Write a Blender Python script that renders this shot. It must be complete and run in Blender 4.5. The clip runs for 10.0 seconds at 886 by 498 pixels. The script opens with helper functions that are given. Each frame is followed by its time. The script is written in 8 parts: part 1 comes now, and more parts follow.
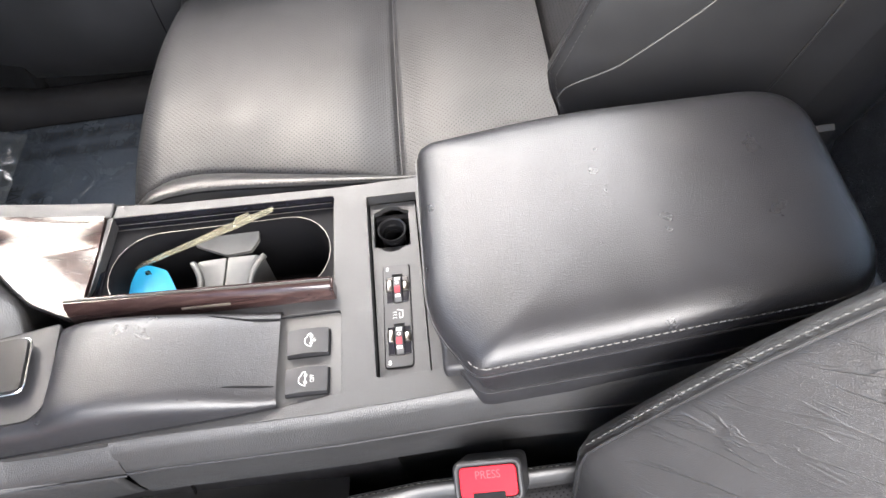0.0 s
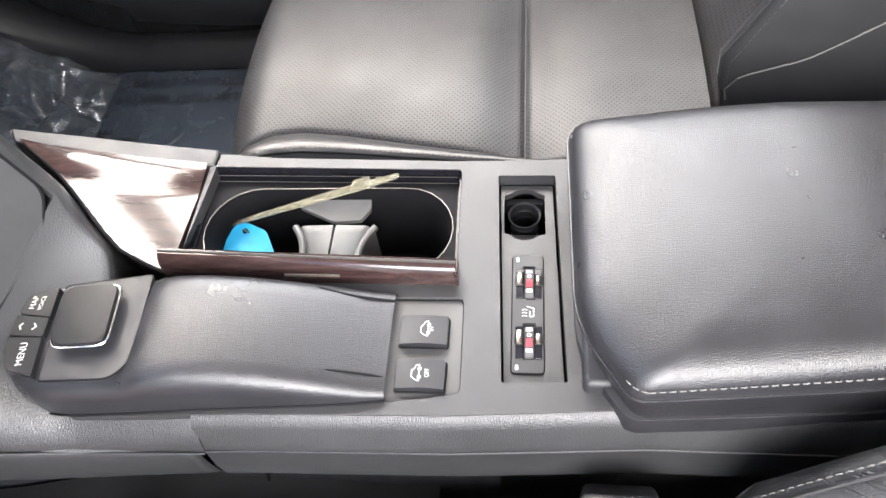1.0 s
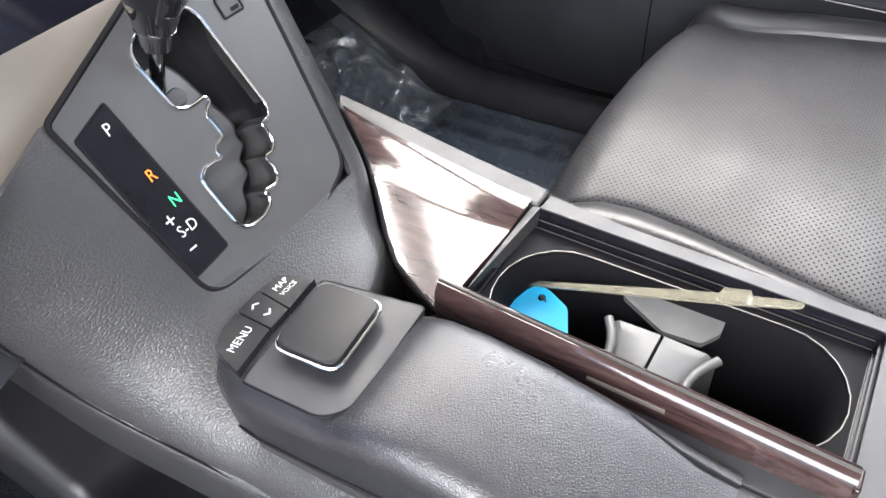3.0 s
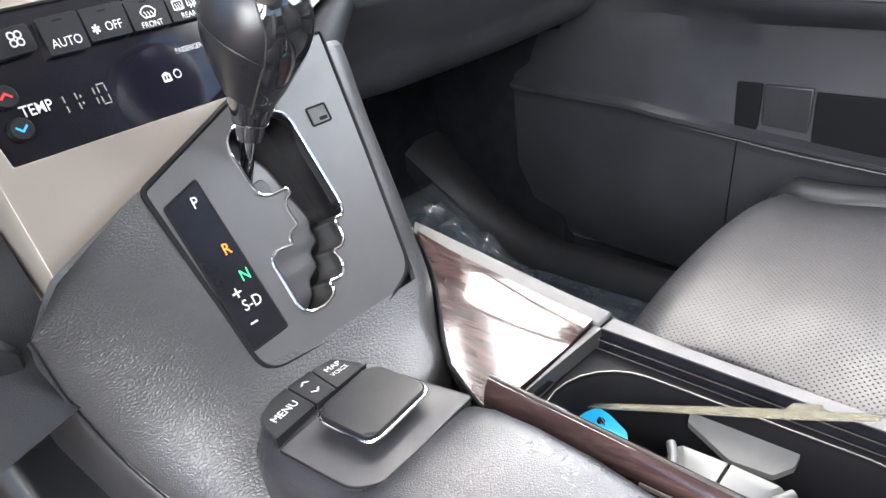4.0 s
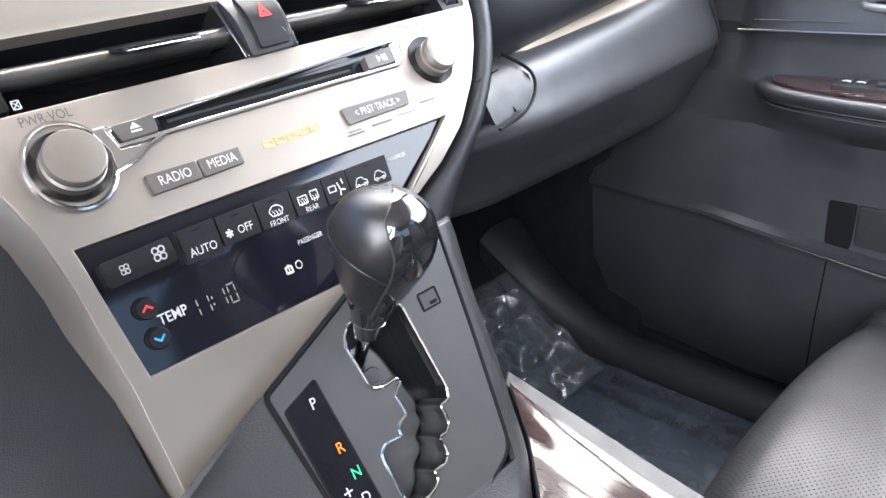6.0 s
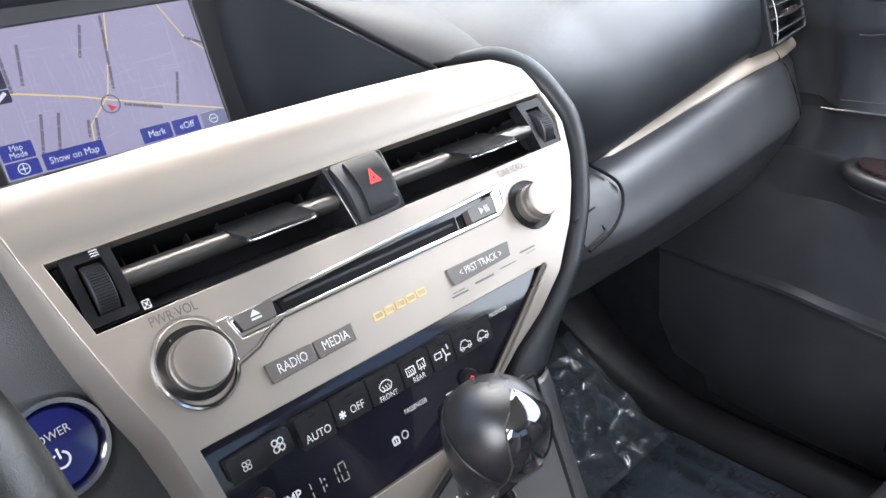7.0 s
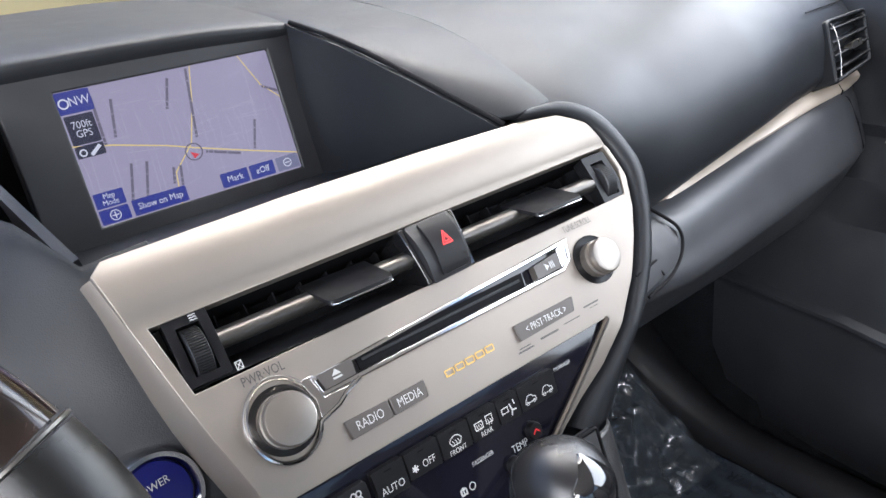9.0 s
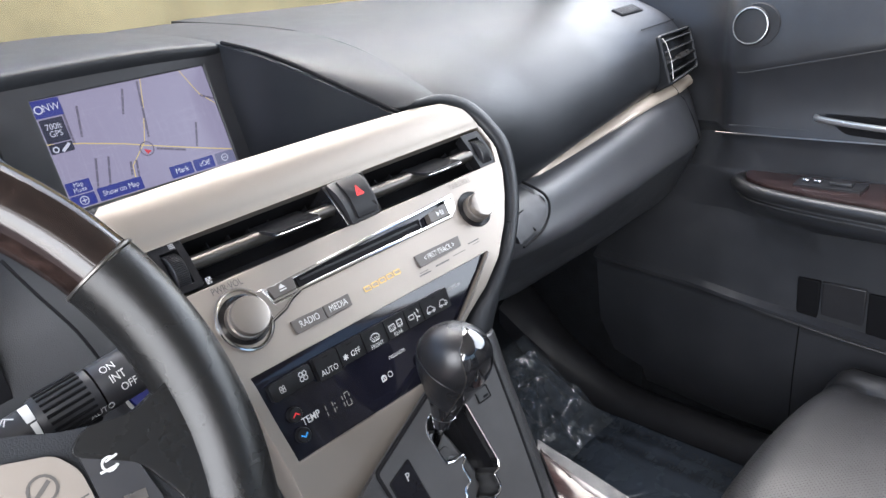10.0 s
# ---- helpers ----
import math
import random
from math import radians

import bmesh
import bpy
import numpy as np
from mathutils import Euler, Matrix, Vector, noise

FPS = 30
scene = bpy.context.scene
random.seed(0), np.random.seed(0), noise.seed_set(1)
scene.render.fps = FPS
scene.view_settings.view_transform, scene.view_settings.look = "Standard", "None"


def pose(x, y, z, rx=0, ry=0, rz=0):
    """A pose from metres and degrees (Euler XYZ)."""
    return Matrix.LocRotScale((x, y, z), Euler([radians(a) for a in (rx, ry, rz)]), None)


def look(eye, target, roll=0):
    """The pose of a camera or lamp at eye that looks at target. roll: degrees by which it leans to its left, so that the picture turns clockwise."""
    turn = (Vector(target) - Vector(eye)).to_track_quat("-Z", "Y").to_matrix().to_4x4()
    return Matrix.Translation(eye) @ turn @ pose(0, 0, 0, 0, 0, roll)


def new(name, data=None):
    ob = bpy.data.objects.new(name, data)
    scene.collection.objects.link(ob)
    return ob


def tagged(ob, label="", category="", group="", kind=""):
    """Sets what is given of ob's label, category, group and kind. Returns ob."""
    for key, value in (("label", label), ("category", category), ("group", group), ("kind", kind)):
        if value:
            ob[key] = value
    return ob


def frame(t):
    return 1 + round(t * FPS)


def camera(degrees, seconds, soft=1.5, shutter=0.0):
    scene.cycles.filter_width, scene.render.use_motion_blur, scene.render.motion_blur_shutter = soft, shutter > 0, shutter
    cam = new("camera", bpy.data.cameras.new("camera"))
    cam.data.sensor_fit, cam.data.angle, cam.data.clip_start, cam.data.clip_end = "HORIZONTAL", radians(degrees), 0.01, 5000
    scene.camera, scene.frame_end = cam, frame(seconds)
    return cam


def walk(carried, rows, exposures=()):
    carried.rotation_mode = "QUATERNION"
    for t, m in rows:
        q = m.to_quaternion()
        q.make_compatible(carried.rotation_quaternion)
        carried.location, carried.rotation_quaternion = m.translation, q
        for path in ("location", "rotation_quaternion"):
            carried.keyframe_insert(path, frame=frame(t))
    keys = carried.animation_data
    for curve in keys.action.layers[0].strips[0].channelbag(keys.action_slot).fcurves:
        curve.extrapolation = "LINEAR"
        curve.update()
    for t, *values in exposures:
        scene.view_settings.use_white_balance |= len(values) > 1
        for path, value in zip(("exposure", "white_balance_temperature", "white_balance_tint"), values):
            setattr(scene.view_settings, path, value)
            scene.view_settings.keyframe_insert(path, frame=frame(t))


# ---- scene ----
cam = camera(62.4, 10.0)
PATH = [
    (0, (-0.344, -0.594, 1.186), (0.816, -0.493, -0.44), -11.0),
    (0.5, (-0.332, -0.565, 1.16), (0.83, -0.42, -0.461), -10.0),
    (1, (-0.305, -0.522, 1.124), (0.85, -0.287, -0.492), -9.2),
    (1.5, (-0.282, -0.484, 1.085), (0.849, -0.114, -0.522), -8.9),
    (2, (-0.264, -0.465, 1.051), (0.851, 0.063, -0.523), -8.3),
    (2.5, (-0.242, -0.438, 1.027), (0.867, 0.25, -0.489), -7.3),
    (3, (-0.232, -0.425, 1.004), (0.912, 0.449, -0.384), -6.8),
    (3.2, (-0.235, -0.435, 0.984), (0.948, 0.542, -0.299), -7.0),
    (4.3, (-0.262, -0.459, 0.957), (1.037, 0.802, 0.108), -6.5),
    (4.5, (-0.264, -0.458, 0.954), (1.038, 0.826, 0.145), -6.7),
    (5, (-0.263, -0.458, 0.961), (1.027, 0.854, 0.178), -6.7),
    (5.2, (-0.263, -0.45, 0.97), (1.024, 0.866, 0.19), -6.5),
    (6.3, (-0.238, -0.399, 1.085), (0.956, 0.96, 0.23), -5.8),
    (6.5, (-0.237, -0.386, 1.104), (0.947, 0.983, 0.253), -5.7),
    (7, (-0.237, -0.361, 1.149), (0.899, 1.057, 0.315), -6.2),
    (7.5, (-0.244, -0.349, 1.183), (0.853, 1.104, 0.353), -6.1),
    (8, (-0.245, -0.347, 1.196), (0.817, 1.132, 0.368), -6.2),
    (8.5, (-0.245, -0.348, 1.195), (0.792, 1.148, 0.366), -6.4),
    (9, (-0.248, -0.356, 1.194), (0.794, 1.138, 0.37), -6.8),
    (9.5, (-0.272, -0.418, 1.185), (0.815, 1.051, 0.373), -7.2),
    (10, (-0.354, -0.492, 1.184), (0.892, 0.884, 0.438), -7.6),
]
walk(cam, [(t, look(eye, target, roll)) for t, eye, target, roll in PATH],
     [(0.0, 3.2, 6750, 9), (3.0, 3.08, 6450, 8), (4.3, 3.2, 6400, 8), (5.2, 3.15, 6350, 8), (6.5, 2.75, 6150, 8), (7.5, 2.35, 6200, 8), (9.0, 2.22, 6200, 9), (10.0, 2.22, 6200, 9)])

# ---- world, light ----
world = bpy.data.worlds.new("world")
scene.world = world
world.use_nodes = True
_wn, _wl = world.node_tree.nodes, world.node_tree.links
sky = _wn.new("ShaderNodeTexSky")
sky.sky_type = "NISHITA"
sky.sun_disc = False
sky.sun_elevation, sky.sun_rotation = radians(58), radians(55)
sky.dust_density, sky.air_density = 3.0, 1.0
_wn["Background"].inputs[1].default_value = 0.15
_wl.new(sky.outputs[0], _wn["Background"].inputs[0])

sun = new("sun", bpy.data.lights.new("sun", "SUN"))
sun.data.energy, sun.data.angle, sun.data.color = 0.50, radians(40), (1.0, 0.97, 0.95)
sun.matrix_world = look((0, 0, 5), (-0.50, -0.20, 4.152))

# fill lamp added in the unseen open driver's doorway, on top of the sky
doorway = new("doorway_fill", bpy.data.lights.new("doorway_fill", "AREA"))
doorway.data.shape, doorway.data.size, doorway.data.size_y = "RECTANGLE", 1.1, 0.65
doorway.data.energy, doorway.data.color = 8.6, (1.0, 0.955, 0.935)
doorway.matrix_world = look((-0.84, -0.72, 1.29), (0.2, -0.36, 0.82))


# fill lamp added in the passenger's window opening to strengthen the sky light
side_fill = new("side_window_fill", bpy.data.lights.new("side_window_fill", "AREA"))
side_fill.data.shape, side_fill.data.size, side_fill.data.size_y = "RECTANGLE", 1.4, 0.42
side_fill.data.energy, side_fill.data.color = 2.9, (1.0, 0.99, 0.97)
side_fill.matrix_world = look((0.71, -0.37, 1.33), (0.0, -0.37, 1.02))


# ---- materials ----
def material(name, base, rough=0.5, metal=0.0, coat=0.0, spec=0.5):
    m = bpy.data.materials.new(name)
    m.use_nodes = True
    b = m.node_tree.nodes["Principled BSDF"]
    b.inputs["Base Color"].default_value = (*base, 1)
    b.inputs["Roughness"].default_value = rough
    b.inputs["Metallic"].default_value = metal
    b.inputs["Coat Weight"].default_value = coat
    b.inputs["Coat Roughness"].default_value = 0.06
    b.inputs["Specular IOR Level"].default_value = spec
    return m


def node(m, kind, **sets):
    n = m.node_tree.nodes.new(kind)
    for key, value in sets.items():
        if key in n.inputs:
            n.inputs[key].default_value = value
    return n


def wire(m, a, out, b, into):
    m.node_tree.links.new(a.outputs[out], b.inputs[into])


def coords(m, scale=(1, 1, 1), turn=(0, 0, 0)):
    c, mp = node(m, "ShaderNodeTexCoord"), node(m, "ShaderNodeMapping")
    mp.inputs["Scale"].default_value, mp.inputs["Rotation"].default_value = scale, turn
    wire(m, c, "Object", mp, "Vector")
    return mp


def ramp(m, stops):
    r = node(m, "ShaderNodeValToRGB")
    e = r.color_ramp.elements
    while len(e) < len(stops):
        e.new(0.5)
    for el, (p, v) in zip(e, stops):
        el.position = p
        el.color = (*v, 1) if len(v) == 3 else v
    return r


def bsdf(m):
    return m.node_tree.nodes["Principled BSDF"]


def vary(m, base, amount=0.25, scale=9.0, rough=None, rough_amount=0.12):
    """Cloudy wear: the base colour and the roughness wander at a large scale."""
    mp = coords(m)
    n = node(m, "ShaderNodeTexNoise", Scale=scale, Detail=6.0, Roughness=0.6)
    wire(m, mp, "Vector", n, "Vector")
    lo, hi = tuple(c * (1 - amount) for c in base), tuple(min(1, c * (1 + amount)) for c in base)
    r = ramp(m, [(0.3, lo), (0.7, hi)])
    wire(m, n, "Fac", r, "Fac")
    wire(m, r, "Color", bsdf(m), "Base Color")
    if rough is not None:
        n2 = node(m, "ShaderNodeTexNoise", Scale=scale * 3.1, Detail=5.0)
        wire(m, mp, "Vector", n2, "Vector")
        mr = node(m, "ShaderNodeMapRange")
        mr.inputs["From Min"].default_value, mr.inputs["From Max"].default_value = 0.3, 0.7
        mr.inputs["To Min"].default_value, mr.inputs["To Max"].default_value = rough - rough_amount, rough + rough_amount
        wire(m, n2, "Fac", mr, "Value")
        wire(m, mr, "Result", bsdf(m), "Roughness")
    return mp


def grain(m, size, depth, wrinkle=0.0, mp=None):
    """Pebbled leather or moulded plastic grain of a given cell size."""
    mp = mp or coords(m)
    v = node(m, "ShaderNodeTexVoronoi", Scale=1.0 / size)
    v.feature = "DISTANCE_TO_EDGE"
    wire(m, mp, "Vector", v, "Vector")
    r = ramp(m, [(0.0, (0, 0, 0)), (0.25, (1, 1, 1))])
    wire(m, v, "Distance", r, "Fac")
    b = node(m, "ShaderNodeBump", Strength=1.0, Distance=depth)
    wire(m, r, "Color", b, "Height")
    last = b
    if wrinkle:
        n = node(m, "ShaderNodeTexNoise", Scale=55.0, Detail=8.0, Roughness=0.65, Distortion=1.2)
        wire(m, mp, "Vector", n, "Vector")
        b2 = node(m, "ShaderNodeBump", Strength=1.0, Distance=wrinkle)
        wire(m, n, "Fac", b2, "Height")
        wire(m, b, "Normal", b2, "Normal")
        last = b2
    wire(m, last, "Normal", bsdf(m), "Normal")
    return m


def leather(name, base, rough=0.42, size=0.0013, depth=0.00012, wrinkle=0.0004, wear=0.045, stretch=None):
    m = material(name, base, rough)
    mp = vary(m, base, 0.22, 11.0, rough, wear)
    mp = coords(m, stretch) if stretch else mp
    return grain(m, size, depth, wrinkle, mp)


def perforated(name, base, pitch=0.0039):
    m = material(name, base, 0.45)
    vary(m, base, 0.25, 9.0, 0.45, 0.05)
    mp = coords(m, (1 / pitch, 1 / pitch, 1 / pitch), (0, 0, radians(45)))
    v = node(m, "ShaderNodeTexVoronoi", Scale=1.0, Randomness=0.0)
    v.voronoi_dimensions = "2D"
    wire(m, mp, "Vector", v, "Vector")
    hole = ramp(m, [(0.12, (0, 0, 0)), (0.23, (1, 1, 1))])
    wire(m, v, "Distance", hole, "Fac")
    src = bsdf(m).inputs["Base Color"].links[0].from_socket
    mix = node(m, "ShaderNodeMix")
    mix.data_type = "RGBA"
    m.node_tree.links.new(hole.outputs["Color"], mix.inputs["Factor"])
    mix.inputs["A"].default_value = (0.004, 0.004, 0.004, 1)
    mix.inputs[6].default_value = (0.004, 0.004, 0.004, 1)
    m.node_tree.links.new(src, mix.inputs[7])
    m.node_tree.links.new(mix.outputs[2], bsdf(m).inputs["Base Color"])
    mp2 = coords(m)
    n = node(m, "ShaderNodeTexNoise", Scale=38.0, Detail=8.0, Roughness=0.65, Distortion=1.0)
    wire(m, mp2, "Vector", n, "Vector")
    b1 = node(m, "ShaderNodeBump", Strength=1.0, Distance=0.00035)
    wire(m, n, "Fac", b1, "Height")
    # no sheen inside the holes
    sheen = node(m, "ShaderNodeMapRange")
    sheen.inputs["To Min"].default_value, sheen.inputs["To Max"].default_value = 0.06, 0.30
    wire(m, hole, "Color", sheen, "Value")
    wire(m, sheen, "Result", bsdf(m), "Specular IOR Level")
    b2 = node(m, "ShaderNodeBump", Strength=1.0, Distance=0.0003)
    wire(m, hole, "Color", b2, "Height")
    wire(m, b1, "Normal", b2, "Normal")
    wire(m, b2, "Normal", bsdf(m), "Normal")
    return m



def creases(m, along, across, depth):
    """Long fine wrinkles that run along one direction, gathered in patches."""
    c = node(m, "ShaderNodeTexCoord")
    comb = node(m, "ShaderNodeCombineXYZ")
    for into, way, k in (("X", along, 11.0), ("Y", across, 62.0)):
        d = node(m, "ShaderNodeVectorMath")
        d.operation = "DOT_PRODUCT"
        d.inputs[1].default_value = Vector(way).normalized() * k
        wire(m, c, "Object", d, 0)
        m.node_tree.links.new(d.outputs["Value"], comb.inputs[into])
    n = node(m, "ShaderNodeTexNoise", Scale=1.0, Detail=3.0, Roughness=0.5, Distortion=1.1)
    wire(m, comb, "Vector", n, "Vector")
    line = ramp(m, [(0.44, (0, 0, 0)), (0.492, (1, 1, 1)), (0.508, (0.15, 0.15, 0.15)), (0.54, (0, 0, 0))])
    wire(m, n, "Fac", line, "Fac")
    where = node(m, "ShaderNodeTexNoise", Scale=9.0, Detail=2.0)
    wire(m, c, "Object", where, "Vector")
    mask = ramp(m, [(0.42, (0, 0, 0)), (0.62, (1, 1, 1))])
    wire(m, where, "Fac", mask, "Fac")
    mul = node(m, "ShaderNodeMath")
    mul.operation = "MULTIPLY"
    wire(m, line, "Color", mul, 0)
    wire(m, mask, "Color", mul, 1)
    b = node(m, "ShaderNodeBump", Strength=1.0, Distance=depth)
    m.node_tree.links.new(mul.outputs[0], b.inputs["Height"])
    old = bsdf(m).inputs["Normal"].links[0].from_socket
    m.node_tree.links.new(old, b.inputs["Normal"])
    wire(m, b, "Normal", bsdf(m), "Normal")


M_LEATHER = leather("black_leather", (0.016, 0.016, 0.017), 0.34, 0.0012, 0.00006, 0.00012)
M_SEATSIDE = leather("creased_leather", (0.020, 0.020, 0.021), 0.36, 0.0013, 0.00006, 0.00012)
M_CREASED = leather("wrinkled_leather", (0.022, 0.022, 0.023), 0.33, 0.0012, 0.00008, 0.00025)
creases(M_CREASED, (-0.63, -0.51, 0.59), (0.78, -0.41, 0.48), 0.0006)
M_PERF = perforated("perforated_leather", (0.026, 0.026, 0.028))
M_ARM = leather("armrest_leather", (0.016, 0.016, 0.018), 0.31, 0.0014, 0.00008, 0.0, 0.04)
M_PAD = leather("dash_vinyl", (0.011, 0.012, 0.014), 0.46, 0.0014, 0.00006, 0.0, 0.015)
M_SKIN = leather("console_vinyl", (0.026, 0.026, 0.027), 0.40, 0.0017, 0.00013, 0.00022, 0.02, (0.5, 1, 1))
M_DECK = leather("console_plastic", (0.026, 0.026, 0.027), 0.42, 0.0006, 0.00005, 0.0)
M_PLATE = material("plate_plastic", (0.042, 0.042, 0.043), 0.40)
vary(M_PLATE, (0.042, 0.042, 0.043), 0.12, 30, 0.40, 0.04)
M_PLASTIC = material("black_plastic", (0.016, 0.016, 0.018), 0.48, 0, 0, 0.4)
vary(M_PLASTIC, (0.016, 0.016, 0.018), 0.2, 20, 0.48, 0.08)
M_BUTTON = material("button_plastic", (0.010, 0.010, 0.011), 0.40, 0, 0, 0.2)
vary(M_BUTTON, (0.010, 0.010, 0.011), 0.15, 60, 0.40, 0.06)
M_RIM = leather("rim_leather", (0.008, 0.008, 0.008), 0.27, 0.0007, 0.00002, 0.0002, 0.02)
for _m in (M_PAD, M_RIM):
    bsdf(_m).inputs["Specular IOR Level"].default_value = 0.28
M_KNOB = leather("knob_leather", (0.008, 0.008, 0.009), 0.30, 0.0008, 0.00003, 0.0001)
M_DARK = material("matt_black", (0.006, 0.006, 0.007), 0.7, 0, 0, 0.1)
M_GLOSS = material("gloss_black", (0.006, 0.006, 0.010), 0.08, 0, 0.1, 0.4)
vary(M_GLOSS, (0.006, 0.006, 0.010), 0.3, 25, 0.09, 0.03)
M_PIANO = material("piano_black", (0.008, 0.008, 0.009), 0.06, 0, 1.0)
M_CHROME = material("chrome", (0.56, 0.56, 0.57), 0.10, 1.0)
M_CLIP = material("satin_chrome", (0.72, 0.72, 0.72), 0.32, 0.9)
M_SATIN = material("satin_metal", (0.30, 0.275, 0.25), 0.30, 1.0)
vary(M_SATIN, (0.30, 0.275, 0.25), 0.06, 40, 0.30, 0.03)
M_LOUVRE = material("louvre_metal", (0.095, 0.090, 0.084), 0.36, 0.8)
vary(M_LOUVRE, (0.095, 0.090, 0.084), 0.1, 30, 0.36, 0.05)
M_SILVER = material("champagne_paint", (0.232, 0.204, 0.176), 0.42, 0.6)
_mp = vary(M_SILVER, (0.232, 0.204, 0.176), 0.05, 6, 0.44, 0.03)
_fl = node(M_SILVER, "ShaderNodeTexNoise", Scale=4200.0, Detail=1.0)
wire(M_SILVER, _mp, "Vector", _fl, "Vector")
_fb = node(M_SILVER, "ShaderNodeBump", Strength=0.35, Distance=0.00008)
wire(M_SILVER, _fl, "Fac", _fb, "Height")
wire(M_SILVER, _fb, "Normal", bsdf(M_SILVER), "Normal")
M_STRIP = material("champagne_strip", (0.46, 0.39, 0.32), 0.38, 0.25)
vary(M_STRIP, (0.46, 0.39, 0.32), 0.05, 8, 0.38, 0.03)
M_WHITE = material("white_print", (0.46, 0.46, 0.45), 0.5)
M_GREYPRINT = material("grey_print", (0.06, 0.055, 0.05), 0.5)
M_FAINT = material("faint_print", (0.42, 0.42, 0.42), 0.5)
M_TRAY = material("tray_plastic", (0.006, 0.006, 0.008), 0.20, 0, 0, 0.2)
vary(M_TRAY, (0.006, 0.006, 0.008), 0.3, 40, 0.20, 0.05)
M_SATINBLACK = material("satin_black", (0.008, 0.008, 0.009), 0.34, 0, 0, 0.16)
vary(M_SATINBLACK, (0.008, 0.008, 0.009), 0.2, 40, 0.34, 0.05)
M_BROWNKEY = material("brown_grey_key", (0.062, 0.054, 0.048), 0.45)
vary(M_BROWNKEY, (0.062, 0.054, 0.048), 0.1, 50, 0.45, 0.05)
M_SPUN = material("spun_champagne", (0.25, 0.225, 0.20), 0.32, 0.75)
vary(M_SPUN, (0.25, 0.225, 0.20), 0.05, 60, 0.32, 0.03)
M_YELLOW = material("amber_print", (0.62, 0.40, 0.10), 0.5)
M_RED = material("red_plastic", (0.36, 0.003, 0.012), 0.45, 0, 0.0, 0.15)
M_REDPRINT = material("red_print", (0.75, 0.04, 0.04), 0.4)
M_REDMARK = material("dull_red_print", (0.26, 0.02, 0.03), 0.5)
M_ORANGE = material("orange_print", (0.90, 0.22, 0.02), 0.4)
M_GREEN = material("green_print", (0.05, 0.62, 0.25), 0.4)
M_BLUEPRINT = material("blue_print", (0.05, 0.35, 0.75), 0.4)
M_TAG = material("cyan_card", (0.02, 0.42, 0.75), 0.45)
vary(M_TAG, (0.02, 0.42, 0.75), 0.1, 40, 0.45, 0.1)
M_TAPE = material("clear_yellowed_plastic", (0.50, 0.47, 0.36), 0.15, 0, 0.6)
bsdf(M_TAPE).inputs["Transmission Weight"].default_value = 0.8
M_STITCH = material("grey_thread", (0.10, 0.098, 0.094), 0.8)
M_CARPET = material("carpet", (0.010, 0.011, 0.013), 0.95, 0, 0, 0.2)
_mp = vary(M_CARPET, (0.010, 0.011, 0.013), 0.4, 30)
grain(M_CARPET, 0.004, 0.0015, 0.001, _mp)
M_FILM = material("mat_film", (0.048, 0.058, 0.074), 0.22, 0, 0.3)
_mp = vary(M_FILM, (0.048, 0.058, 0.074), 0.2, 8, 0.24, 0.1)
_n = node(M_FILM, "ShaderNodeTexNoise", Scale=16.0, Detail=5.0, Distortion=1.5)
wire(M_FILM, _mp, "Vector", _n, "Vector")
_b = node(M_FILM, "ShaderNodeBump", Strength=0.7, Distance=0.006)
wire(M_FILM, _n, "Fac", _b, "Height")
wire(M_FILM, _b, "Normal", bsdf(M_FILM), "Normal")
M_CLEAR = material("clear_film", (0.12, 0.135, 0.15), 0.09, 0, 1.0, 1.0)
bsdf(M_CLEAR).inputs["Alpha"].default_value = 0.46
M_HEAD = material("headliner", (0.30, 0.285, 0.26), 0.9)
vary(M_HEAD, (0.30, 0.285, 0.26), 0.06, 60)
M_NAVY = material("navy_button", (0.01, 0.012, 0.10), 0.15, 0, 0.8)

# dark polished wood with a faint figure
def polished_wood(name, dark, mid, pale):
    m = material(name, mid, 0.13, 0, 0.25, 0.3)
    fig = node(m, "ShaderNodeTexNoise", Scale=1.0, Detail=9.0, Roughness=0.7, Distortion=1.6)
    wire(m, coords(m, (55, 9, 55)), "Vector", fig, "Vector")
    shade = ramp(m, [(0.30, dark), (0.52, mid), (0.72, pale)])
    wire(m, fig, "Fac", shade, "Fac")
    wire(m, shade, "Color", bsdf(m), "Base Color")
    return m


M_WOOD = polished_wood("polished_wood", (0.009, 0.005, 0.006), (0.030, 0.017, 0.016), (0.062, 0.040, 0.037))
M_RIMWOOD = polished_wood("dark_rim_wood", (0.004, 0.003, 0.003), (0.011, 0.007, 0.006), (0.026, 0.016, 0.014))


GLOW = 0.16


def glow(name, colour, strength):
    m = bpy.data.materials.new(name)
    m.use_nodes = True
    b = bsdf(m)
    b.inputs["Base Color"].default_value = (0.01, 0.01, 0.012, 1)
    b.inputs["Roughness"].default_value = 0.25
    b.inputs["Emission Color"].default_value = (*colour, 1)
    b.inputs["Emission Strength"].default_value = strength * GLOW
    return m


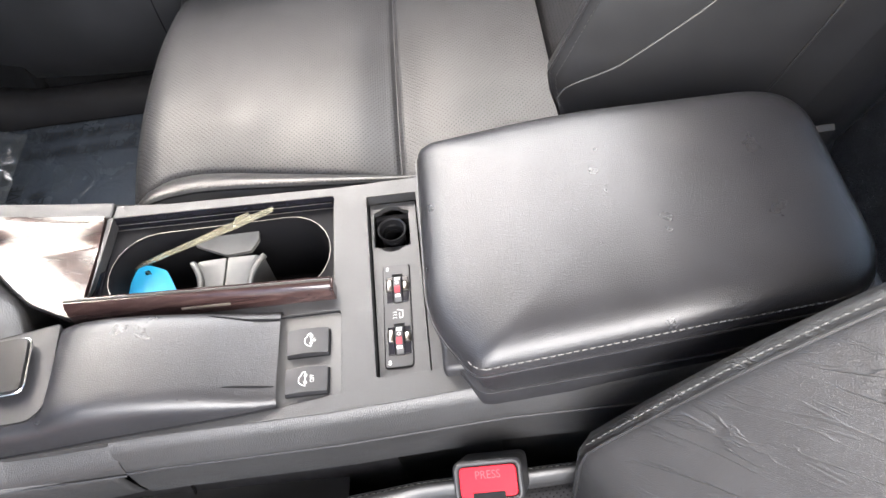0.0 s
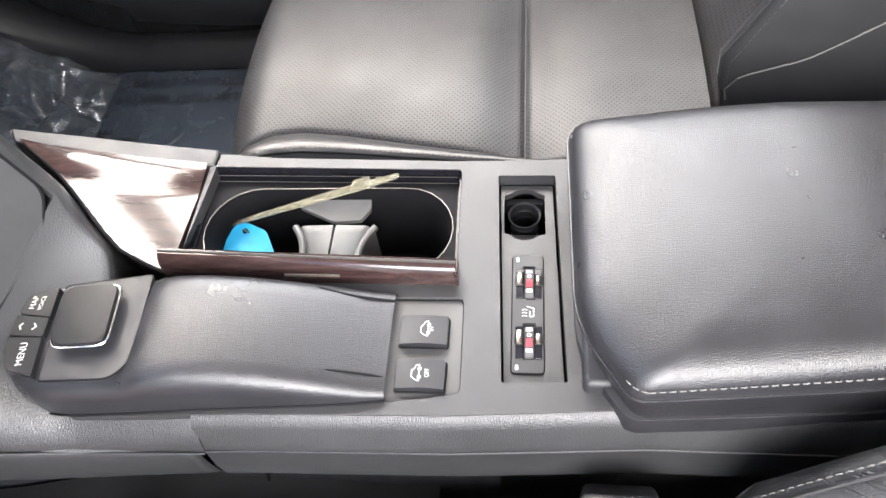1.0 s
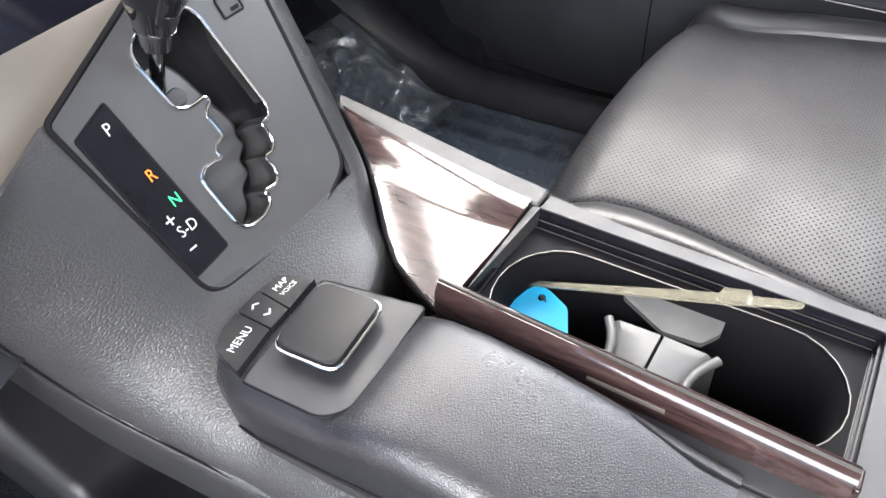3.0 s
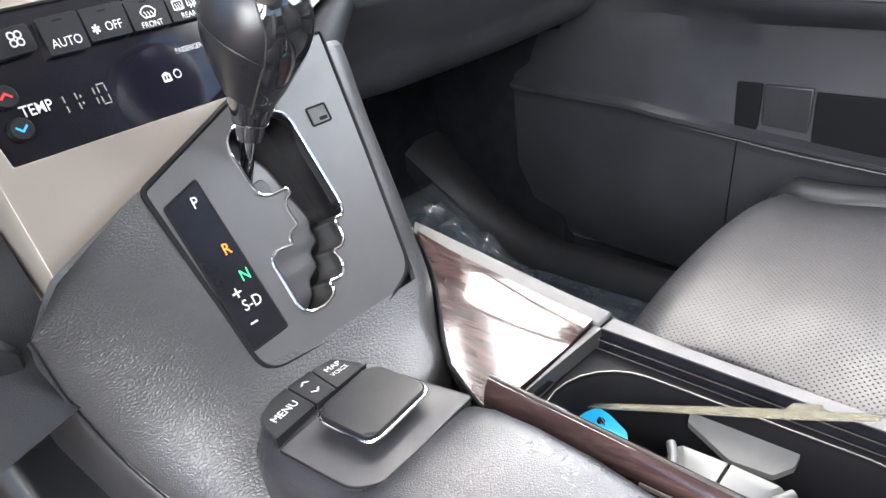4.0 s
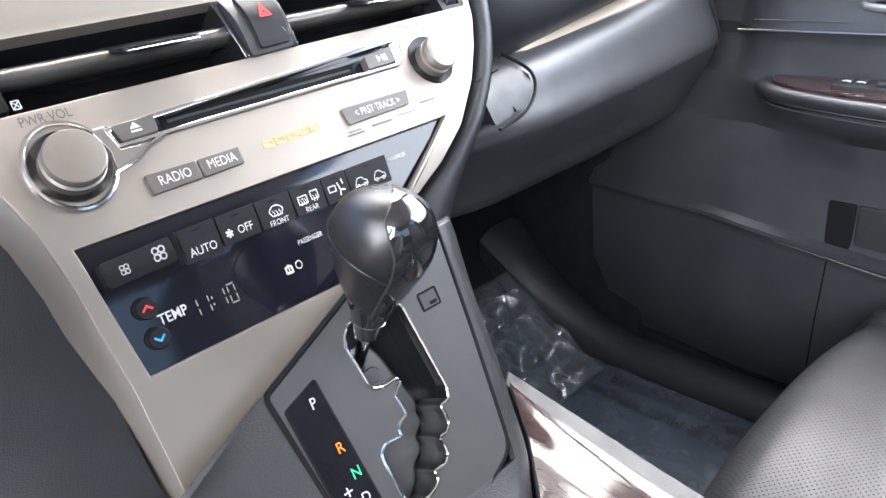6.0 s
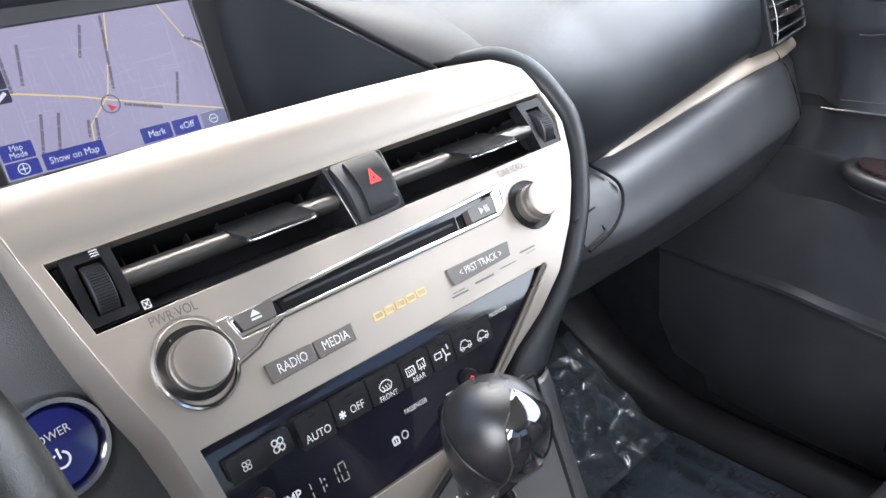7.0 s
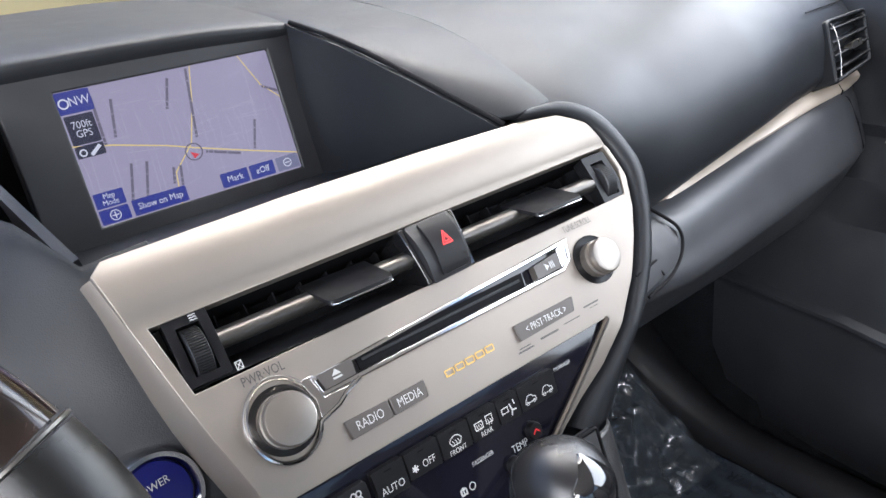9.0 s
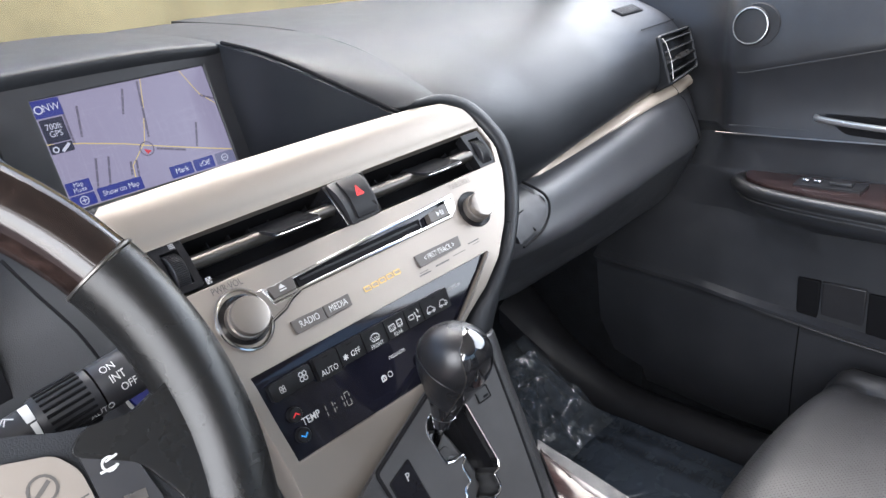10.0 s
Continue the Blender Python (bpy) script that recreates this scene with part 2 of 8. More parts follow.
M_MAP = glow("map_ground", (0.40, 0.36, 0.52), 1.0)
M_ROAD = glow("map_road", (0.85, 0.66, 0.28), 1.0)
M_LANE = glow("map_lane", (0.50, 0.46, 0.62), 1.0)
M_MAPTEXT = glow("map_text", (0.17, 0.15, 0.22), 1.0)
M_UI = glow("screen_button", (0.03, 0.04, 0.30), 1.0)
M_UIDARK = glow("screen_label", (0.02, 0.02, 0.05), 1.0)
M_UITEXT = glow("screen_text", (0.80, 0.80, 0.95), 1.0)
M_UIRED = glow("screen_red", (0.75, 0.05, 0.08), 1.0)
M_LED = glow("clock_digits", (0.75, 0.72, 0.68), 0.5)


# ---- builders ----
def thing(name, loc, label, category, group="", kind=""):
    ob = new(name)
    ob.location = loc
    ob.empty_display_size = 0.02
    return tagged(ob, label, category, group, kind)


def finish(bm, sharp=38, flip=True):
    if flip:
        bmesh.ops.recalc_face_normals(bm, faces=bm.faces)
    me = bpy.data.meshes.new("mesh")
    bm.to_mesh(me)
    bm.free()
    me.polygons.foreach_set("use_smooth", [True] * len(me.polygons))
    me.set_sharp_from_angle(angle=radians(sharp))
    return me


def part(name, bm, mat, parent, label="", bevel=0.0, sharp=38, subdiv=0, flip=True):
    me = bm if isinstance(bm, bpy.types.Mesh) else finish(bm, sharp, flip)
    me.name = name
    if not me.materials:
        me.materials.append(mat)
    ob = new(name, me)
    if parent is not None:
        ob.parent = parent
        if parent.type == "EMPTY":
            ob.matrix_parent_inverse = Matrix.Translation(-parent.location)
    if bevel:
        b = ob.modifiers.new("bevel", "BEVEL")
        b.width, b.segments, b.limit_method, b.angle_limit, b.use_clamp_overlap = bevel, 2, "ANGLE", radians(35), True
        b.harden_normals = False
    if subdiv:
        s = ob.modifiers.new("subdiv", "SUBSURF")
        s.levels = s.render_levels = subdiv
    return tagged(ob, label)


def structure(name, bm, mat, label, category, bevel=0.0, sharp=38, flip=True):
    ob = part(name, bm, mat, None, "", bevel, sharp, 0, flip)
    return tagged(ob, label, category, "", "structure")


def box(size, loc, rot=None, taper=1.0):
    bm = bmesh.new()
    bmesh.ops.create_cube(bm, size=1.0)
    for v in bm.verts:
        k = taper if v.co.z > 0 else 1.0
        v.co = Vector((v.co.x * size[0] * k, v.co.y * size[1] * k, v.co.z * size[2]))
    m = Matrix.Translation(loc) @ (rot.to_4x4() if rot else Matrix())
    bmesh.ops.transform(bm, matrix=m, verts=bm.verts)
    return bm


def axis_frame(n, up=(0, 0, 1)):
    """A turn whose z is n and whose y is as near to up as may be."""
    z = Vector(n).normalized()
    x = Vector(up).cross(z)
    if x.length < 1e-4:
        x = Vector((1, 0, 0))
    x.normalize()
    return Matrix((x, z.cross(x), z)).transposed()


def lathe(profile, loc, n, seg=40, up=(0, 0, 1)):
    """Profile rows (radius, height along n) spun round n."""
    bm = bmesh.new()
    m = Matrix.Translation(loc) @ axis_frame(n, up).to_4x4()
    rings = []
    for r, h in profile:
        if r < 1e-6:
            rings.append([bm.verts.new(m @ Vector((0, 0, h)))])
        else:
            rings.append([bm.verts.new(m @ Vector((r * math.cos(a), r * math.sin(a), h))) for a in (2 * math.pi * k / seg for k in range(seg))])
    for a, b in zip(rings, rings[1:]):
        for k in range(seg):
            q = [a[k % len(a)], a[(k + 1) % len(a)], b[(k + 1) % len(b)], b[k % len(b)]]
            q = list(dict.fromkeys(q))
            if len(q) > 2:
                bm.faces.new(q)
    return bm


def grid(rows, close=False):
    """Quads over rows of points."""
    bm = bmesh.new()
    vs = [[bm.verts.new(p) for p in row] for row in rows]
    for a, b in zip(vs, vs[1:]):
        n = len(a)
        for k in range(n if close else n - 1):
            bm.faces.new((a[k], a[(k + 1) % n], b[(k + 1) % n], b[k]))
    return bm


def thick(bm, d):
    """Give an open sheet thickness d, away from its normals."""
    bmesh.ops.recalc_face_normals(bm, faces=bm.faces)
    bmesh.ops.solidify(bm, geom=bm.faces[:], thickness=d)
    return bm


def smooth_curve(pts, n=8, closed=False):
    """Catmull-Rom points through pts."""
    p = [Vector(q) for q in pts]
    out = []
    m = len(p)
    for k in range(m if closed else m - 1):
        a, b, c, d = (p[(k - 1) % m], p[k], p[(k + 1) % m], p[(k + 2) % m]) if closed else (p[max(k - 1, 0)], p[k], p[k + 1], p[min(k + 2, m - 1)])
        for j in range(n):
            t = j / n
            out.append(0.5 * (2 * b + (c - a) * t + (2 * a - 5 * b + 4 * c - d) * t * t + (3 * b - a - 3 * c + d) * t ** 3))
    if not closed:
        out.append(p[-1])
    return out


def even(pts, n):
    """n points spaced evenly along a smooth 2D line."""
    p = smooth_curve([(a, b, 0) for a, b in pts], 8)
    run = [0.0]
    for a, b in zip(p, p[1:]):
        run.append(run[-1] + (b - a).length)
    return [(float(np.interp(run[-1] * k / (n - 1), run, [q.x for q in p])), float(np.interp(run[-1] * k / (n - 1), run, [q.y for q in p]))) for k in range(n)]


def ease(q):
    q = min(1.0, max(0.0, q))
    return q * q * (3 - 2 * q)


def round_poly(pts, r, n=5):
    """A 2D outline with its corners rounded. r: one radius or one for each corner."""
    out = []
    m = len(pts)
    for k in range(m):
        p, a, b = Vector(pts[k]), Vector(pts[k - 1]), Vector(pts[(k + 1) % m])
        rad = r[k] if isinstance(r, (list, tuple)) else r
        u, w = (a - p), (b - p)
        d = min(rad, u.length * 0.45, w.length * 0.45)
        if d < 1e-6:
            out.append(p)
            continue
        s, e = p + u.normalized() * d, p + w.normalized() * d
        for j in range(n + 1):
            t = j / n
            out.append(s * (1 - t) ** 2 + p * 2 * t * (1 - t) + e * t * t)
    return [tuple(q) for q in out]


def rect(x0, y0, x1, y1, r=0.0):
    p = [(x0, y0), (x1, y0), (x1, y1), (x0, y1)]
    return round_poly(p, r) if r else p


def sheet(outer, holes, place, top, bottom, cuts=()):
    """A plate over a 2D outline with holes. place(u, v, d) lays it out; it reaches from d = bottom to d = top.
    cuts: v values at which it is divided so that it can bend."""
    bm = bmesh.new()
    for loop in (outer, *holes):
        vs = [bm.verts.new((u, v, 0)) for u, v in loop]
        for a, b in zip(vs, vs[1:] + vs[:1]):
            bm.edges.new((a, b))
    bmesh.ops.triangle_fill(bm, use_beauty=True, use_dissolve=False, edges=bm.edges[:], normal=(0, 0, 1))
    for c in cuts:
        bmesh.ops.bisect_plane(bm, geom=bm.verts[:] + bm.edges[:] + bm.faces[:], plane_co=(0, c, 0), plane_no=(0, 1, 0), dist=1e-6)
    for f in bm.faces:
        if f.normal.z < 0:
            f.normal_flip()
    base = bm.faces[:]
    res = bmesh.ops.extrude_face_region(bm, geom=base)
    moved = {g for g in res["geom"] if isinstance(g, bmesh.types.BMVert)}
    for v in bm.verts:
        v.co = Vector(place(v.co.x, v.co.y, top if v in moved else bottom))
    kept = [f for f in base if f.is_valid]
    if not any(f for f in kept if all(v not in moved for v in f.verts)):
        pass
    return bm


def tube(pts, r, seg=8, closed=False, flat=1.0):
    """A round bar along pts."""
    bm = bmesh.new()
    p = [Vector(q) for q in pts]
    m = len(p)
    rings = []
    prev = None
    for k in range(m):
        d = (p[(k + 1) % m] - p[k - 1]) if closed else (p[min(k + 1, m - 1)] - p[max(k - 1, 0)])
        d.normalize()
        if prev is None:
            x = d.orthogonal().normalized()
        else:
            x = prev - d * prev.dot(d)
            x.normalize()
        prev = x
        y = d.cross(x)
        rr = r[k] if isinstance(r, (list, tuple)) else r
        rings.append([bm.verts.new(p[k] + (x * math.cos(a) + y * math.sin(a) * flat) * rr) for a in (2 * math.pi * j / seg for j in range(seg))])
    pairs = list(zip(rings, rings[1:])) + ([(rings[-1], rings[0])] if closed else [])
    for a, b in pairs:
        for j in range(seg):
            bm.faces.new((a[j], a[(j + 1) % seg], b[(j + 1) % seg], b[j]))
    if not closed:
        bm.faces.new(rings[0][::-1])
        bm.faces.new(rings[-1])
    return bm


def merge(*bms):
    out = bmesh.new()
    for b in bms:
        me = bpy.data.meshes.new("tmp")
        b.to_mesh(me)
        b.free()
        out.from_mesh(me)
        bpy.data.meshes.remove(me)
    return out


def stitches(pts, normal, length=0.0042, gap=0.0016, r=0.0005):
    """A row of short threads along a curve, in one mesh."""
    p = [Vector(q) for q in pts]
    bm = bmesh.new()
    run = 0.0
    n = Vector(normal).normalized()
    segs = []
    for a, b in zip(p, p[1:]):
        segs.append((run, a, b))
        run += (b - a).length

    def at(s):
        for s0, a, b in reversed(segs):
            if s >= s0:
                return a.lerp(b, min(1.0, (s - s0) / max(1e-9, (b - a).length)))
        return p[0]

    s = 0.0
    while s + length < run:
        a, b = at(s), at(s + length)
        d = (b - a).normalized()
        w = d.cross(n).normalized() * r
        mid = (a + b) / 2 + n * r * 1.8
        c = [a - w, a + w, mid + w * 1.1, mid - w * 1.1, b + w, b - w]
        v = [bm.verts.new(q) for q in c]
        bm.faces.new((v[0], v[1], v[2], v[3]))
        bm.faces.new((v[3], v[2], v[4], v[5]))
        s += length + gap
    return bm


def words(text, size, place, align="CENTER", stretch=1.0, bold=0.0):
    """Lettering as a mesh. place(u, v) gives a point for each point of the flat letters (u right, v up)."""
    cu = bpy.data.curves.new("text", "FONT")
    cu.body, cu.size, cu.align_x, cu.align_y = text, size, align, "CENTER"
    cu.offset = bold
    cu.resolution_u = 3
    ob = bpy.data.objects.new("text", cu)
    me = bpy.data.meshes.new_from_object(ob)
    for v in me.vertices:
        v.co = Vector(place(v.co.x * stretch, v.co.y))
    bpy.data.objects.remove(ob)
    bpy.data.curves.remove(cu)
    return me


def bars(rects, place, d):
    """Thin flat strips (u0, v0, u1, v1) in one mesh."""
    bm = bmesh.new()
    for u0, v0, u1, v1 in rects:
        vs = [bm.verts.new(place(u, v, d)) for u, v in ((u0, v0), (u1, v0), (u1, v1), (u0, v1))]
        bm.faces.new(vs)
    return bm


def line2d(pts, w):
    """Strips along a 2D polyline, as quads for strokes()."""
    out = []
    for a, b in zip(pts, pts[1:]):
        a, b = Vector(a), Vector(b)
        d = (b - a).normalized() * w * 0.5
        nn = Vector((-d.y, d.x))
        out.append((a - d * 0.5 + nn, a - d * 0.5 - nn, b + d * 0.5 - nn, b + d * 0.5 + nn))
    return out


def strokes(lines, place, d):
    """Drawn lines: rows of (points, width), in one flat mesh."""
    bm = bmesh.new()
    for pts, w in lines:
        for q in line2d(pts, w):
            bm.faces.new([bm.verts.new(place(p[0], p[1], d)) for p in q])
    return bm


def arc2d(cx, cy, r, a0=0, a1=360, n=14, ry=None):
    return [(cx + r * math.cos(radians(a0 + (a1 - a0) * k / n)), cy + (ry or r) * math.sin(radians(a0 + (a1 - a0) * k / n))) for k in range(n + 1)]


# ---- the large structure ----
FLOOR = 0.33
# the ground is out of view; its reddish tint bounces warm light into the cabin
structure("ground", box((60, 60, 0.1), (0, 0, -0.10)), material("warm_bounce_ground", (0.40, 0.31, 0.28), 0.9), "unseen ground outside the car, tinted warm to bounce light in", "ground")
structure("floor", box((1.56, 3.0, 0.04), (0, -0.75, FLOOR - 0.022)), M_CARPET, "black carpeted car floor", "floor")


def firewall():
    rows = []
    for x in (-0.76, -0.3, 0.1, 0.45, 0.76):
        rows.append([(x, 0.26, FLOOR - 0.01), (x, 0.36, FLOOR + 0.05), (x, 0.44, FLOOR + 0.16), (x, 0.47, FLOOR + 0.32), (x, 0.48, 1.06)])
    return thick(grid(rows), 0.01)


structure("wall_firewall", firewall(), M_CARPET, "black carpeted bulkhead under the dashboard", "bulkhead")
structure("wall_rear", box((1.5, 0.06, 0.72), (0, -2.28, 0.66)), M_CARPET, "dark rear bulkhead of the cabin", "bulkhead")
structure("roof", sheet(rect(-0.60, -2.25, 0.60, 0.09), [], lambda x, y, d: Vector((x, y, 1.60 + d)), 0.02, -0.02), M_HEAD, "grey cloth headliner of the car", "ceiling")
# out-of-view panel, added to block light leaking in under the passenger door
structure("wall_outer_passenger", box((0.04, 1.9, 0.85), (0.86, -0.35, 0.62)), M_PLASTIC, "unseen outer skin of the passenger side, added to stop a light leak", "side panel")


def pillar(a, b, w=0.07, d=0.05):
    a, b = Vector(a), Vector(b)
    return merge(box((w, d, (b - a).length), (a + b) / 2, axis_frame(b - a, (0, 1, 0))))


for nm, a, b in (("trim_pillar_passenger", (0.80, 0.42, 1.06), (0.60, 0.02, 1.60)), ("trim_pillar_driver", (-0.86, 0.42, 1.06), (-0.60, 0.02, 1.60)),
                 ("trim_post_passenger", (0.80, -1.02, 1.0), (0.60, -1.05, 1.60)), ("trim_post_driver", (-0.80, -1.02, 1.0), (-0.60, -1.05, 1.60))):
    structure(nm, pillar(a, b), M_HEAD, "light grey pillar trim beside the windshield", "pillar", 0.012)
structure("wall_side_driver", box((0.08, 1.6, 0.7), (-0.84, -1.75, 0.68)), M_PLASTIC, "black rear side panel of the cabin", "side panel")
structure("wall_side_passenger", box((0.08, 1.3, 0.7), (0.80, -1.65, 0.68)), M_PLASTIC, "black rear side panel of the cabin", "side panel")

M_PRIVACY = material("privacy_glass", (0.52, 0.54, 0.55), 0.0)
bsdf(M_PRIVACY).inputs["Transmission Weight"].default_value = 1.0
bsdf(M_PRIVACY).inputs["IOR"].default_value = 1.05
for nm, sg in (("window_2", -1), ("window_3", 1)):
    structure(nm, thick(grid([[(sg * 0.80, y, 1.03), (sg * 0.74, y, 1.30), (sg * 0.61, y, 1.59)] for y in (-1.10, -1.6, -2.25)]), 0.005), M_PRIVACY, "dark tinted rear side window", "window").visible_shadow = False
structure("window_4", thick(grid([[(x, -2.28, 1.02), (x, -2.22, 1.59)] for x in (-0.62, 0.0, 0.62)]), 0.005), M_PRIVACY, "dark tinted rear window", "window").visible_shadow = False


def windshield():
    rows = []
    for k in range(9):
        x = -0.84 + 1.62 * k / 8
        bow = 0.10 * (1 - ((x + 0.03) / 0.81) ** 2)
        rows.append([(x, 0.56 + bow - 0.60 * s, 1.13 + 0.47 * s) for s in (0, 0.33, 0.66, 1)])
    return thick(grid(rows), 0.004)


M_GLASS = material("window_glass", (0.86, 0.88, 0.87), 0.0)
bsdf(M_GLASS).inputs["Transmission Weight"].default_value = 1.0
bsdf(M_GLASS).inputs["IOR"].default_value = 1.05
glass = structure("window_1", windshield(), M_GLASS, "clear sloping windshield above the dashboard", "windshield")
glass.visible_shadow = False
building = thing("building", (0, 10.5, 0), "tan building seen through the windshield", "building")
M_TAN = material("tan_wall", (0.62, 0.46, 0.21), 0.9)
vary(M_TAN, (0.62, 0.46, 0.21), 0.25, 0.6)
part("wall", box((40, 1, 6.2), (0, 10.5, 3.0)), M_TAN, building)
part("roof", box((41, 1.6, 0.5), (0, 10.4, 6.3)), M_HEAD, building)

# ---- the centre stack ----
PZ = (0.60, 0.735, 0.80, 0.85, 0.88, 0.911, 0.94, 0.973, 1.0, 1.013, 1.039, 1.06)
PY = (-0.205, -0.128, -0.097, -0.075, -0.063, -0.053, -0.036, -0.013, 0.006, 0.018, 0.038, 0.056)


def face_y(z):
    return float(np.interp(z, PZ, PY))


def on_face(x, z, d=0.0):
    """A point d in front of the stack's face, at width x and height z."""
    y = face_y(z)
    t = Vector((0, face_y(z + 0.012) - face_y(z - 0.012), 0.024)).normalized()
    n = Vector((0, -t.z, t.y))
    return Vector((x, y, z)) + n * d


def face_normal(z):
    t = Vector((0, face_y(z + 0.012) - face_y(z - 0.012), 0.024)).normalized()
    return Vector((0, -t.z, t.y))


def face_words(text, size, x, z, d=0.0012, align="CENTER", stretch=1.0, bold=0.0):
    return words(text, size, lambda u, v: on_face(x + u, z + v, d), align, stretch, bold)


CUTS = PZ[2:11]
SILVER = [(-0.199, 1.041), (-0.191, 1.047), (-0.08, 1.050), (0.02, 1.050), (0.115, 1.048), (0.150, 1.044), (0.170, 1.033), (0.183, 1.014), (0.184, 0.994),
          (0.175, 0.974), (0.162, 0.957), (0.141, 0.935), (0.115, 0.913), (0.085, 0.893), (0.057, 0.880), (0.030, 0.866),
          (-0.037, 0.830), (-0.10, 0.800), (-0.154, 0.772), (-0.156, 0.846), (-0.162, 0.901), (-0.167, 0.93), (-0.176, 0.957), (-0.184, 0.985), (-0.191, 1.012)]
VENT = [(-0.183, 1.0125), (-0.175, 0.9795), (0.173, 0.9835), (0.180, 1.000), (0.179, 1.0155)]
CLIMATE = [(-0.155, 0.918), (-0.146, 0.850), (-0.005, 0.850), (0.034, 0.873), (0.103, 0.920)]
SLOT = [(-0.116, 0.964), (-0.113, 0.954), (0.085, 0.9565), (0.094, 0.961), (0.099, 0.9735)]

stack = thing("center_stack", (0, 0, 0.79), "champagne metallic center stack with air vents, radio controls and knobs", "center stack")


def on_panel(x, z, d=0.0):
    """The face with the rounded band above the vents."""
    k = min(1.0, max(0.0, (z - 1.0165) / 0.0345))
    return on_face(x, z, d + 0.0050 * math.sin(math.pi * k) ** 0.8 - 0.004 * k ** 4)


panel = part("silver_panel", sheet(SILVER, [VENT[::-1], CLIMATE[::-1], SLOT[::-1]], on_panel, 0.0, -0.010, CUTS[:-2] + (1.0165, 1.019, 1.022, 1.025, 1.029, 1.033, 1.037, 1.041, 1.044, 1.047)), M_SILVER, stack, "champagne metallic painted panel", 0.0012)
part("flange", thick(grid([[on_face(x, z, -0.001), on_face(x - 0.004, z, -0.006), on_face(x - 0.010, z, -0.024)] for x, z in SILVER[18:]] + [[on_face(x, z, -0.001), on_face(x - 0.004, z, -0.006), on_face(x - 0.008, z, -0.020)] for x, z in SILVER[:1]]), 0.001), M_SILVER, panel, "", 0, 60)
part("backing", sheet([(-0.18, 1.03), (-0.15, 0.80), (0.02, 0.862), (0.10, 0.915), (0.172, 0.99), (0.17, 1.03)], [], on_face, -0.045, -0.05, CUTS), M_DARK, stack)

# air vents
vent = part("vent_housing", sheet([(-0.186, 1.016), (-0.178, 0.976), (0.177, 0.98), (0.184, 1.0), (0.183, 1.019)], [VENT[::-1]], on_face, -0.0101, -0.044, (1.0,)), M_DARK, stack)


def louvre(x0, x1):
    rows = []
    for k in range(7):
        a = k / 6
        d, z = -0.001 - 0.033 * a, 0.9975 + 0.005 * a
        h = 0.0052 * math.sin(math.pi * min(1, a * 1.6 + 0.12))
        rows.append([on_face(x, z + h, d) for x in (x0, x1)])
    for k in reversed(range(7)):
        a = k / 6
        d, z = -0.001 - 0.033 * a, 0.9975 + 0.005 * a
        h = 0.0052 * math.sin(math.pi * min(1, a * 1.6 + 0.12))
        rows.append([on_face(x, z - h, d) for x in (x0, x1)])
    rows.append(rows[0])
    bm = grid(rows)
    bmesh.ops.remove_doubles(bm, verts=bm.verts, dist=1e-5)
    bmesh.ops.holes_fill(bm, edges=[e for e in bm.edges if e.is_boundary])
    return bm


for x0, x1 in ((-0.153, -0.021), (0.021, 0.152)):
    part("louvre", louvre(x0, x1), M_LOUVRE, vent, "grey metallic louvre", 0, 85)
    for k in range(7):
        x = x0 + (x1 - x0) * (k + 0.5) / 7
        part("fin", box((0.0010, 0.012, 0.012), on_face(x, 1.0075, -0.030), axis_frame(face_normal(1.0)) @ Matrix.Rotation(radians(90), 3, "X")), M_DARK, vent)
part("lower_vane", grid([[on_face(x, z, d) for x in (-0.175, 0.0, 0.172)] for z, d in ((0.9812, -0.004), (0.9835, -0.010), (0.9868, -0.020), (0.9905, -0.036), (0.9925, -0.043))]), M_PLASTIC, vent, "smooth black lower vane")
for xc in (-0.069, 0.096):
    tab = part("tab", sheet(round_poly([(xc - 0.0225, -0.011), (xc + 0.0225, -0.011), (xc + 0.024, 0.022), (xc - 0.024, 0.022)], [0.005, 0.005, 0.001, 0.001]), [],
                            lambda u, v, d: on_face(u, 0.9958 + 0.5 * v + d, 0.006 - v * 0.95), 0.0014, -0.0010), M_SATINBLACK, vent, "black louvre tab", 0.0010)
    part("chrome_lip", tube([on_face(xc + u, 0.9897 + w, 0.0168 - e) for u, w, e in ((-0.0222, 0.0020, 0.0045), (-0.0205, 0.0003, 0.0008), (-0.018, 0.0, 0.0), (0, 0.0, 0.0), (0.018, 0.0, 0.0), (0.0205, 0.0003, 0.0008), (0.0222, 0.0020, 0.0045))], 0.0005), M_CHROME, tab, "chrome lip")


def thumbwheel(x):
    bm = lathe([(0, -0.0052), (0.0145, -0.0052), (0.0152, -0.0046), (0.0152, 0.0046), (0.0145, 0.0052), (0, 0.0052)], on_face(x, 0.997, -0.011), (1, 0, 0), 56)
    return bm


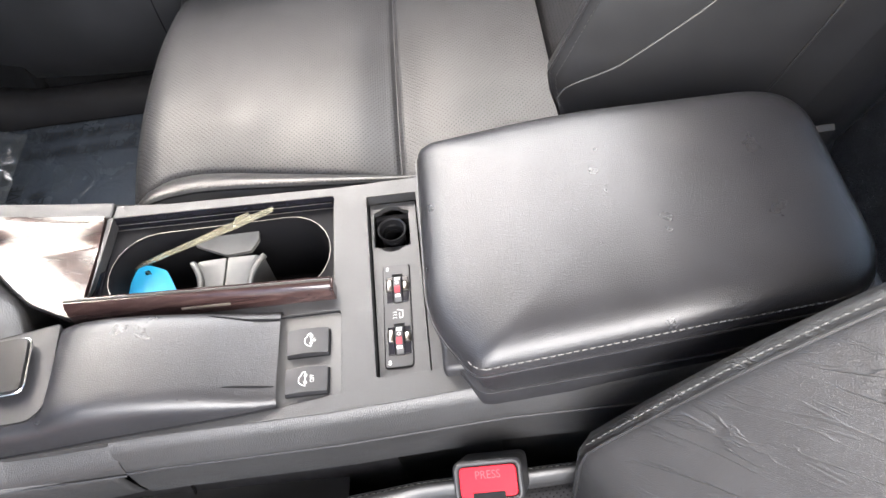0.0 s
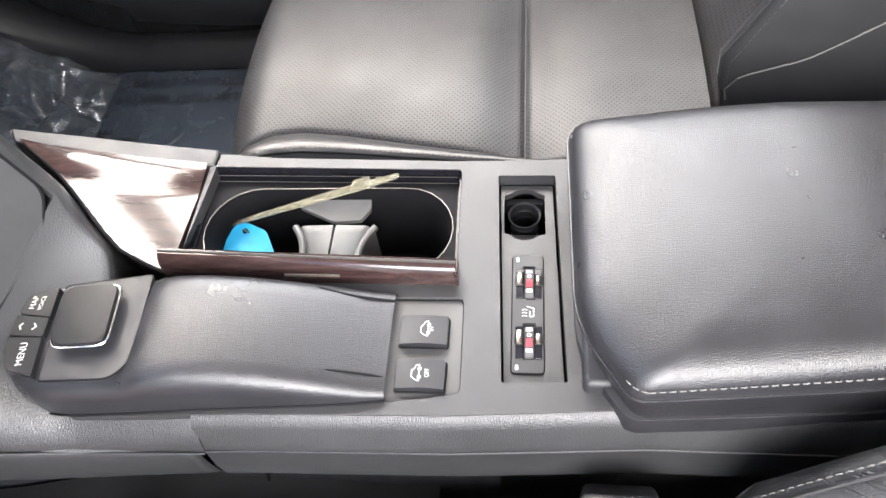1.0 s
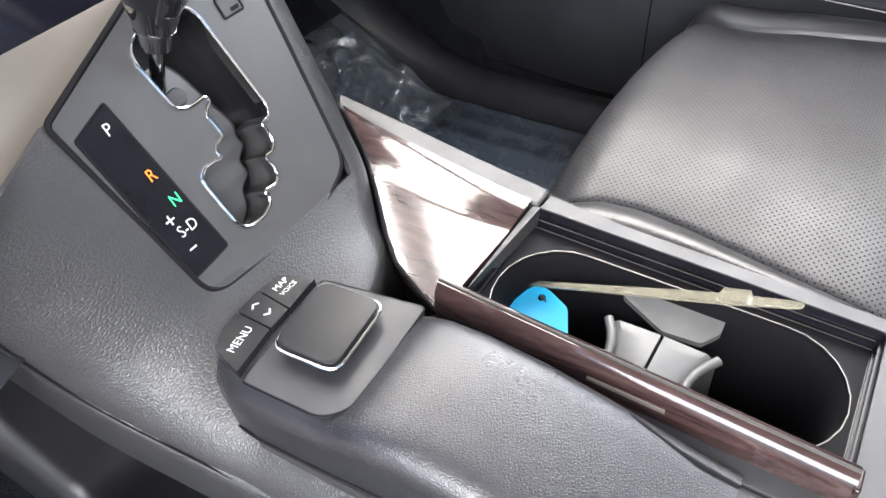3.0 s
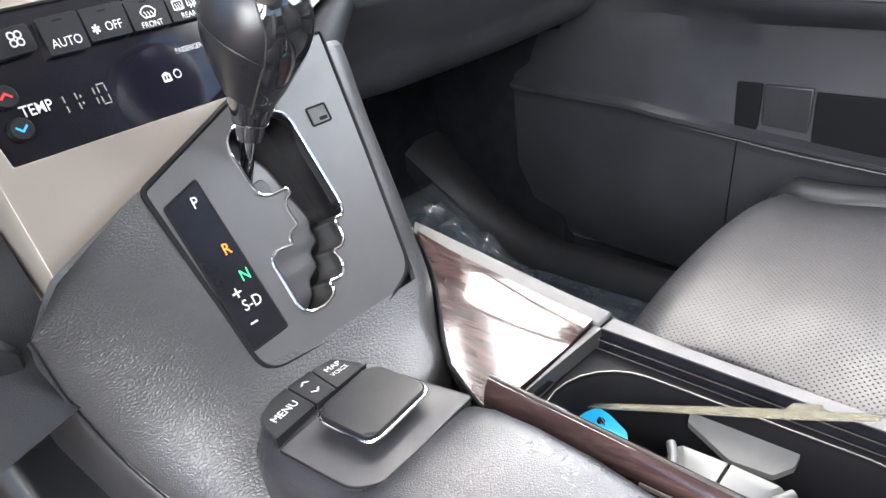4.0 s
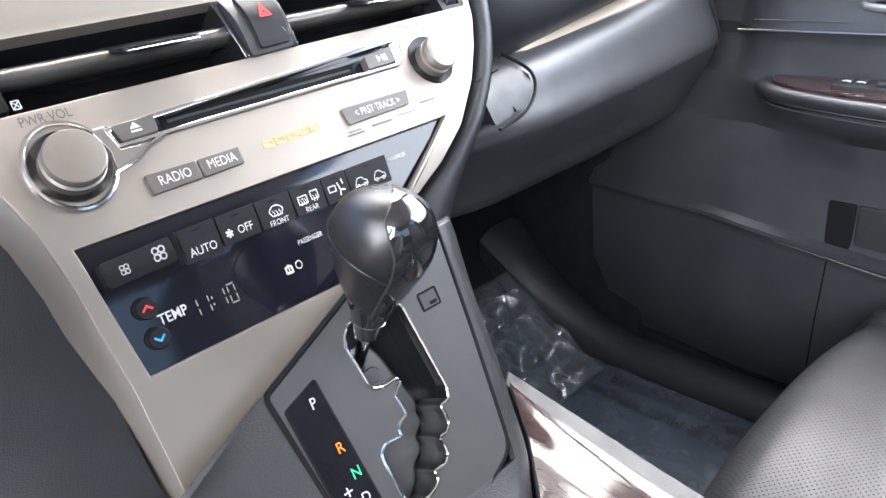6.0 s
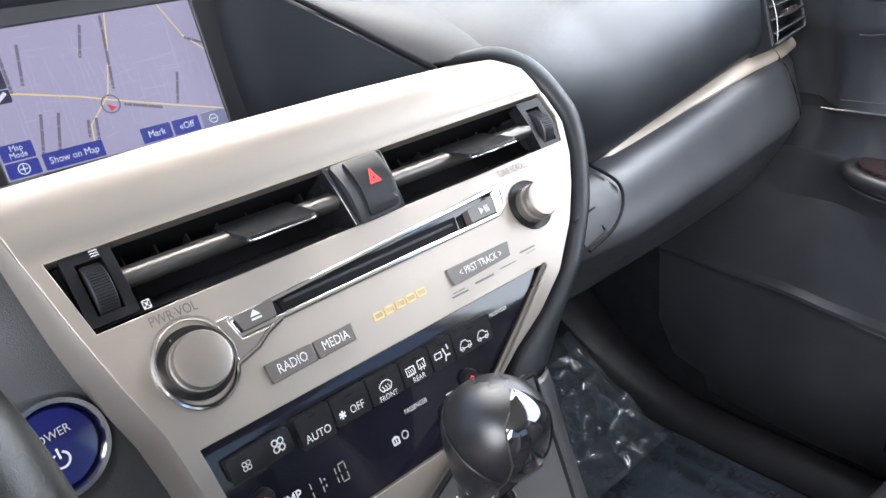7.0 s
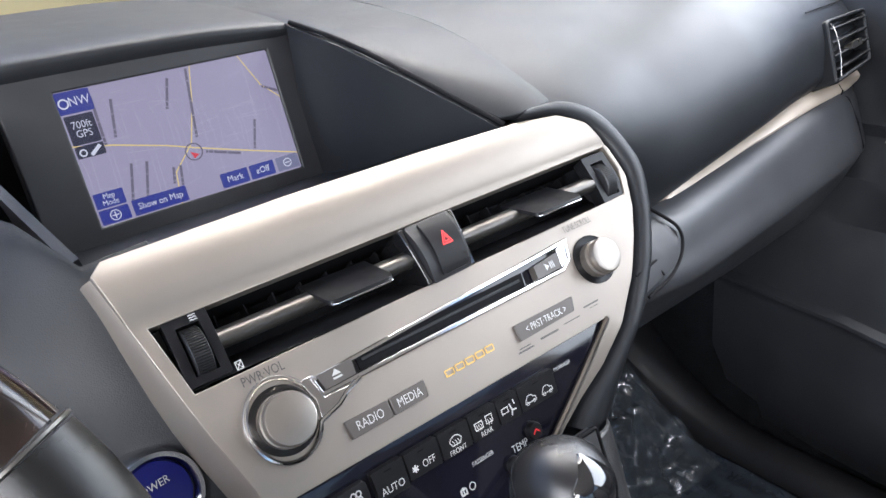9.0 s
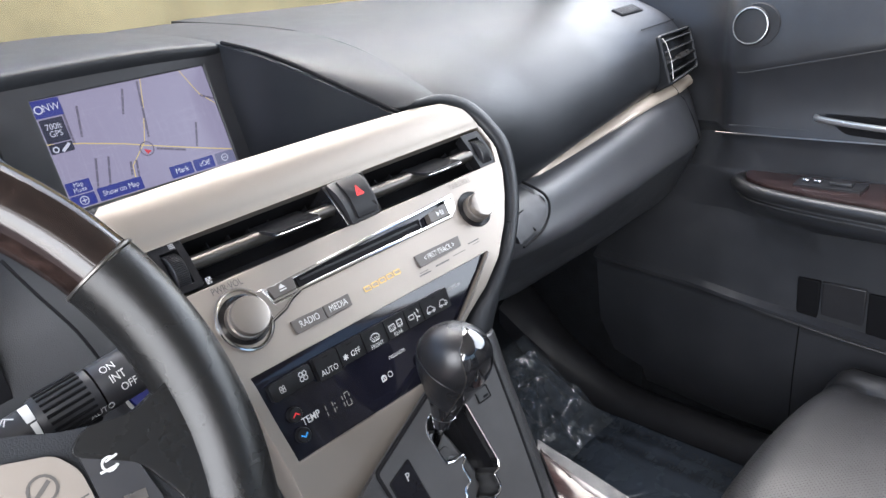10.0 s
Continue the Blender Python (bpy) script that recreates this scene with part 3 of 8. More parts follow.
for x, w in ((-0.164, -1), (0.164, 1)):
    cheek = part("vent_cheek", sheet(round_poly([(x - 0.0125, 0.982), (x + 0.0125, 0.982), (x + 0.0125, 1.0135), (x - 0.0125, 1.0135)], 0.002), [rect(x - 0.0068, 0.986, x + 0.0068, 1.0085)[::-1]], on_face, -0.001, -0.012, (1.0,)), M_SATINBLACK, vent, "black vent cheek", 0.0008)
    wheel = part("thumbwheel", thumbwheel(x), M_PLASTIC, vent, "ribbed black thumbwheel")
    for k in range(21):
        a = radians(-60 + 6 * k)
        c = on_face(x, 0.997, -0.011)
        n, t = face_normal(0.997), Vector((0, face_normal(0.997).z, -face_normal(0.997).y))
        part("rib", box((0.0090, 0.0007, 0.0007), c + n * 0.0153 * math.cos(a) - t * 0.0153 * math.sin(a)), M_BUTTON, wheel)
part("vent_mark", strokes([(rect(-0.1500, 0.9815, -0.1463, 0.9852) + [(-0.1500, 0.9815)], 0.0004), ([(-0.1500, 0.9815), (-0.1463, 0.9852)], 0.0004), ([(-0.1463, 0.9815), (-0.1500, 0.9852)], 0.0004)], on_face, 0.0006), M_FAINT, vent, "white closed vent mark")
part("vent_mark", strokes([([(-0.1620 + 0.0010 * j, 1.0092 + 0.0011 * k + 0.0004 * (j % 2)) for j in range(5)], 0.0004) for k in range(3)], on_face, 0.0004), M_FAINT, vent, "white airflow marks")

# hazard switch between the vents
haz = part("hazard_switch", sheet(round_poly([(-0.0185, 1.0125), (-0.0155, 0.9805), (0.0155, 0.9815), (0.0185, 1.0135)], 0.003), [], lambda u, v, d: on_face(u, v, d - 0.0016 * ((v - 0.997) / 0.016) ** 2 * 3), 0.0075, -0.04, (0.986, 0.991, 0.997, 1.003, 1.008)), M_PLASTIC, stack, "black hazard light switch", 0.0015)
part("hazard_cap", sheet(round_poly([(-0.010, 1.0115), (-0.009, 0.9825), (0.013, 0.9832), (0.0145, 1.012)], 0.0025), [], lambda u, v, d: on_face(u, v, d - 0.0016 * ((v - 0.997) / 0.016) ** 2 * 3), 0.0098, 0.004, (0.986, 0.991, 0.997, 1.003, 1.008)), M_BUTTON, haz, "black switch cap", 0.0012)
_t = [(0.002 + 0.0044 * math.cos(radians(a)), 0.9990 + 0.0044 * math.sin(radians(a))) for a in (90, 210, 330, 90)]
_t2 = [(0.002 + 0.0021 * math.cos(radians(a)), 0.9990 + 0.0021 * math.sin(radians(a))) for a in (90, 210, 330, 90)]
part("hazard_triangle", strokes([(_t, 0.0008), (_t2, 0.0006)], on_face, 0.0102), M_REDPRINT, haz, "red warning triangle")
part("hazard_cheek", sheet([(-0.0225, 1.0125), (-0.0195, 0.981), (-0.0158, 0.981), (-0.0188, 1.0128)], [], on_face, 0.002, -0.04, (1.0,)), M_PIANO, haz, "gloss black cheek", 0.0008)
part("hazard_cheek", sheet([(0.0188, 1.0132), (0.0158, 0.982), (0.0195, 0.982), (0.0225, 1.0135)], [], on_face, 0.002, -0.04, (1.0,)), M_PIANO, haz, "gloss black cheek", 0.0008)

# disc slot with its chrome frame
slot = part("disc_slot", sheet(SLOT, [], on_face, -0.006, -0.02, (0.96, 0.966)), M_GLOSS, stack, "black disc slot")
part("slot_opening", sheet([(-0.083, 0.9655), (-0.083, 0.9575), (0.052, 0.9585), (0.054, 0.9665)], [], on_face, -0.005, -0.012, (0.962,)), M_DARK, slot)
part("slot_brush", sheet([(-0.080, 0.9628), (-0.080, 0.9612), (0.050, 0.9622), (0.050, 0.9638)], [], on_face, -0.0044, -0.012), M_PLASTIC, slot, "", 0.0005)


def slot_frame():
    out = [Vector(p) for p in SLOT]
    c = sum(out, Vector((0, 0))) / len(out)
    inner = []
    for k, p in enumerate(out):
        a, b = out[k - 1], out[(k + 1) % len(out)]
        e1, e2 = (p - a).normalized(), (b - p).normalized()
        n1, n2 = Vector((-e1.y, e1.x)), Vector((-e2.y, e2.x))
        q = (n1 + n2) / max(0.4, 1 + n1.dot(n2))
        inner.append(p + q * 0.0022)
    return sheet(SLOT, [[tuple(p) for p in inner][::-1]], on_face, 0.0014, -0.006, (0.96, 0.966))


part("slot_frame", slot_frame(), M_CHROME, slot, "chrome frame", 0.0007)
part("chrome_end", sheet([(0.0865, 0.9705), (0.0845, 0.9578), (0.093, 0.9615), (0.0975, 0.9725)], [], on_face, 0.0004, -0.006), M_CHROME, slot, "chrome end piece", 0.0006)


def button(name, outline, parent, mat=None, top=0.003, bottom=-0.004, label="", bevel=0.0009, place=None, cuts=()):
    return part(name, sheet(outline, [], place or on_face, top, bottom, cuts), mat or M_BUTTON, parent, label, bevel)


eject = button("eject_button", round_poly([(-0.112, 0.9640), (-0.110, 0.9562), (-0.0895, 0.9568), (-0.0885, 0.9645)], 0.001), slot, M_BROWNKEY, 0.002, -0.005, "dark grey eject button")
part("eject_mark", merge(sheet([(-0.1035, 0.9606), (-0.0975, 0.9606), (-0.1005, 0.9635)], [], on_face, 0.0023, 0.0015), bars([(-0.1035, 0.9588, -0.0975, 0.9597)], on_face, 0.0023)), M_WHITE, eject, "white eject mark")
play = button("play_button", round_poly([(0.061, 0.9665), (0.060, 0.9588), (0.083, 0.9592), (0.0845, 0.9685)], 0.001), slot, M_BROWNKEY, 0.002, -0.005, "dark grey play button")
part("play_mark", merge(sheet([(0.070, 0.9612), (0.070, 0.9652), (0.0735, 0.9632)], [], on_face, 0.0023, 0.0015), bars([(0.0742, 0.9612, 0.0749, 0.9652), (0.0757, 0.9612, 0.0764, 0.9652), (0.0772, 0.9612, 0.0779, 0.9652)], on_face, 0.0023)), M_WHITE, play, "white play mark")


# knobs
def knob(name, x, z, r, h, label):
    n = face_normal(z)
    c = on_face(x, z, 0)
    k = part(name, lathe([(r * 1.02, -0.002), (r * 1.02, h * 0.45), (r * 0.90, h * 0.50), (r * 0.90, h * 0.58), (r * 0.965, h * 0.62), (r * 0.965, h * 0.93), (r * 0.93, h * 0.985), (r * 0.88, h), (0, h * 0.99)], c, n, 64), M_SPUN, stack, label)
    part("knurl", lathe([(r * 0.972, h * 0.64), (r * 0.985, h * 0.66), (r * 0.985, h * 0.88), (r * 0.972, h * 0.90)], c, n, 90), M_SPUN, k)
    return k


vol = knob("volume_knob", -0.1380, 0.9520, 0.0152, 0.014, "satin metal volume knob")
tun = knob("tuning_knob", 0.1150, 0.9545, 0.0130, 0.015, "satin metal tuning knob")
part("knob_well", lathe([(0.0195, -0.004), (0.0195, 0.0010), (0.0180, 0.0004), (0.0152, 0.0002), (0.0152, -0.004)], on_face(-0.1385, 0.9525), face_normal(0.9535), 56), M_PIANO, vol, "black ring")
part("knob_well", lathe([(0.0182, -0.004), (0.0182, 0.0012), (0.0160, 0.0006), (0.0122, 0.0004), (0.0122, -0.004)], on_face(0.1145, 0.9550), face_normal(0.9550), 56), M_SATINBLACK, tun, "metal ring")
# chrome ring that sweeps into the slot frame
_ring = [on_face(-0.1385 + 0.0206 * math.cos(radians(a)), 0.9525 + 0.0196 * math.sin(radians(a)), 0.0010) for a in range(35, 336, 10)]
_tail = [on_face(x, z, 0.001) for x, z in ((-0.106, 0.9475), (-0.098, 0.9515), (-0.088, 0.9545))]
part("knob_ring", tube(_ring + _tail, 0.0015), M_CHROME, vol, "chrome ring sweeping towards the disc slot")
part("swoosh", sheet([(-0.1225, 0.965), (-0.1135, 0.9655), (-0.112, 0.9535), (-0.092, 0.9535), (-0.099, 0.9512), (-0.107, 0.9468), (-0.1190, 0.9440), (-0.1175, 0.9535)], [], on_face, 0.0012, -0.003, (0.95, 0.96)), M_CHROME, vol, "chrome swoosh", 0.0006)

radio = button("radio_button", [(-0.1085, 0.9390), (-0.1078, 0.9292), (-0.0786, 0.9298), (-0.0788, 0.9388)], stack, M_BROWNKEY, 0.0022, -0.004, "brown-grey radio button")
part("lettering", face_words("RADIO", 0.0066, -0.0934, 0.9342, 0.0026, "CENTER", 0.92), M_WHITE, radio, "white word RADIO")
media = button("media_button", [(-0.0782, 0.9388), (-0.0780, 0.9298), (-0.0528, 0.9305), (-0.0518, 0.9393)], stack, M_BROWNKEY, 0.0022, -0.004, "brown-grey media button")
part("lettering", face_words("MEDIA", 0.0066, -0.0652, 0.9346, 0.0026, "CENTER", 0.92), M_WHITE, media, "white word MEDIA")
prst = button("track_button", [(0.0238, 0.9420), (0.0245, 0.9322), (0.0768, 0.9335), (0.0795, 0.9418)], stack, M_BROWNKEY, 0.0022, -0.004, "brown-grey track button")
part("lettering", face_words("< PRST·TRACK >", 0.0060, 0.0508, 0.9371, 0.0026, "CENTER", 0.86), M_WHITE, prst, "white words PRST TRACK")
part("lettering", face_words("PWR·VOL", 0.0064, -0.1385, 0.9752, 0.0006, "CENTER", 0.92), M_GREYPRINT, stack, "dark grey words PWR VOL")
part("lettering", face_words("TUNE·SCROLL", 0.0056, 0.1145, 0.9780, 0.0006, "CENTER", 0.80), M_GREYPRINT, stack, "dark grey words TUNE SCROLL")
part("emblem", strokes([(rect(-0.0360 + 0.0084 * k, 0.9345 + 0.0003 * k, -0.0295 + 0.0084 * k, 0.9377 + 0.0003 * k, 0.0008) + [(-0.0352 + 0.0084 * k, 0.9345 + 0.0003 * k)], 0.0008) for k in range(5)], on_face, 0.0006), M_YELLOW, stack, "faded amber emblem marks")
part("badges", bars([(0.020, 0.9262, 0.034, 0.9272), (0.022, 0.9282, 0.032, 0.9288), (0.041, 0.9275, 0.058, 0.9287), (0.064, 0.9288, 0.080, 0.9294), (0.086, 0.9318, 0.101, 0.9328), (0.091, 0.9300, 0.100, 0.9304)], on_face, 0.0006), M_GREYPRINT, stack, "small grey badge marks")

# black leather-grained border round the panel
BORDER_IN = [(0.113, 1.0495), (0.152, 1.0455), (0.174, 1.0345), (0.187, 1.015), (0.188, 0.994), (0.179, 0.973), (0.166, 0.955), (0.145, 0.933), (0.119, 0.911), (0.089, 0.891), (0.061, 0.877), (0.045, 0.866)]
BORDER_OUT = [(0.073, 0.843), (0.091, 0.863), (0.114, 0.885), (0.144, 0.912), (0.172, 0.938), (0.194, 0.965), (0.210, 0.993), (0.210, 1.018), (0.197, 1.041), (0.168, 1.0545), (0.135, 1.0550)]


def border_roll():
    rows = []
    for (xi, zi), (xo, zo) in zip(even(BORDER_IN, 46), even(BORDER_OUT[::-1], 46)):
        rows.append([on_face(xi + (xo - xi) * t, zi + (zo - zi) * t, d) for t, d in ((-0.02, -0.012), (0.0, -0.001), (0.10, 0.0018), (0.30, 0.0032), (0.52, 0.0028), (0.72, 0.0002), (0.88, -0.006), (0.97, -0.018), (1.0, -0.06))])
    return grid(rows)


border = part("border", border_roll(), M_PAD, stack, "black grained border", 0, 70)
part("seam", tube([on_face(0.144, 0.934, 0.0012), on_face(0.170, 0.937, 0.0012)], 0.0009), M_DARK, border)

# ---- climate panel ----
climate = thing("climate_panel", (-0.05, -0.06, 0.85), "gloss black climate control panel with clock and grey buttons", "climate control")
glassy = part("fascia", sheet(CLIMATE, [], on_face, -0.0035, -0.012, CUTS), M_GLOSS, climate, "gloss black fascia")
part("bevel_strip", tube([on_face(x, z, -0.001) for x, z in ((0.103, 0.9195), (0.068, 0.896), (0.034, 0.873), (0.0, 0.851))], 0.0026), M_SATIN, climate, "dark metallic strip")


def rocker():
    return sheet(round_poly([(-0.1475, 0.9085), (-0.1465, 0.8955), (-0.1105, 0.8970), (-0.1110, 0.9098)], 0.0022), [], lambda u, v, d: on_face(u, v, d * (1 - 0.25 * abs(v - 0.9027) / 0.0065)), 0.0032, -0.006, (0.8985, 0.9027, 0.9065))


fan = part("fan_rocker", rocker(), M_BUTTON, climate, "dark grey fan speed rocker", 0.0014)


def flower(x, z, r):
    return strokes([(arc2d(x + r * 0.62 * math.cos(radians(a)), z + r * 0.62 * math.sin(radians(a)), r * 0.42, 0, 360, 10), r * 0.2) for a in (45, 135, 225, 315)], on_face, 0.0036)


part("fan_marks", merge(flower(-0.1378, 0.9022, 0.0026), flower(-0.1190, 0.9035, 0.0038)), M_WHITE, fan, "white fan marks")
BX = [(-0.1065, -0.0848), (-0.0840, -0.0600), (-0.0592, -0.0362), (-0.0354, -0.0135), (-0.0128, 0.0052), (0.0058, 0.0385)]
for k, (x0, x1) in enumerate(BX):
    lo = 0.8945 if k else 0.8925
    b = button("climate_button", round_poly([(x0, 0.9105), (x0 + 0.0006, lo), (x1 - 0.0002, lo), (x1, 0.9108)], 0.0010), climate, None, 0.0022, -0.006, "dark grey climate button", 0.0008, None, (0.902,))
    xc = (x0 + x1) / 2
    part("indicator", bars([(xc - 0.0028, 0.9077, xc + 0.0020, 0.9084)], on_face, 0.0025), M_DARK, b)
    if k == 0:
        part("lettering", face_words("AUTO", 0.0064, xc, 0.8975, 0.0025, "CENTER", 0.9), M_WHITE, b, "white word AUTO")
    elif k == 1:
        part("lettering", face_words("OFF", 0.0062, xc + 0.0030, 0.9000, 0.0025, "CENTER", 0.88), M_WHITE, b, "white word OFF")
        part("mark", strokes([([(xc - 0.0070 + 0.002 * math.cos(a), 0.900 + 0.002 * math.sin(a)), (xc - 0.0070 - 0.002 * math.cos(a), 0.900 - 0.002 * math.sin(a))], 0.0011) for a in (0.4, 1.45, 2.5)], on_face, 0.0025), M_WHITE, b)
    elif k == 2:
        part("lettering", face_words("FRONT", 0.0044, xc, 0.8963, 0.0025, "CENTER", 0.9), M_WHITE, b, "white word FRONT")
        part("mark", strokes([(arc2d(xc, 0.9005, 0.0050, 25, 155, 8), 0.0007), ([(xc - 0.0045, 0.9026), (xc - 0.003, 0.9000), (xc + 0.003, 0.9000), (xc + 0.0045, 0.9026)], 0.0006)] + [([(xc + s, 0.8995), (xc + s + 0.0006, 0.9012), (xc + s - 0.0004, 0.9028)], 0.0005) for s in (-0.002, 0, 0.002)], on_face, 0.0025), M_WHITE, b)
    elif k == 3:
        part("lettering", face_words("REAR", 0.0044, xc, 0.8967, 0.0025, "CENTER", 0.9), M_WHITE, b, "white word REAR")
        part("mark", strokes([(rect(xc - 0.0075, 0.9005, xc - 0.0015, 0.9048) + [(xc - 0.0075, 0.9005)], 0.0007), (rect(xc + 0.0015, 0.9012, xc + 0.0065, 0.9058) + [(xc + 0.0015, 0.9012)], 0.0007)] + [([(xc + s, 0.8998), (xc + s + 0.0005, 0.9015), (xc + s - 0.0003, 0.9035)], 0.0005) for s in (-0.006, -0.0045, -0.003, 0.003, 0.005)], on_face, 0.0025), M_WHITE, b)
    elif k == 4:
        part("mark", strokes([(rect(xc - 0.006, 0.9008, xc - 0.001, 0.9040) + [(xc - 0.006, 0.9008)], 0.0007), ([(xc + 0.001, 0.9048), (xc + 0.0022, 0.9005), (xc + 0.0055, 0.9000)], 0.0010), ([(xc + 0.0022, 0.9005), (xc + 0.0012, 0.8975)], 0.0010), ([(xc + 0.0045, 0.9062), (xc + 0.0050, 0.9035)], 0.0009)], on_face, 0.0025), M_WHITE, b)
    else:
        for s in (-0.0075, 0.0075):
            part("mark", strokes([([(xc + s - 0.0048, 0.8985), (xc + s + 0.0048, 0.8985), (xc + s + 0.0044, 0.9008), (xc + s + 0.0026, 0.9012), (xc + s + 0.0010, 0.9030), (xc + s - 0.0022, 0.9030), (xc + s - 0.0040, 0.9008), (xc + s - 0.0048, 0.8985)], 0.0006), (arc2d(xc + s - 0.0028, 0.8983, 0.0011, 0, 360, 8), 0.0005), (arc2d(xc + s + 0.0028, 0.8983, 0.0011, 0, 360, 8), 0.0005)], on_face, 0.0025), M_WHITE, b)


def round_button(x, z, mat, up):
    b = part("temperature_button", lathe([(0.0060, -0.006), (0.0060, 0.0000), (0.0052, 0.0013), (0, 0.0011)], on_face(x, z), face_normal(z), 32), M_BUTTON, climate, "round temperature button")
    s = 0.0022 if up else -0.0022
    part("arrow", strokes([([(x - 0.0026, z - s * 0.4), (x, z + s * 0.6), (x + 0.0026, z - s * 0.4)], 0.0010)], on_face, 0.0016), mat, b, "red arrow" if up else "blue arrow")


round_button(-0.1345, 0.8805, M_REDPRINT, True)
round_button(-0.1345, 0.8650, M_BLUEPRINT, False)
round_button(0.0125, 0.8790, M_REDPRINT, True)
round_button(-0.0095, 0.8665, M_BLUEPRINT, False)
part("lettering", face_words("TEMP", 0.0075, -0.1225, 0.8722, -0.0030, "CENTER", 0.9, 0.0001), M_WHITE, climate, "white word TEMP")
part("lettering", face_words("TEMP", 0.0068, -0.0005, 0.8745, -0.0030, "CENTER", 0.85), M_WHITE, climate, "white word TEMP")
part("lettering", face_words("PASSENGER", 0.0040, -0.0300, 0.8806, -0.0030, "CENTER", 0.85), M_WHITE, climate, "white word PASSENGER")
part("lettering", face_words("PASSENGER", 0.0036, 0.0515, 0.9068, -0.0030, "CENTER", 0.85), M_WHITE, climate, "white word PASSENGER")
part("dual_mark", strokes([([(-0.0525, 0.8675), (-0.0525, 0.8705), (-0.0505, 0.8715), (-0.0485, 0.8705), (-0.0485, 0.8675), (-0.0525, 0.8675)], 0.0012), ([(-0.0505, 0.8675), (-0.0505, 0.8705)], 0.0008), (arc2d(-0.0435, 0.8697, 0.0022, 0, 360, 10), 0.0006)], on_face, -0.003), M_WHITE, climate, "small white seat mark")


def digits(text, x, z, w, h):
    seg = {"1": "bc", "0": "abcdef"}
    lines = []
    for ch in text:
        if ch in seg:
            k = 0.001
            pts = {"a": ((x, z + h), (x + w, z + h)), "b": ((x + w, z + h - k), (x + w, z + h / 2 + k)), "c": ((x + w, z + h / 2 - k), (x + w, z + k)), "d": ((x, z), (x + w, z)), "e": ((x, z + k), (x, z + h / 2 - k)), "f": ((x, z + h / 2 + k), (x, z + h - k))}
            lines += [(pts[s], 0.0007) for s in seg[ch]]
        elif ch == ":":
            lines += [([(x - 0.0005, z + h * q), (x - 0.0005, z + h * q + 0.0009)], 0.0009) for q in (0.3, 0.65)]
            x -= w * 0.9
        x += w * 1.65
    return strokes(lines, on_face, -0.0030)


part("clock_digits", digits("11:10", -0.1125, 0.8655, 0.0040, 0.0098), M_LED, climate, "pale lit clock digits")

# ---- navigation screen ----
SC0, SCU = Vector((-0.063, 0.2485, 0.9985)), Vector((0, 0.270, 1.0)).normalized()
SCN = Vector((0, -1.0, 0.270)).normalized()


def on_screen(u, v, d=0.0):
    return SC0 + Vector((u, 0, 0)) + SCU * v + SCN * d


nav = thing("navigation_screen", SC0, "lit navigation screen showing a lilac street map with blue buttons", "navigation screen")
part("display", sheet(rect(-0.0895, 0.0, 0.0895, 0.108), [], on_screen, 0.0, -0.004), M_MAP, nav, "lilac lit map")
part("frame", sheet(rect(-0.130, -0.022, 0.118, 0.128), [rect(-0.0895, 0.0, 0.0895, 0.108)[::-1]], on_screen, 0.0035, -0.02), M_PLASTIC, nav, "black screen surround", 0.0015)
_r = random.Random(4)
lanes = []
for k in range(24):
    u = -0.085 + 0.0075 * k + _r.uniform(-0.004, 0.004)
    v0, v1 = _r.uniform(0.004, 0.05), _r.uniform(0.06, 0.105)
    lanes.append(([(u, v0), (u + 0.002, (v0 + v1) / 2), (u + _r.uniform(-0.004, 0.004), v1)], 0.0004))
for k in range(34):
    u, v = _r.uniform(-0.085, 0.06), _r.uniform(0.005, 0.10)
    lanes.append(([(u, v), (u + _r.uniform(0.008, 0.028), v + _r.uniform(-0.004, 0.004))], 0.0004))
lanes.append((arc2d(0.012, 0.060, 0.009, -30, 250, 14), 0.0004))
for pts, w in lanes:
    part("map_lane", strokes([(pts, w)], on_screen, 0.0003), M_LANE, nav, "pale side street")
for pts, w in [([(-0.0895, 0.0660), (-0.06, 0.0600), (-0.02, 0.0490), (0.0, 0.0420), (0.05, 0.0260), (0.0895, 0.0140)], 0.0012), ([(0.0190, 0.108), (0.0120, 0.080), (0.0, 0.046), (-0.0060, 0.0400), (-0.0200, 0.0260), (-0.0240, 0.0)], 0.0010), ([(0.062, 0.108), (0.075, 0.080), (0.0895, 0.066)], 0.0010)]:
    part("map_road", strokes([(pts, w)], on_screen, 0.0005), M_ROAD, nav, "yellow main road")
def label_row(u0, v0, u1, v1, h=0.0022):
    """A line of lettering too small to read: short bars along a line."""
    a, b = Vector((u0, v0)), Vector((u1, v1))
    d = (b - a).normalized()
    rows, run = [], 0.0
    while run < (b - a).length:
        step = 0.0012 + 0.0007 * ((int(run * 7919) % 3) / 2)
        p = a + d * run
        rows.append(([(p.x, p.y), ((p + d * step * 0.62).x, (p + d * step * 0.62).y)], h))
        run += step + (0.0012 if int(run * 5171) % 7 == 0 else 0.0003)
    return strokes(rows, on_screen, 0.0006)


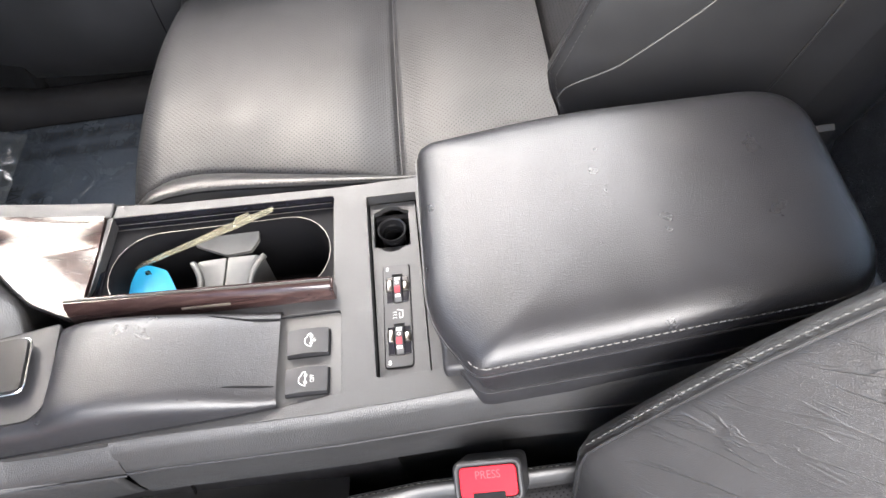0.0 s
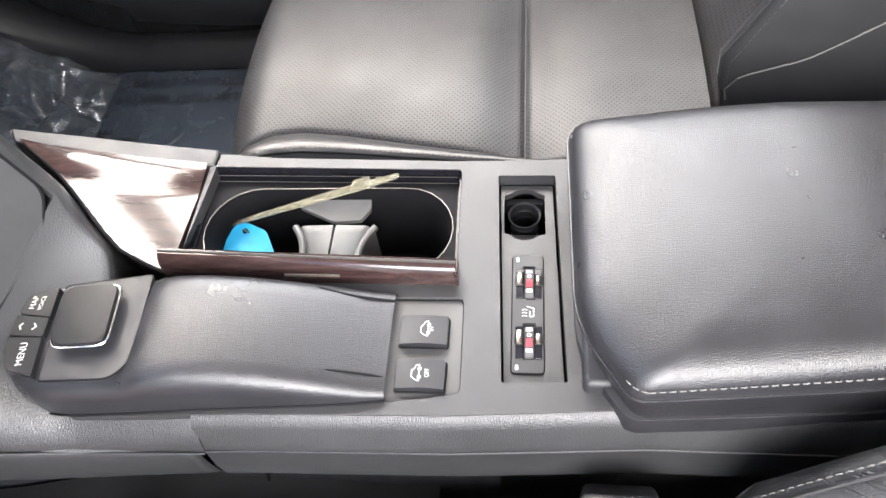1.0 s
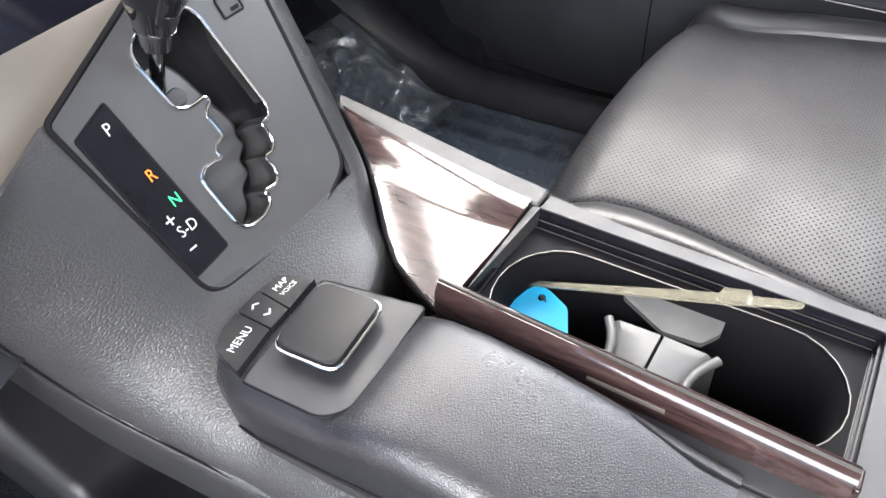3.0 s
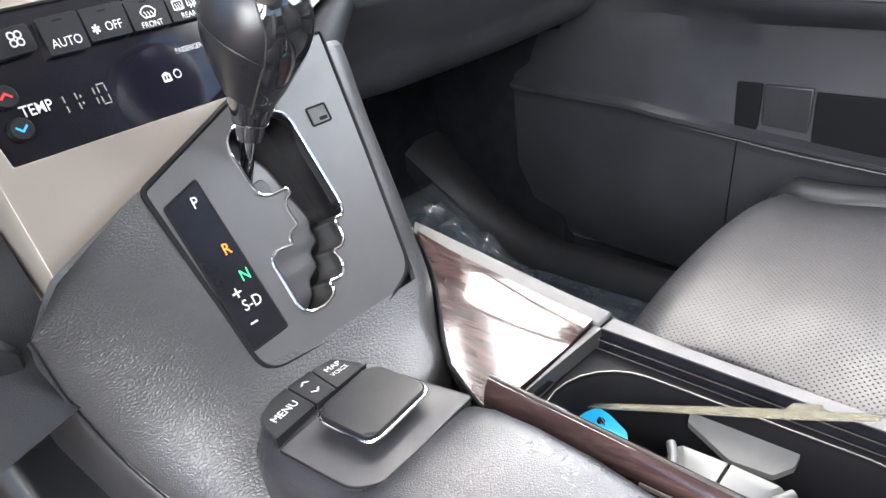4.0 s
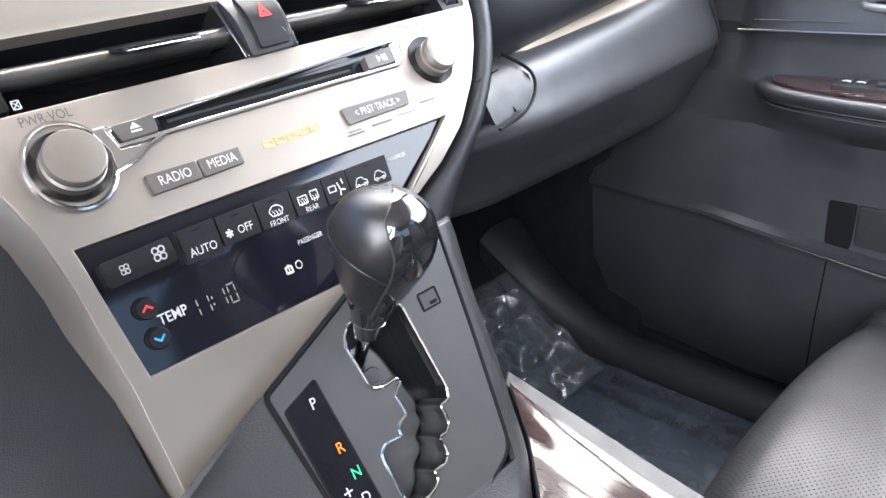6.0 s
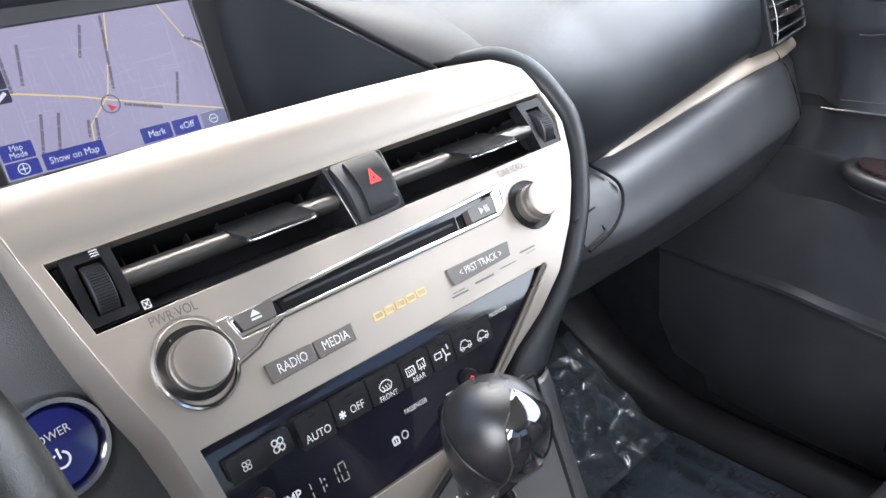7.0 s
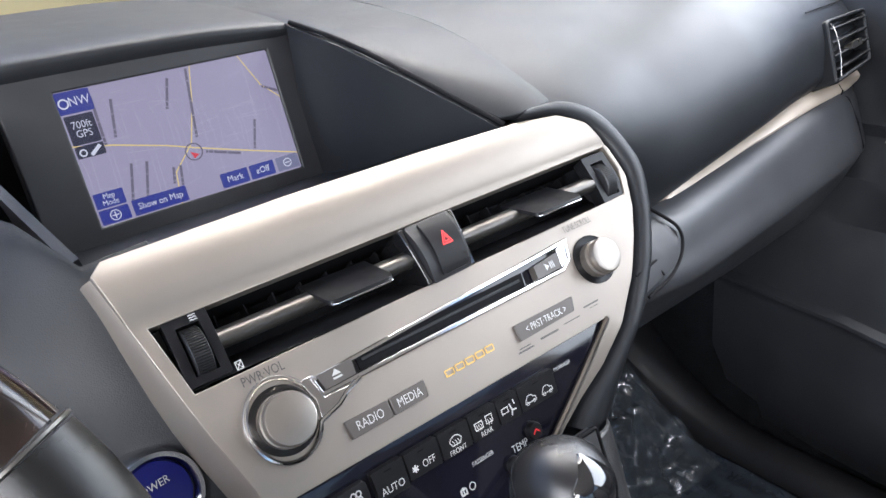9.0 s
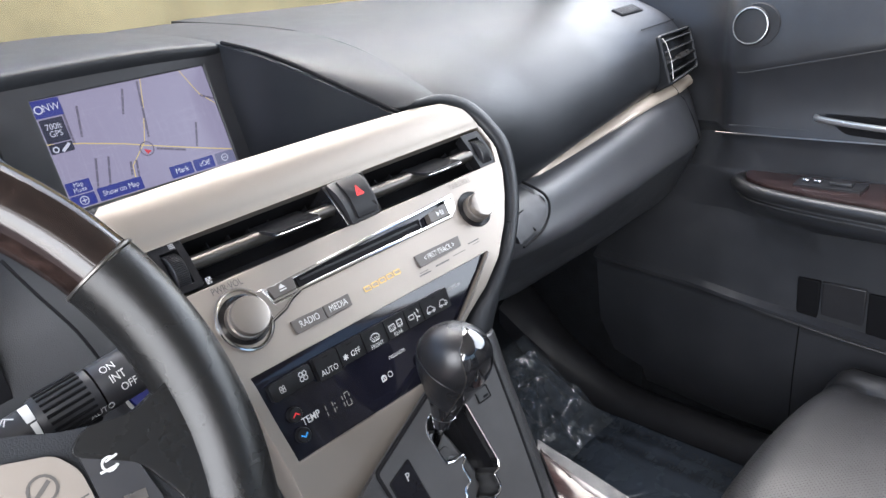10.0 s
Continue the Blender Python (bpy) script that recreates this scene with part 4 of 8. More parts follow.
for q in [(-0.0650, 0.062, -0.0640, 0.100), (-0.0560, 0.066, -0.0500, 0.096), (-0.0100, 0.078, -0.0020, 0.102), (0.0060, 0.050, 0.0150, 0.106), (-0.0600, 0.014, -0.0520, 0.042), (-0.0480, 0.014, -0.0400, 0.040), (-0.0240, 0.018, -0.0210, 0.030), (-0.0180, 0.015, -0.0150, 0.030), (0.0100, 0.0360, 0.0380, 0.0270), (0.0520, 0.028, 0.0600, 0.052), (0.0760, 0.078, 0.0880, 0.072)]:
    part("street_label", label_row(*q), M_MAPTEXT, nav, "small dark street label bars")


def ui(u0, v0, u1, v1, text, size, mat=None, lines=None):
    b = part("screen_button", sheet(rect(u0, v0, u1, v1, 0.0012), [], on_screen, 0.0009, 0.0002), mat or M_UI, nav, "blue screen button" if mat is None else "dark screen label")
    rows = text.split("|")
    for k, row in enumerate(rows):
        v = (v0 + v1) / 2 + ((len(rows) - 1) / 2 - k) * size * 0.85
        part("lettering", words(row, size, lambda a, c: on_screen((u0 + u1) / 2 + a, v + c, 0.0012), "CENTER", 0.88), M_UITEXT, b, "white screen text")
    return b


ui(-0.0895, 0.0905, -0.0635, 0.1075, "   NW", 0.0100)
ui(-0.0880, 0.0660, -0.0665, 0.0890, "700ft|GPS", 0.0082, M_UIDARK)
part("weather_mark", strokes([(arc2d(-0.083, 0.0595, 0.0025, 0, 360, 10), 0.0012), ([(-0.077, 0.057), (-0.070, 0.0625)], 0.0028)], on_screen, 0.0014), M_UITEXT, ui(-0.0880, 0.0555, -0.0665, 0.0650, "", 0.005, M_UIDARK))
part("compass_mark", strokes([(arc2d(-0.0845, 0.0985, 0.0035, 0, 360, 12), 0.0012)], on_screen, 0.0014), M_UITEXT, nav)
ui(-0.0880, 0.0140, -0.0650, 0.0265, "Map|Mode", 0.0062)
part("zoom_mark", strokes([(arc2d(-0.0765, 0.0068, 0.0040, 0, 360, 14), 0.0008), ([(-0.079, 0.0068), (-0.074, 0.0068)], 0.0009), ([(-0.0765, 0.0043), (-0.0765, 0.0093)], 0.0009)], on_screen, 0.0013), M_UITEXT, ui(-0.0880, 0.0010, -0.0650, 0.0128, "", 0.006))
ui(-0.0620, 0.0010, -0.0170, 0.0140, "Show on Map", 0.0076)
ui(0.0140, 0.0015, 0.0390, 0.0140, "Mark", 0.0080)
ui(0.0410, 0.0015, 0.0640, 0.0140, "«Off", 0.0080)
part("zoom_mark", strokes([(arc2d(0.077, 0.0078, 0.0036, 0, 360, 14), 0.0008), ([(0.075, 0.0078), (0.079, 0.0078)], 0.0008)], on_screen, 0.0013), M_UITEXT, ui(0.0670, 0.0015, 0.0885, 0.0140, "", 0.006, glow("faded_button", (0.22, 0.22, 0.36), 1.0)))
part("position_ring", strokes([(arc2d(-0.0005, 0.0385, 0.0070, 0, 360, 24), 0.0011)], on_screen, 0.0010), M_MAPTEXT, nav, "dark position ring")
part("position_arrow", sheet([(-0.0015, 0.0330), (0.0035, 0.0355), (-0.0035, 0.0390)], [], on_screen, 0.0011, 0.0006), M_UIRED, nav, "red position arrow")

# ---- dashboard ----
dash = thing("dashboard", (0.3, 0.15, 0.80), "black grained dashboard with recessed screen hood and champagne trim strip", "dashboard")

# upper pad, right of the stack, as sections from the strip up to the windshield
SEC = {
    0.165: [(0.050, 0.890), (0.046, 0.930), (0.046, 0.965), (0.050, 1.000), (0.058, 1.026), (0.080, 1.051), (0.118, 1.074), (0.18, 1.096), (0.28, 1.117), (0.42, 1.129), (0.62, 1.139)],
    0.205: [(0.058, 0.898), (0.046, 0.932), (0.042, 0.965), (0.042, 1.000), (0.050, 1.028), (0.078, 1.052), (0.120, 1.075), (0.185, 1.097), (0.28, 1.117), (0.42, 1.129), (0.62, 1.138)],
    0.25: [(0.064, 0.906), (0.046, 0.935), (0.040, 0.965), (0.042, 1.000), (0.058, 1.030), (0.088, 1.055), (0.13, 1.077), (0.19, 1.098), (0.28, 1.115), (0.42, 1.128), (0.62, 1.136)],
    0.32: [(0.064, 0.919), (0.045, 0.940), (0.044, 0.970), (0.056, 1.004), (0.078, 1.032), (0.106, 1.056), (0.145, 1.077), (0.20, 1.096), (0.28, 1.112), (0.42, 1.124), (0.62, 1.132)],
    0.50: [(0.094, 0.930), (0.066, 0.950), (0.062, 0.980), (0.072, 1.012), (0.094, 1.038), (0.122, 1.058), (0.16, 1.076), (0.21, 1.092), (0.28, 1.106), (0.42, 1.118), (0.60, 1.124)],
    0.64: [(0.101, 0.943), (0.088, 0.960), (0.092, 0.985), (0.100, 1.012), (0.116, 1.036), (0.138, 1.054), (0.17, 1.070), (0.21, 1.084), (0.28, 1.098), (0.40, 1.108), (0.54, 1.112)],
    0.735: [(0.106, 0.947), (0.098, 0.960), (0.097, 0.985), (0.105, 1.012), (0.122, 1.036), (0.144, 1.054), (0.175, 1.069), (0.212, 1.082), (0.27, 1.094), (0.37, 1.102), (0.48, 1.106)],
    0.79: [(0.118, 0.950), (0.112, 0.962), (0.112, 0.985), (0.120, 1.012), (0.136, 1.034), (0.158, 1.050), (0.188, 1.064), (0.22, 1.076), (0.27, 1.088), (0.36, 1.096), (0.46, 1.100)],
    0.815: [(0.150, 0.950), (0.146, 0.962), (0.146, 0.985), (0.152, 1.010), (0.165, 1.030), (0.180, 1.044), (0.20, 1.056), (0.23, 1.068), (0.28, 1.080), (0.36, 1.090), (0.46, 1.095)],
}


def section(table, x):
    keys = sorted(table)
    out = []
    for k in range(len(table[keys[0]])):
        out.append(tuple(float(np.interp(x, keys, [table[q][k][j] for q in keys])) for j in (0, 1)))
    return out


def loft(table, xs, n=6):
    rows = []
    for x in xs:
        rows.append([(p.x, p.y, p.z) for p in smooth_curve([(x, y, z) for y, z in section(table, x)], n)])
    return grid(rows)


XS = [0.165 + 0.650 * k / 36 for k in range(37)]
pad = part("upper_pad", thick(loft(SEC, XS), 0.012), M_PAD, dash, "black grained upper pad", 0, 60)

# champagne strip, tapering towards the stack
strip_rows = []
for k in range(25):
    a = k / 24
    x = 0.300 + 0.490 * a
    y0, z0 = section(SEC, x)[0]
    h = 0.0012 + 0.0155 * a ** 0.75
    o = 0.25 + 0.75 * min(1.0, a * 2.2)
    strip_rows.append([(x, y0 + 0.001 - 0.004 * (1 - o), z0 + 0.0015), (x, y0 - 0.009 * o, z0 - h * 0.25), (x, y0 - 0.0145 * o, z0 - h * 0.70), (x, y0 - 0.0135 * o, z0 - h), (x, y0 - 0.003, z0 - h * 1.08)])
part("trim_strip", thick(grid(strip_rows), 0.004), M_STRIP, dash, "tapering champagne metallic strip", 0, 60)

# glove box and lower panel
LOW = {
    0.17: [(0.058, 0.925), (0.036, 0.912), (0.022, 0.888), (0.014, 0.866), (0.024, 0.850), (0.070, 0.808), (0.13, 0.755), (0.30, 0.72)],
    0.30: [(0.060, 0.918), (0.032, 0.907), (0.018, 0.884), (0.008, 0.863), (0.017, 0.846), (0.060, 0.800), (0.12, 0.742), (0.30, 0.70)],
    0.50: [(0.092, 0.925), (0.060, 0.912), (0.043, 0.884), (0.031, 0.858), (0.039, 0.840), (0.074, 0.792), (0.13, 0.735), (0.30, 0.69)],
    0.70: [(0.104, 0.936), (0.080, 0.924), (0.066, 0.892), (0.055, 0.858), (0.061, 0.840), (0.088, 0.792), (0.14, 0.735), (0.30, 0.69)],
    0.77: [(0.118, 0.936), (0.096, 0.924), (0.084, 0.892), (0.074, 0.858), (0.080, 0.840), (0.104, 0.792), (0.15, 0.735), (0.30, 0.69)],
    0.80: [(0.150, 0.936), (0.136, 0.922), (0.130, 0.892), (0.124, 0.858), (0.128, 0.840), (0.140, 0.792), (0.17, 0.735), (0.30, 0.69)],
}
XL_ = [0.17 + 0.63 * k / 26 for k in range(27)]
M_GLOVE = leather("glove_vinyl", (0.038, 0.039, 0.043), 0.37, 0.0016, 0.00008, 0.0, 0.02)
part("glove_box", thick(loft(LOW, XL_), 0.01), M_GLOVE, dash, "black grained glove box lid", 0, 60)
part("glove_seam", tube([(x, section(LOW, x)[j][0] - 0.0005, section(LOW, x)[j][1]) for x, j in ((0.716, 0), (0.722, 1), (0.732, 2), (0.736, 3), (0.736, 4))], 0.0013), M_DARK, dash)
part("strip_joint", tube([(0.716, section(SEC, 0.716)[0][0] - q, section(SEC, 0.716)[0][1] - w) for q, w in ((0.002, 0.0), (0.0095, 0.005), (0.0152, 0.012), (0.014, 0.017))], 0.0009), M_DARK, dash)


def on_glove(u, v, d=0.0):
    y, z = section(LOW, u)[1]
    return Vector((u, np.interp(v, [0.846, 0.863, 0.884, 0.907, 0.918], [0.017, 0.008, 0.018, 0.032, 0.060]) + (u - 0.3) * 0.12 - d, v))


part("latch", sheet(round_poly([(0.205, 0.880), (0.265, 0.885), (0.283, 0.905), (0.272, 0.922), (0.235, 0.918), (0.205, 0.915)], [0.001, 0.012, 0.012, 0.004, 0.002, 0.001]), [], on_glove, 0.006, -0.008, (0.898, 0.91)), M_PLASTIC, dash, "black glove box latch", 0.002)
part("latch_gap", tube(smooth_curve([on_glove(u, v, 0.006) for u, v in ((0.208, 0.876), (0.250, 0.880), (0.278, 0.892), (0.287, 0.908), (0.276, 0.924))], 6), 0.0016), M_DARK, dash)
part("latch_gap", tube([on_glove(0.238, 0.884, 0.007), on_glove(0.236, 0.918, 0.007)], 0.0010), M_DARK, dash)

# passenger side vent
RV0 = Vector((0.7304, 0.0925, 0.9903))


def on_rv(u, v, d=0.0):
    return RV0 + Vector((0.96, 0.08, 0.05)).normalized() * u + Vector((0.10, 0.42, 0.90)).normalized() * v + Vector((0.02, -0.90, 0.42)).normalized() * d


def rv_edge(u, v):
    """The vent's opening as a skewed patch: u and v from 0 to 1."""
    a = Vector((-0.066, -0.0285)).lerp(Vector((0.032, -0.0265)), u)
    b = Vector((-0.050, 0.0380)).lerp(Vector((0.050, 0.0320)), u)
    return a.lerp(b, v)


_rv_in = round_poly([tuple(rv_edge(u, v)) for u, v in ((0, 0), (1, 0), (1, 1), (0, 1))], 0.005)
_rv_out = round_poly([tuple(rv_edge(u, v)) for u, v in ((-0.05, -0.08), (1.06, -0.08), (1.06, 1.07), (-0.05, 1.07))], 0.008)
rv = part("side_vent", sheet(_rv_out, [_rv_in[::-1]], on_rv, 0.0042, -0.03), M_PAD, dash, "black framed side air vent", 0.003)
part("vent_well", sheet(_rv_out, [], on_rv, -0.026, -0.03), M_DARK, rv)
for k in range(4):
    p, q = rv_edge(0.0, 0.13 + 0.24 * k), rv_edge(1.0, 0.13 + 0.24 * k)
    part("slat", grid([[on_rv(w.x, w.y + dv, d) for w in (p, q)] for dv, d in ((0.0, 0.0050), (0.0018, 0.0055), (0.0035, 0.0040), (0.0075, -0.012), (0.0060, -0.012), (0.0005, 0.0036), (0.0, 0.0050))]), M_SATINBLACK, rv, "black vent slat", 0, 30)
    part("slat_edge", tube([on_rv(w.x, w.y + 0.0020, 0.0054) for w in (p, q)], 0.0006, 6), M_PLATE, rv, "bright slat edge")
_sl = rv_edge(0.55, 0.40)
part("slider", sheet(rect(_sl.x - 0.016, _sl.y - 0.002, _sl.x + 0.014, _sl.y + 0.006, 0.002), [], on_rv, 0.0100, 0.0), M_SATIN, rv, "silver slider", 0.001)
part("chrome_edge", tube(smooth_curve([on_rv(*rv_edge(-0.03, 0.98), 0.0070), on_rv(*rv_edge(0.03, 0.80), 0.0085), on_rv(*rv_edge(0.05, 0.4), 0.0090), on_rv(*rv_edge(0.0, 0.02), 0.0075)], 6), 0.0007), M_SATIN, rv, "bright curved edge")
part("pad_seam", tube([(x, section(SEC, x)[4][0] - 0.0006, section(SEC, x)[4][1] + 0.004) for x in (0.655, 0.70, 0.74, 0.78)], 0.0009, 6), M_DARK, dash)
part("airbag_mark", sheet(rect(-0.012, -0.0012, 0.012, 0.0012), [], lambda u, v, d: Vector((0.630 + u, 0.0885 - d, 0.967 + v + 0.05 * u)), 0.0010, -0.004), M_DECK, dash)
DG = Vector((0.690, 0.162, 1.0645))


def on_demist(u, v, d=0.0):
    return DG + Vector((0.99, 0.05, 0.0)) * u + Vector((-0.04, 0.89, 0.44)) * v + Vector((0.0, -0.44, 0.89)) * d


demist = part("demister_grille", sheet(rect(-0.034, -0.011, 0.034, 0.011, 0.004), [], on_demist, 0.0022, -0.004), M_DARK, dash, "dark demister grille", 0.001)
for k in range(8):
    part("slat", sheet(rect(-0.0312 + 0.008 * k, -0.0095, -0.0284 + 0.008 * k, 0.0095, 0.001), [], on_demist, 0.0040, 0.0), M_PAD, demist, "black slat")

# screen hood: floor, right wall, left wall, roof lip and top
part("hood_floor", thick(grid([[(-0.190, 0.054, 1.040), (-0.20, 0.12, 1.01), (-0.20, 0.252, 0.985)], [(-0.06, 0.048, 1.046), (-0.06, 0.12, 1.012), (-0.06, 0.250, 0.985)], [(0.060, 0.049, 1.046), (0.055, 0.12, 1.014), (0.050, 0.250, 0.987)], [(0.122, 0.055, 1.043), (0.080, 0.125, 1.022), (0.056, 0.250, 0.987)]]), 0.006), M_PAD, dash, "black grained shelf below the screen", 0, 60)
part("hood_wall", thick(grid([[(0.119, 0.069, 1.040), (0.112, 0.085, 1.014), (0.112, 0.085, 0.98)], [(0.110, 0.085, 1.0505), (0.098, 0.118, 1.014), (0.098, 0.118, 0.98)], [(0.084, 0.130, 1.078), (0.072, 0.168, 1.014), (0.072, 0.168, 0.98)], [(0.055, 0.188, 1.108), (0.054, 0.205, 1.014), (0.054, 0.205, 0.98)], [(0.050, 0.262, 1.122), (0.048, 0.262, 1.014), (0.048, 0.262, 0.98)]]), 0.006), M_PAD, dash, "black grained side wall of the screen hood", 0, 60)
part("hood_face", thick(grid([
    [(0.119, 0.069, 1.041), (0.150, 0.064, 1.0435), (0.170, 0.064, 1.0445), (0.186, 0.072, 1.044)],
    [(0.101, 0.100, 1.0605), (0.128, 0.094, 1.065), (0.150, 0.096, 1.068), (0.180, 0.108, 1.070)],
    [(0.085, 0.130, 1.0780), (0.101, 0.128, 1.083), (0.116, 0.131, 1.0850), (0.180, 0.150, 1.088)],
    [(0.057, 0.188, 1.1085), (0.064, 0.190, 1.1095), (0.073, 0.196, 1.1105), (0.180, 0.200, 1.104)],
    [(0.047, 0.262, 1.1230), (0.058, 0.262, 1.1240), (0.075, 0.265, 1.1240), (0.180, 0.270, 1.118)],
    [(0.045, 0.40, 1.133), (0.06, 0.40, 1.132), (0.10, 0.40, 1.131), (0.180, 0.41, 1.129)],
    [(0.045, 0.62, 1.143), (0.06, 0.62, 1.142), (0.10, 0.62, 1.141), (0.180, 0.62, 1.140)]]), 0.006), M_PAD, dash, "black grained hood corner", 0, 60, 1)
part("hood_wall", thick(grid([[(-0.198, 0.062, 1.046), (-0.190, 0.070, 1.00)], [(-0.215, 0.150, 1.075), (-0.195, 0.160, 0.99)], [(-0.225, 0.262, 1.112), (-0.195, 0.262, 0.985)]]), 0.006), M_PAD, dash, "black grained side wall of the screen hood", 0, 60)
lip = []
for k in range(15):
    x = -0.42 + 0.475 * k / 14
    u = (x + 0.16) / 0.25
    z = 1.128 - 0.006 * u * u - 0.0045 * max(0.0, min(1.0, (x + 0.06) / 0.10)) ** 2
    lip.append([(x, 0.290, z - 0.030), (x, 0.278, z - 0.016), (x, 0.2715, z - 0.001), (x, 0.2745, z + 0.0035), (x, 0.30, z + 0.008), (x, 0.36, z + 0.013), (x, 0.46, z + 0.018), (x, 0.62, z + 0.022)])
part("hood_top", thick(grid(lip), 0.006), M_PAD, dash, "black grained dash top above the screen", 0, 60, 1)
# matt black tube covers the sheet edges, which would otherwise catch the light
part("hood_edge", tube(smooth_curve([(0.119, 0.0675, 1.0415), (0.110, 0.083, 1.0515), (0.101, 0.099, 1.0612), (0.085, 0.129, 1.0790), (0.057, 0.187, 1.1092), (0.048, 0.262, 1.1235)], 6), 0.0022, 8), M_DARK, dash, "dark line laid over the hood edge")
part("hood_back", box((0.36, 0.01, 0.12), (-0.125, 0.296, 1.045)), M_DARK, dash)

# driver's side of the dash
LFT = {
    -0.163: [(0.056, 1.046), (0.046, 1.038), (0.030, 1.012), (0.012, 0.980), (-0.008, 0.945), (-0.026, 0.905), (-0.056, 0.85), (-0.096, 0.79), (-0.118, 0.74)],
    -0.20: [(0.052, 1.045), (0.046, 1.038), (0.034, 1.012), (0.018, 0.980), (0.002, 0.945), (-0.016, 0.905), (-0.050, 0.85), (-0.098, 0.79), (-0.130, 0.74)],
    -0.225: [(0.100, 1.072), (0.080, 1.058), (0.050, 1.020), (0.030, 0.985), (0.014, 0.948), (-0.006, 0.905), (-0.044, 0.85), (-0.094, 0.79), (-0.132, 0.735)],
    -0.27: [(0.150, 1.085), (0.120, 1.065), (0.080, 1.025), (0.052, 0.990), (0.032, 0.95), (0.006, 0.905), (-0.034, 0.85), (-0.084, 0.79), (-0.128, 0.73)],
    -0.36: [(0.16, 1.10), (0.13, 1.08), (0.10, 1.04), (0.075, 1.00), (0.050, 0.95), (0.020, 0.905), (-0.02, 0.85), (-0.07, 0.79), (-0.115, 0.72)],
    -0.80: [(0.16, 1.10), (0.13, 1.08), (0.10, 1.04), (0.075, 1.00), (0.06, 0.95), (0.04, 0.905), (0.0, 0.85), (-0.05, 0.79), (-0.095, 0.72)],
}
part("driver_panel", thick(loft(LFT, [-0.80, -0.60, -0.44, -0.36, -0.31, -0.28, -0.26, -0.24, -0.22, -0.20, -0.185, -0.172, -0.163]), 0.008), M_PAD, dash, "black grained driver side panel", 0, 60)
part("panel_seam", tube(smooth_curve([(-0.262, 0.036, 1.035), (-0.252, 0.028, 1.01), (-0.236, 0.012, 0.97), (-0.228, -0.004, 0.92), (-0.232, -0.03, 0.86)], 6), 0.0012), M_DARK, dash)
part("binnacle", thick(grid([[(-0.80, 0.14, 1.10), (-0.80, 0.10, 1.13), (-0.80, 0.2, 1.15), (-0.80, 0.62, 1.15)], [(-0.45, 0.14, 1.105), (-0.45, 0.10, 1.135), (-0.45, 0.2, 1.155), (-0.45, 0.62, 1.155)], [(-0.30, 0.16, 1.095), (-0.30, 0.14, 1.115), (-0.30, 0.24, 1.140), (-0.30, 0.62, 1.150)], [(-0.228, 0.150, 1.075), (-0.232, 0.17, 1.092), (-0.24, 0.28, 1.128), (-0.26, 0.62, 1.150)]]), 0.006), M_PAD, dash, "black instrument hood", 0, 60, 1)

# start button
SB = Vector((-0.210, -0.008, 0.931))
SBN = Vector((0.18, -0.93, 0.30)).normalized()
start = thing("start_button", SB, "round navy start button in a chrome ring on the dashboard", "start button")
part("ring", lathe([(0.0255, -0.012), (0.0265, 0.004), (0.0250, 0.008), (0.0225, 0.008), (0.0210, 0.004), (0.0210, -0.012)], SB, SBN, 56), M_CHROME, start, "chrome ring")
part("cap", lathe([(0.0205, -0.012), (0.0205, 0.003), (0.0195, 0.0045), (0.012, 0.0038), (0, 0.0034)], SB, SBN, 48), M_NAVY, start, "gloss navy cap")
_sf = axis_frame(SBN)
part("power_mark", strokes([(arc2d(0, -0.006, 0.004, -240, 60, 14), 0.0011), ([(0, -0.005), (0, 0.0)], 0.0011)], lambda u, v, d: SB + _sf @ Vector((u, v, d)), 0.0046), M_UITEXT, start, "white power mark")
part("lettering", words("POWER", 0.0062, lambda u, v: SB + _sf @ Vector((u, v + 0.007, 0.0050)), "CENTER", 0.9), M_WHITE, start, "white word POWER")

# ---- centre console ----
DECK = 0.683


def on_deck(x, y, d=0.0):
    return Vector((x, y, DECK + d))


console = thing("center_console", (0, -0.45, FLOOR), "black grained center console between the front seats", "center console")
CUP = round_poly([(-0.012, -0.2535), (-0.016, -0.4700), (0.0890, -0.4680), (0.0955, -0.2535)], [0.002, 0.004, 0.004, 0.003])
SWR = round_poly([(0.0822, -0.4974), (-0.0970, -0.5037), (-0.0960, -0.5470), (0.0818, -0.5420)], 0.002)
BPN = round_poly([(-0.0330, -0.4150), (-0.0328, -0.4762), (-0.1060, -0.4772), (-0.1130, -0.4290), (-0.1130, -0.4150)], [0.001, 0.005, 0.005, 0.002, 0.001])
DECKOUT = [(-0.113, -0.600), (0.100, -0.585), (0.0985, -0.545), (0.098, -0.470), (0.104, -0.315), (0.1095, -0.260), (-0.010, -0.2525), (-0.016, -0.2480), (-0.040, -0.2200), (-0.130, -0.215), (-0.124, -0.330), (-0.121, -0.470)]
deck = part("deck", sheet(DECKOUT, [CUP[::-1], SWR[::-1], BPN[::-1]], on_deck, 0.0, -0.012), M_DECK, console, "black fine-grained top deck", 0.0018)
# right rim that runs forward beside the wood plate
part("rim", sheet([(0.0955, -0.2575), (0.0985, -0.20), (0.107, -0.115), (0.1085, -0.080), (0.124, -0.070), (0.1215, -0.140), (0.1130, -0.2575)], [], lambda x, y, d: Vector((x, y, DECK + d + 0.018 * max(0, (y + 0.26) / 0.18) ** 1.3)), 0.0015, -0.03, (-0.22, -0.18, -0.14, -0.11)), M_DECK, console, "", 0.002)


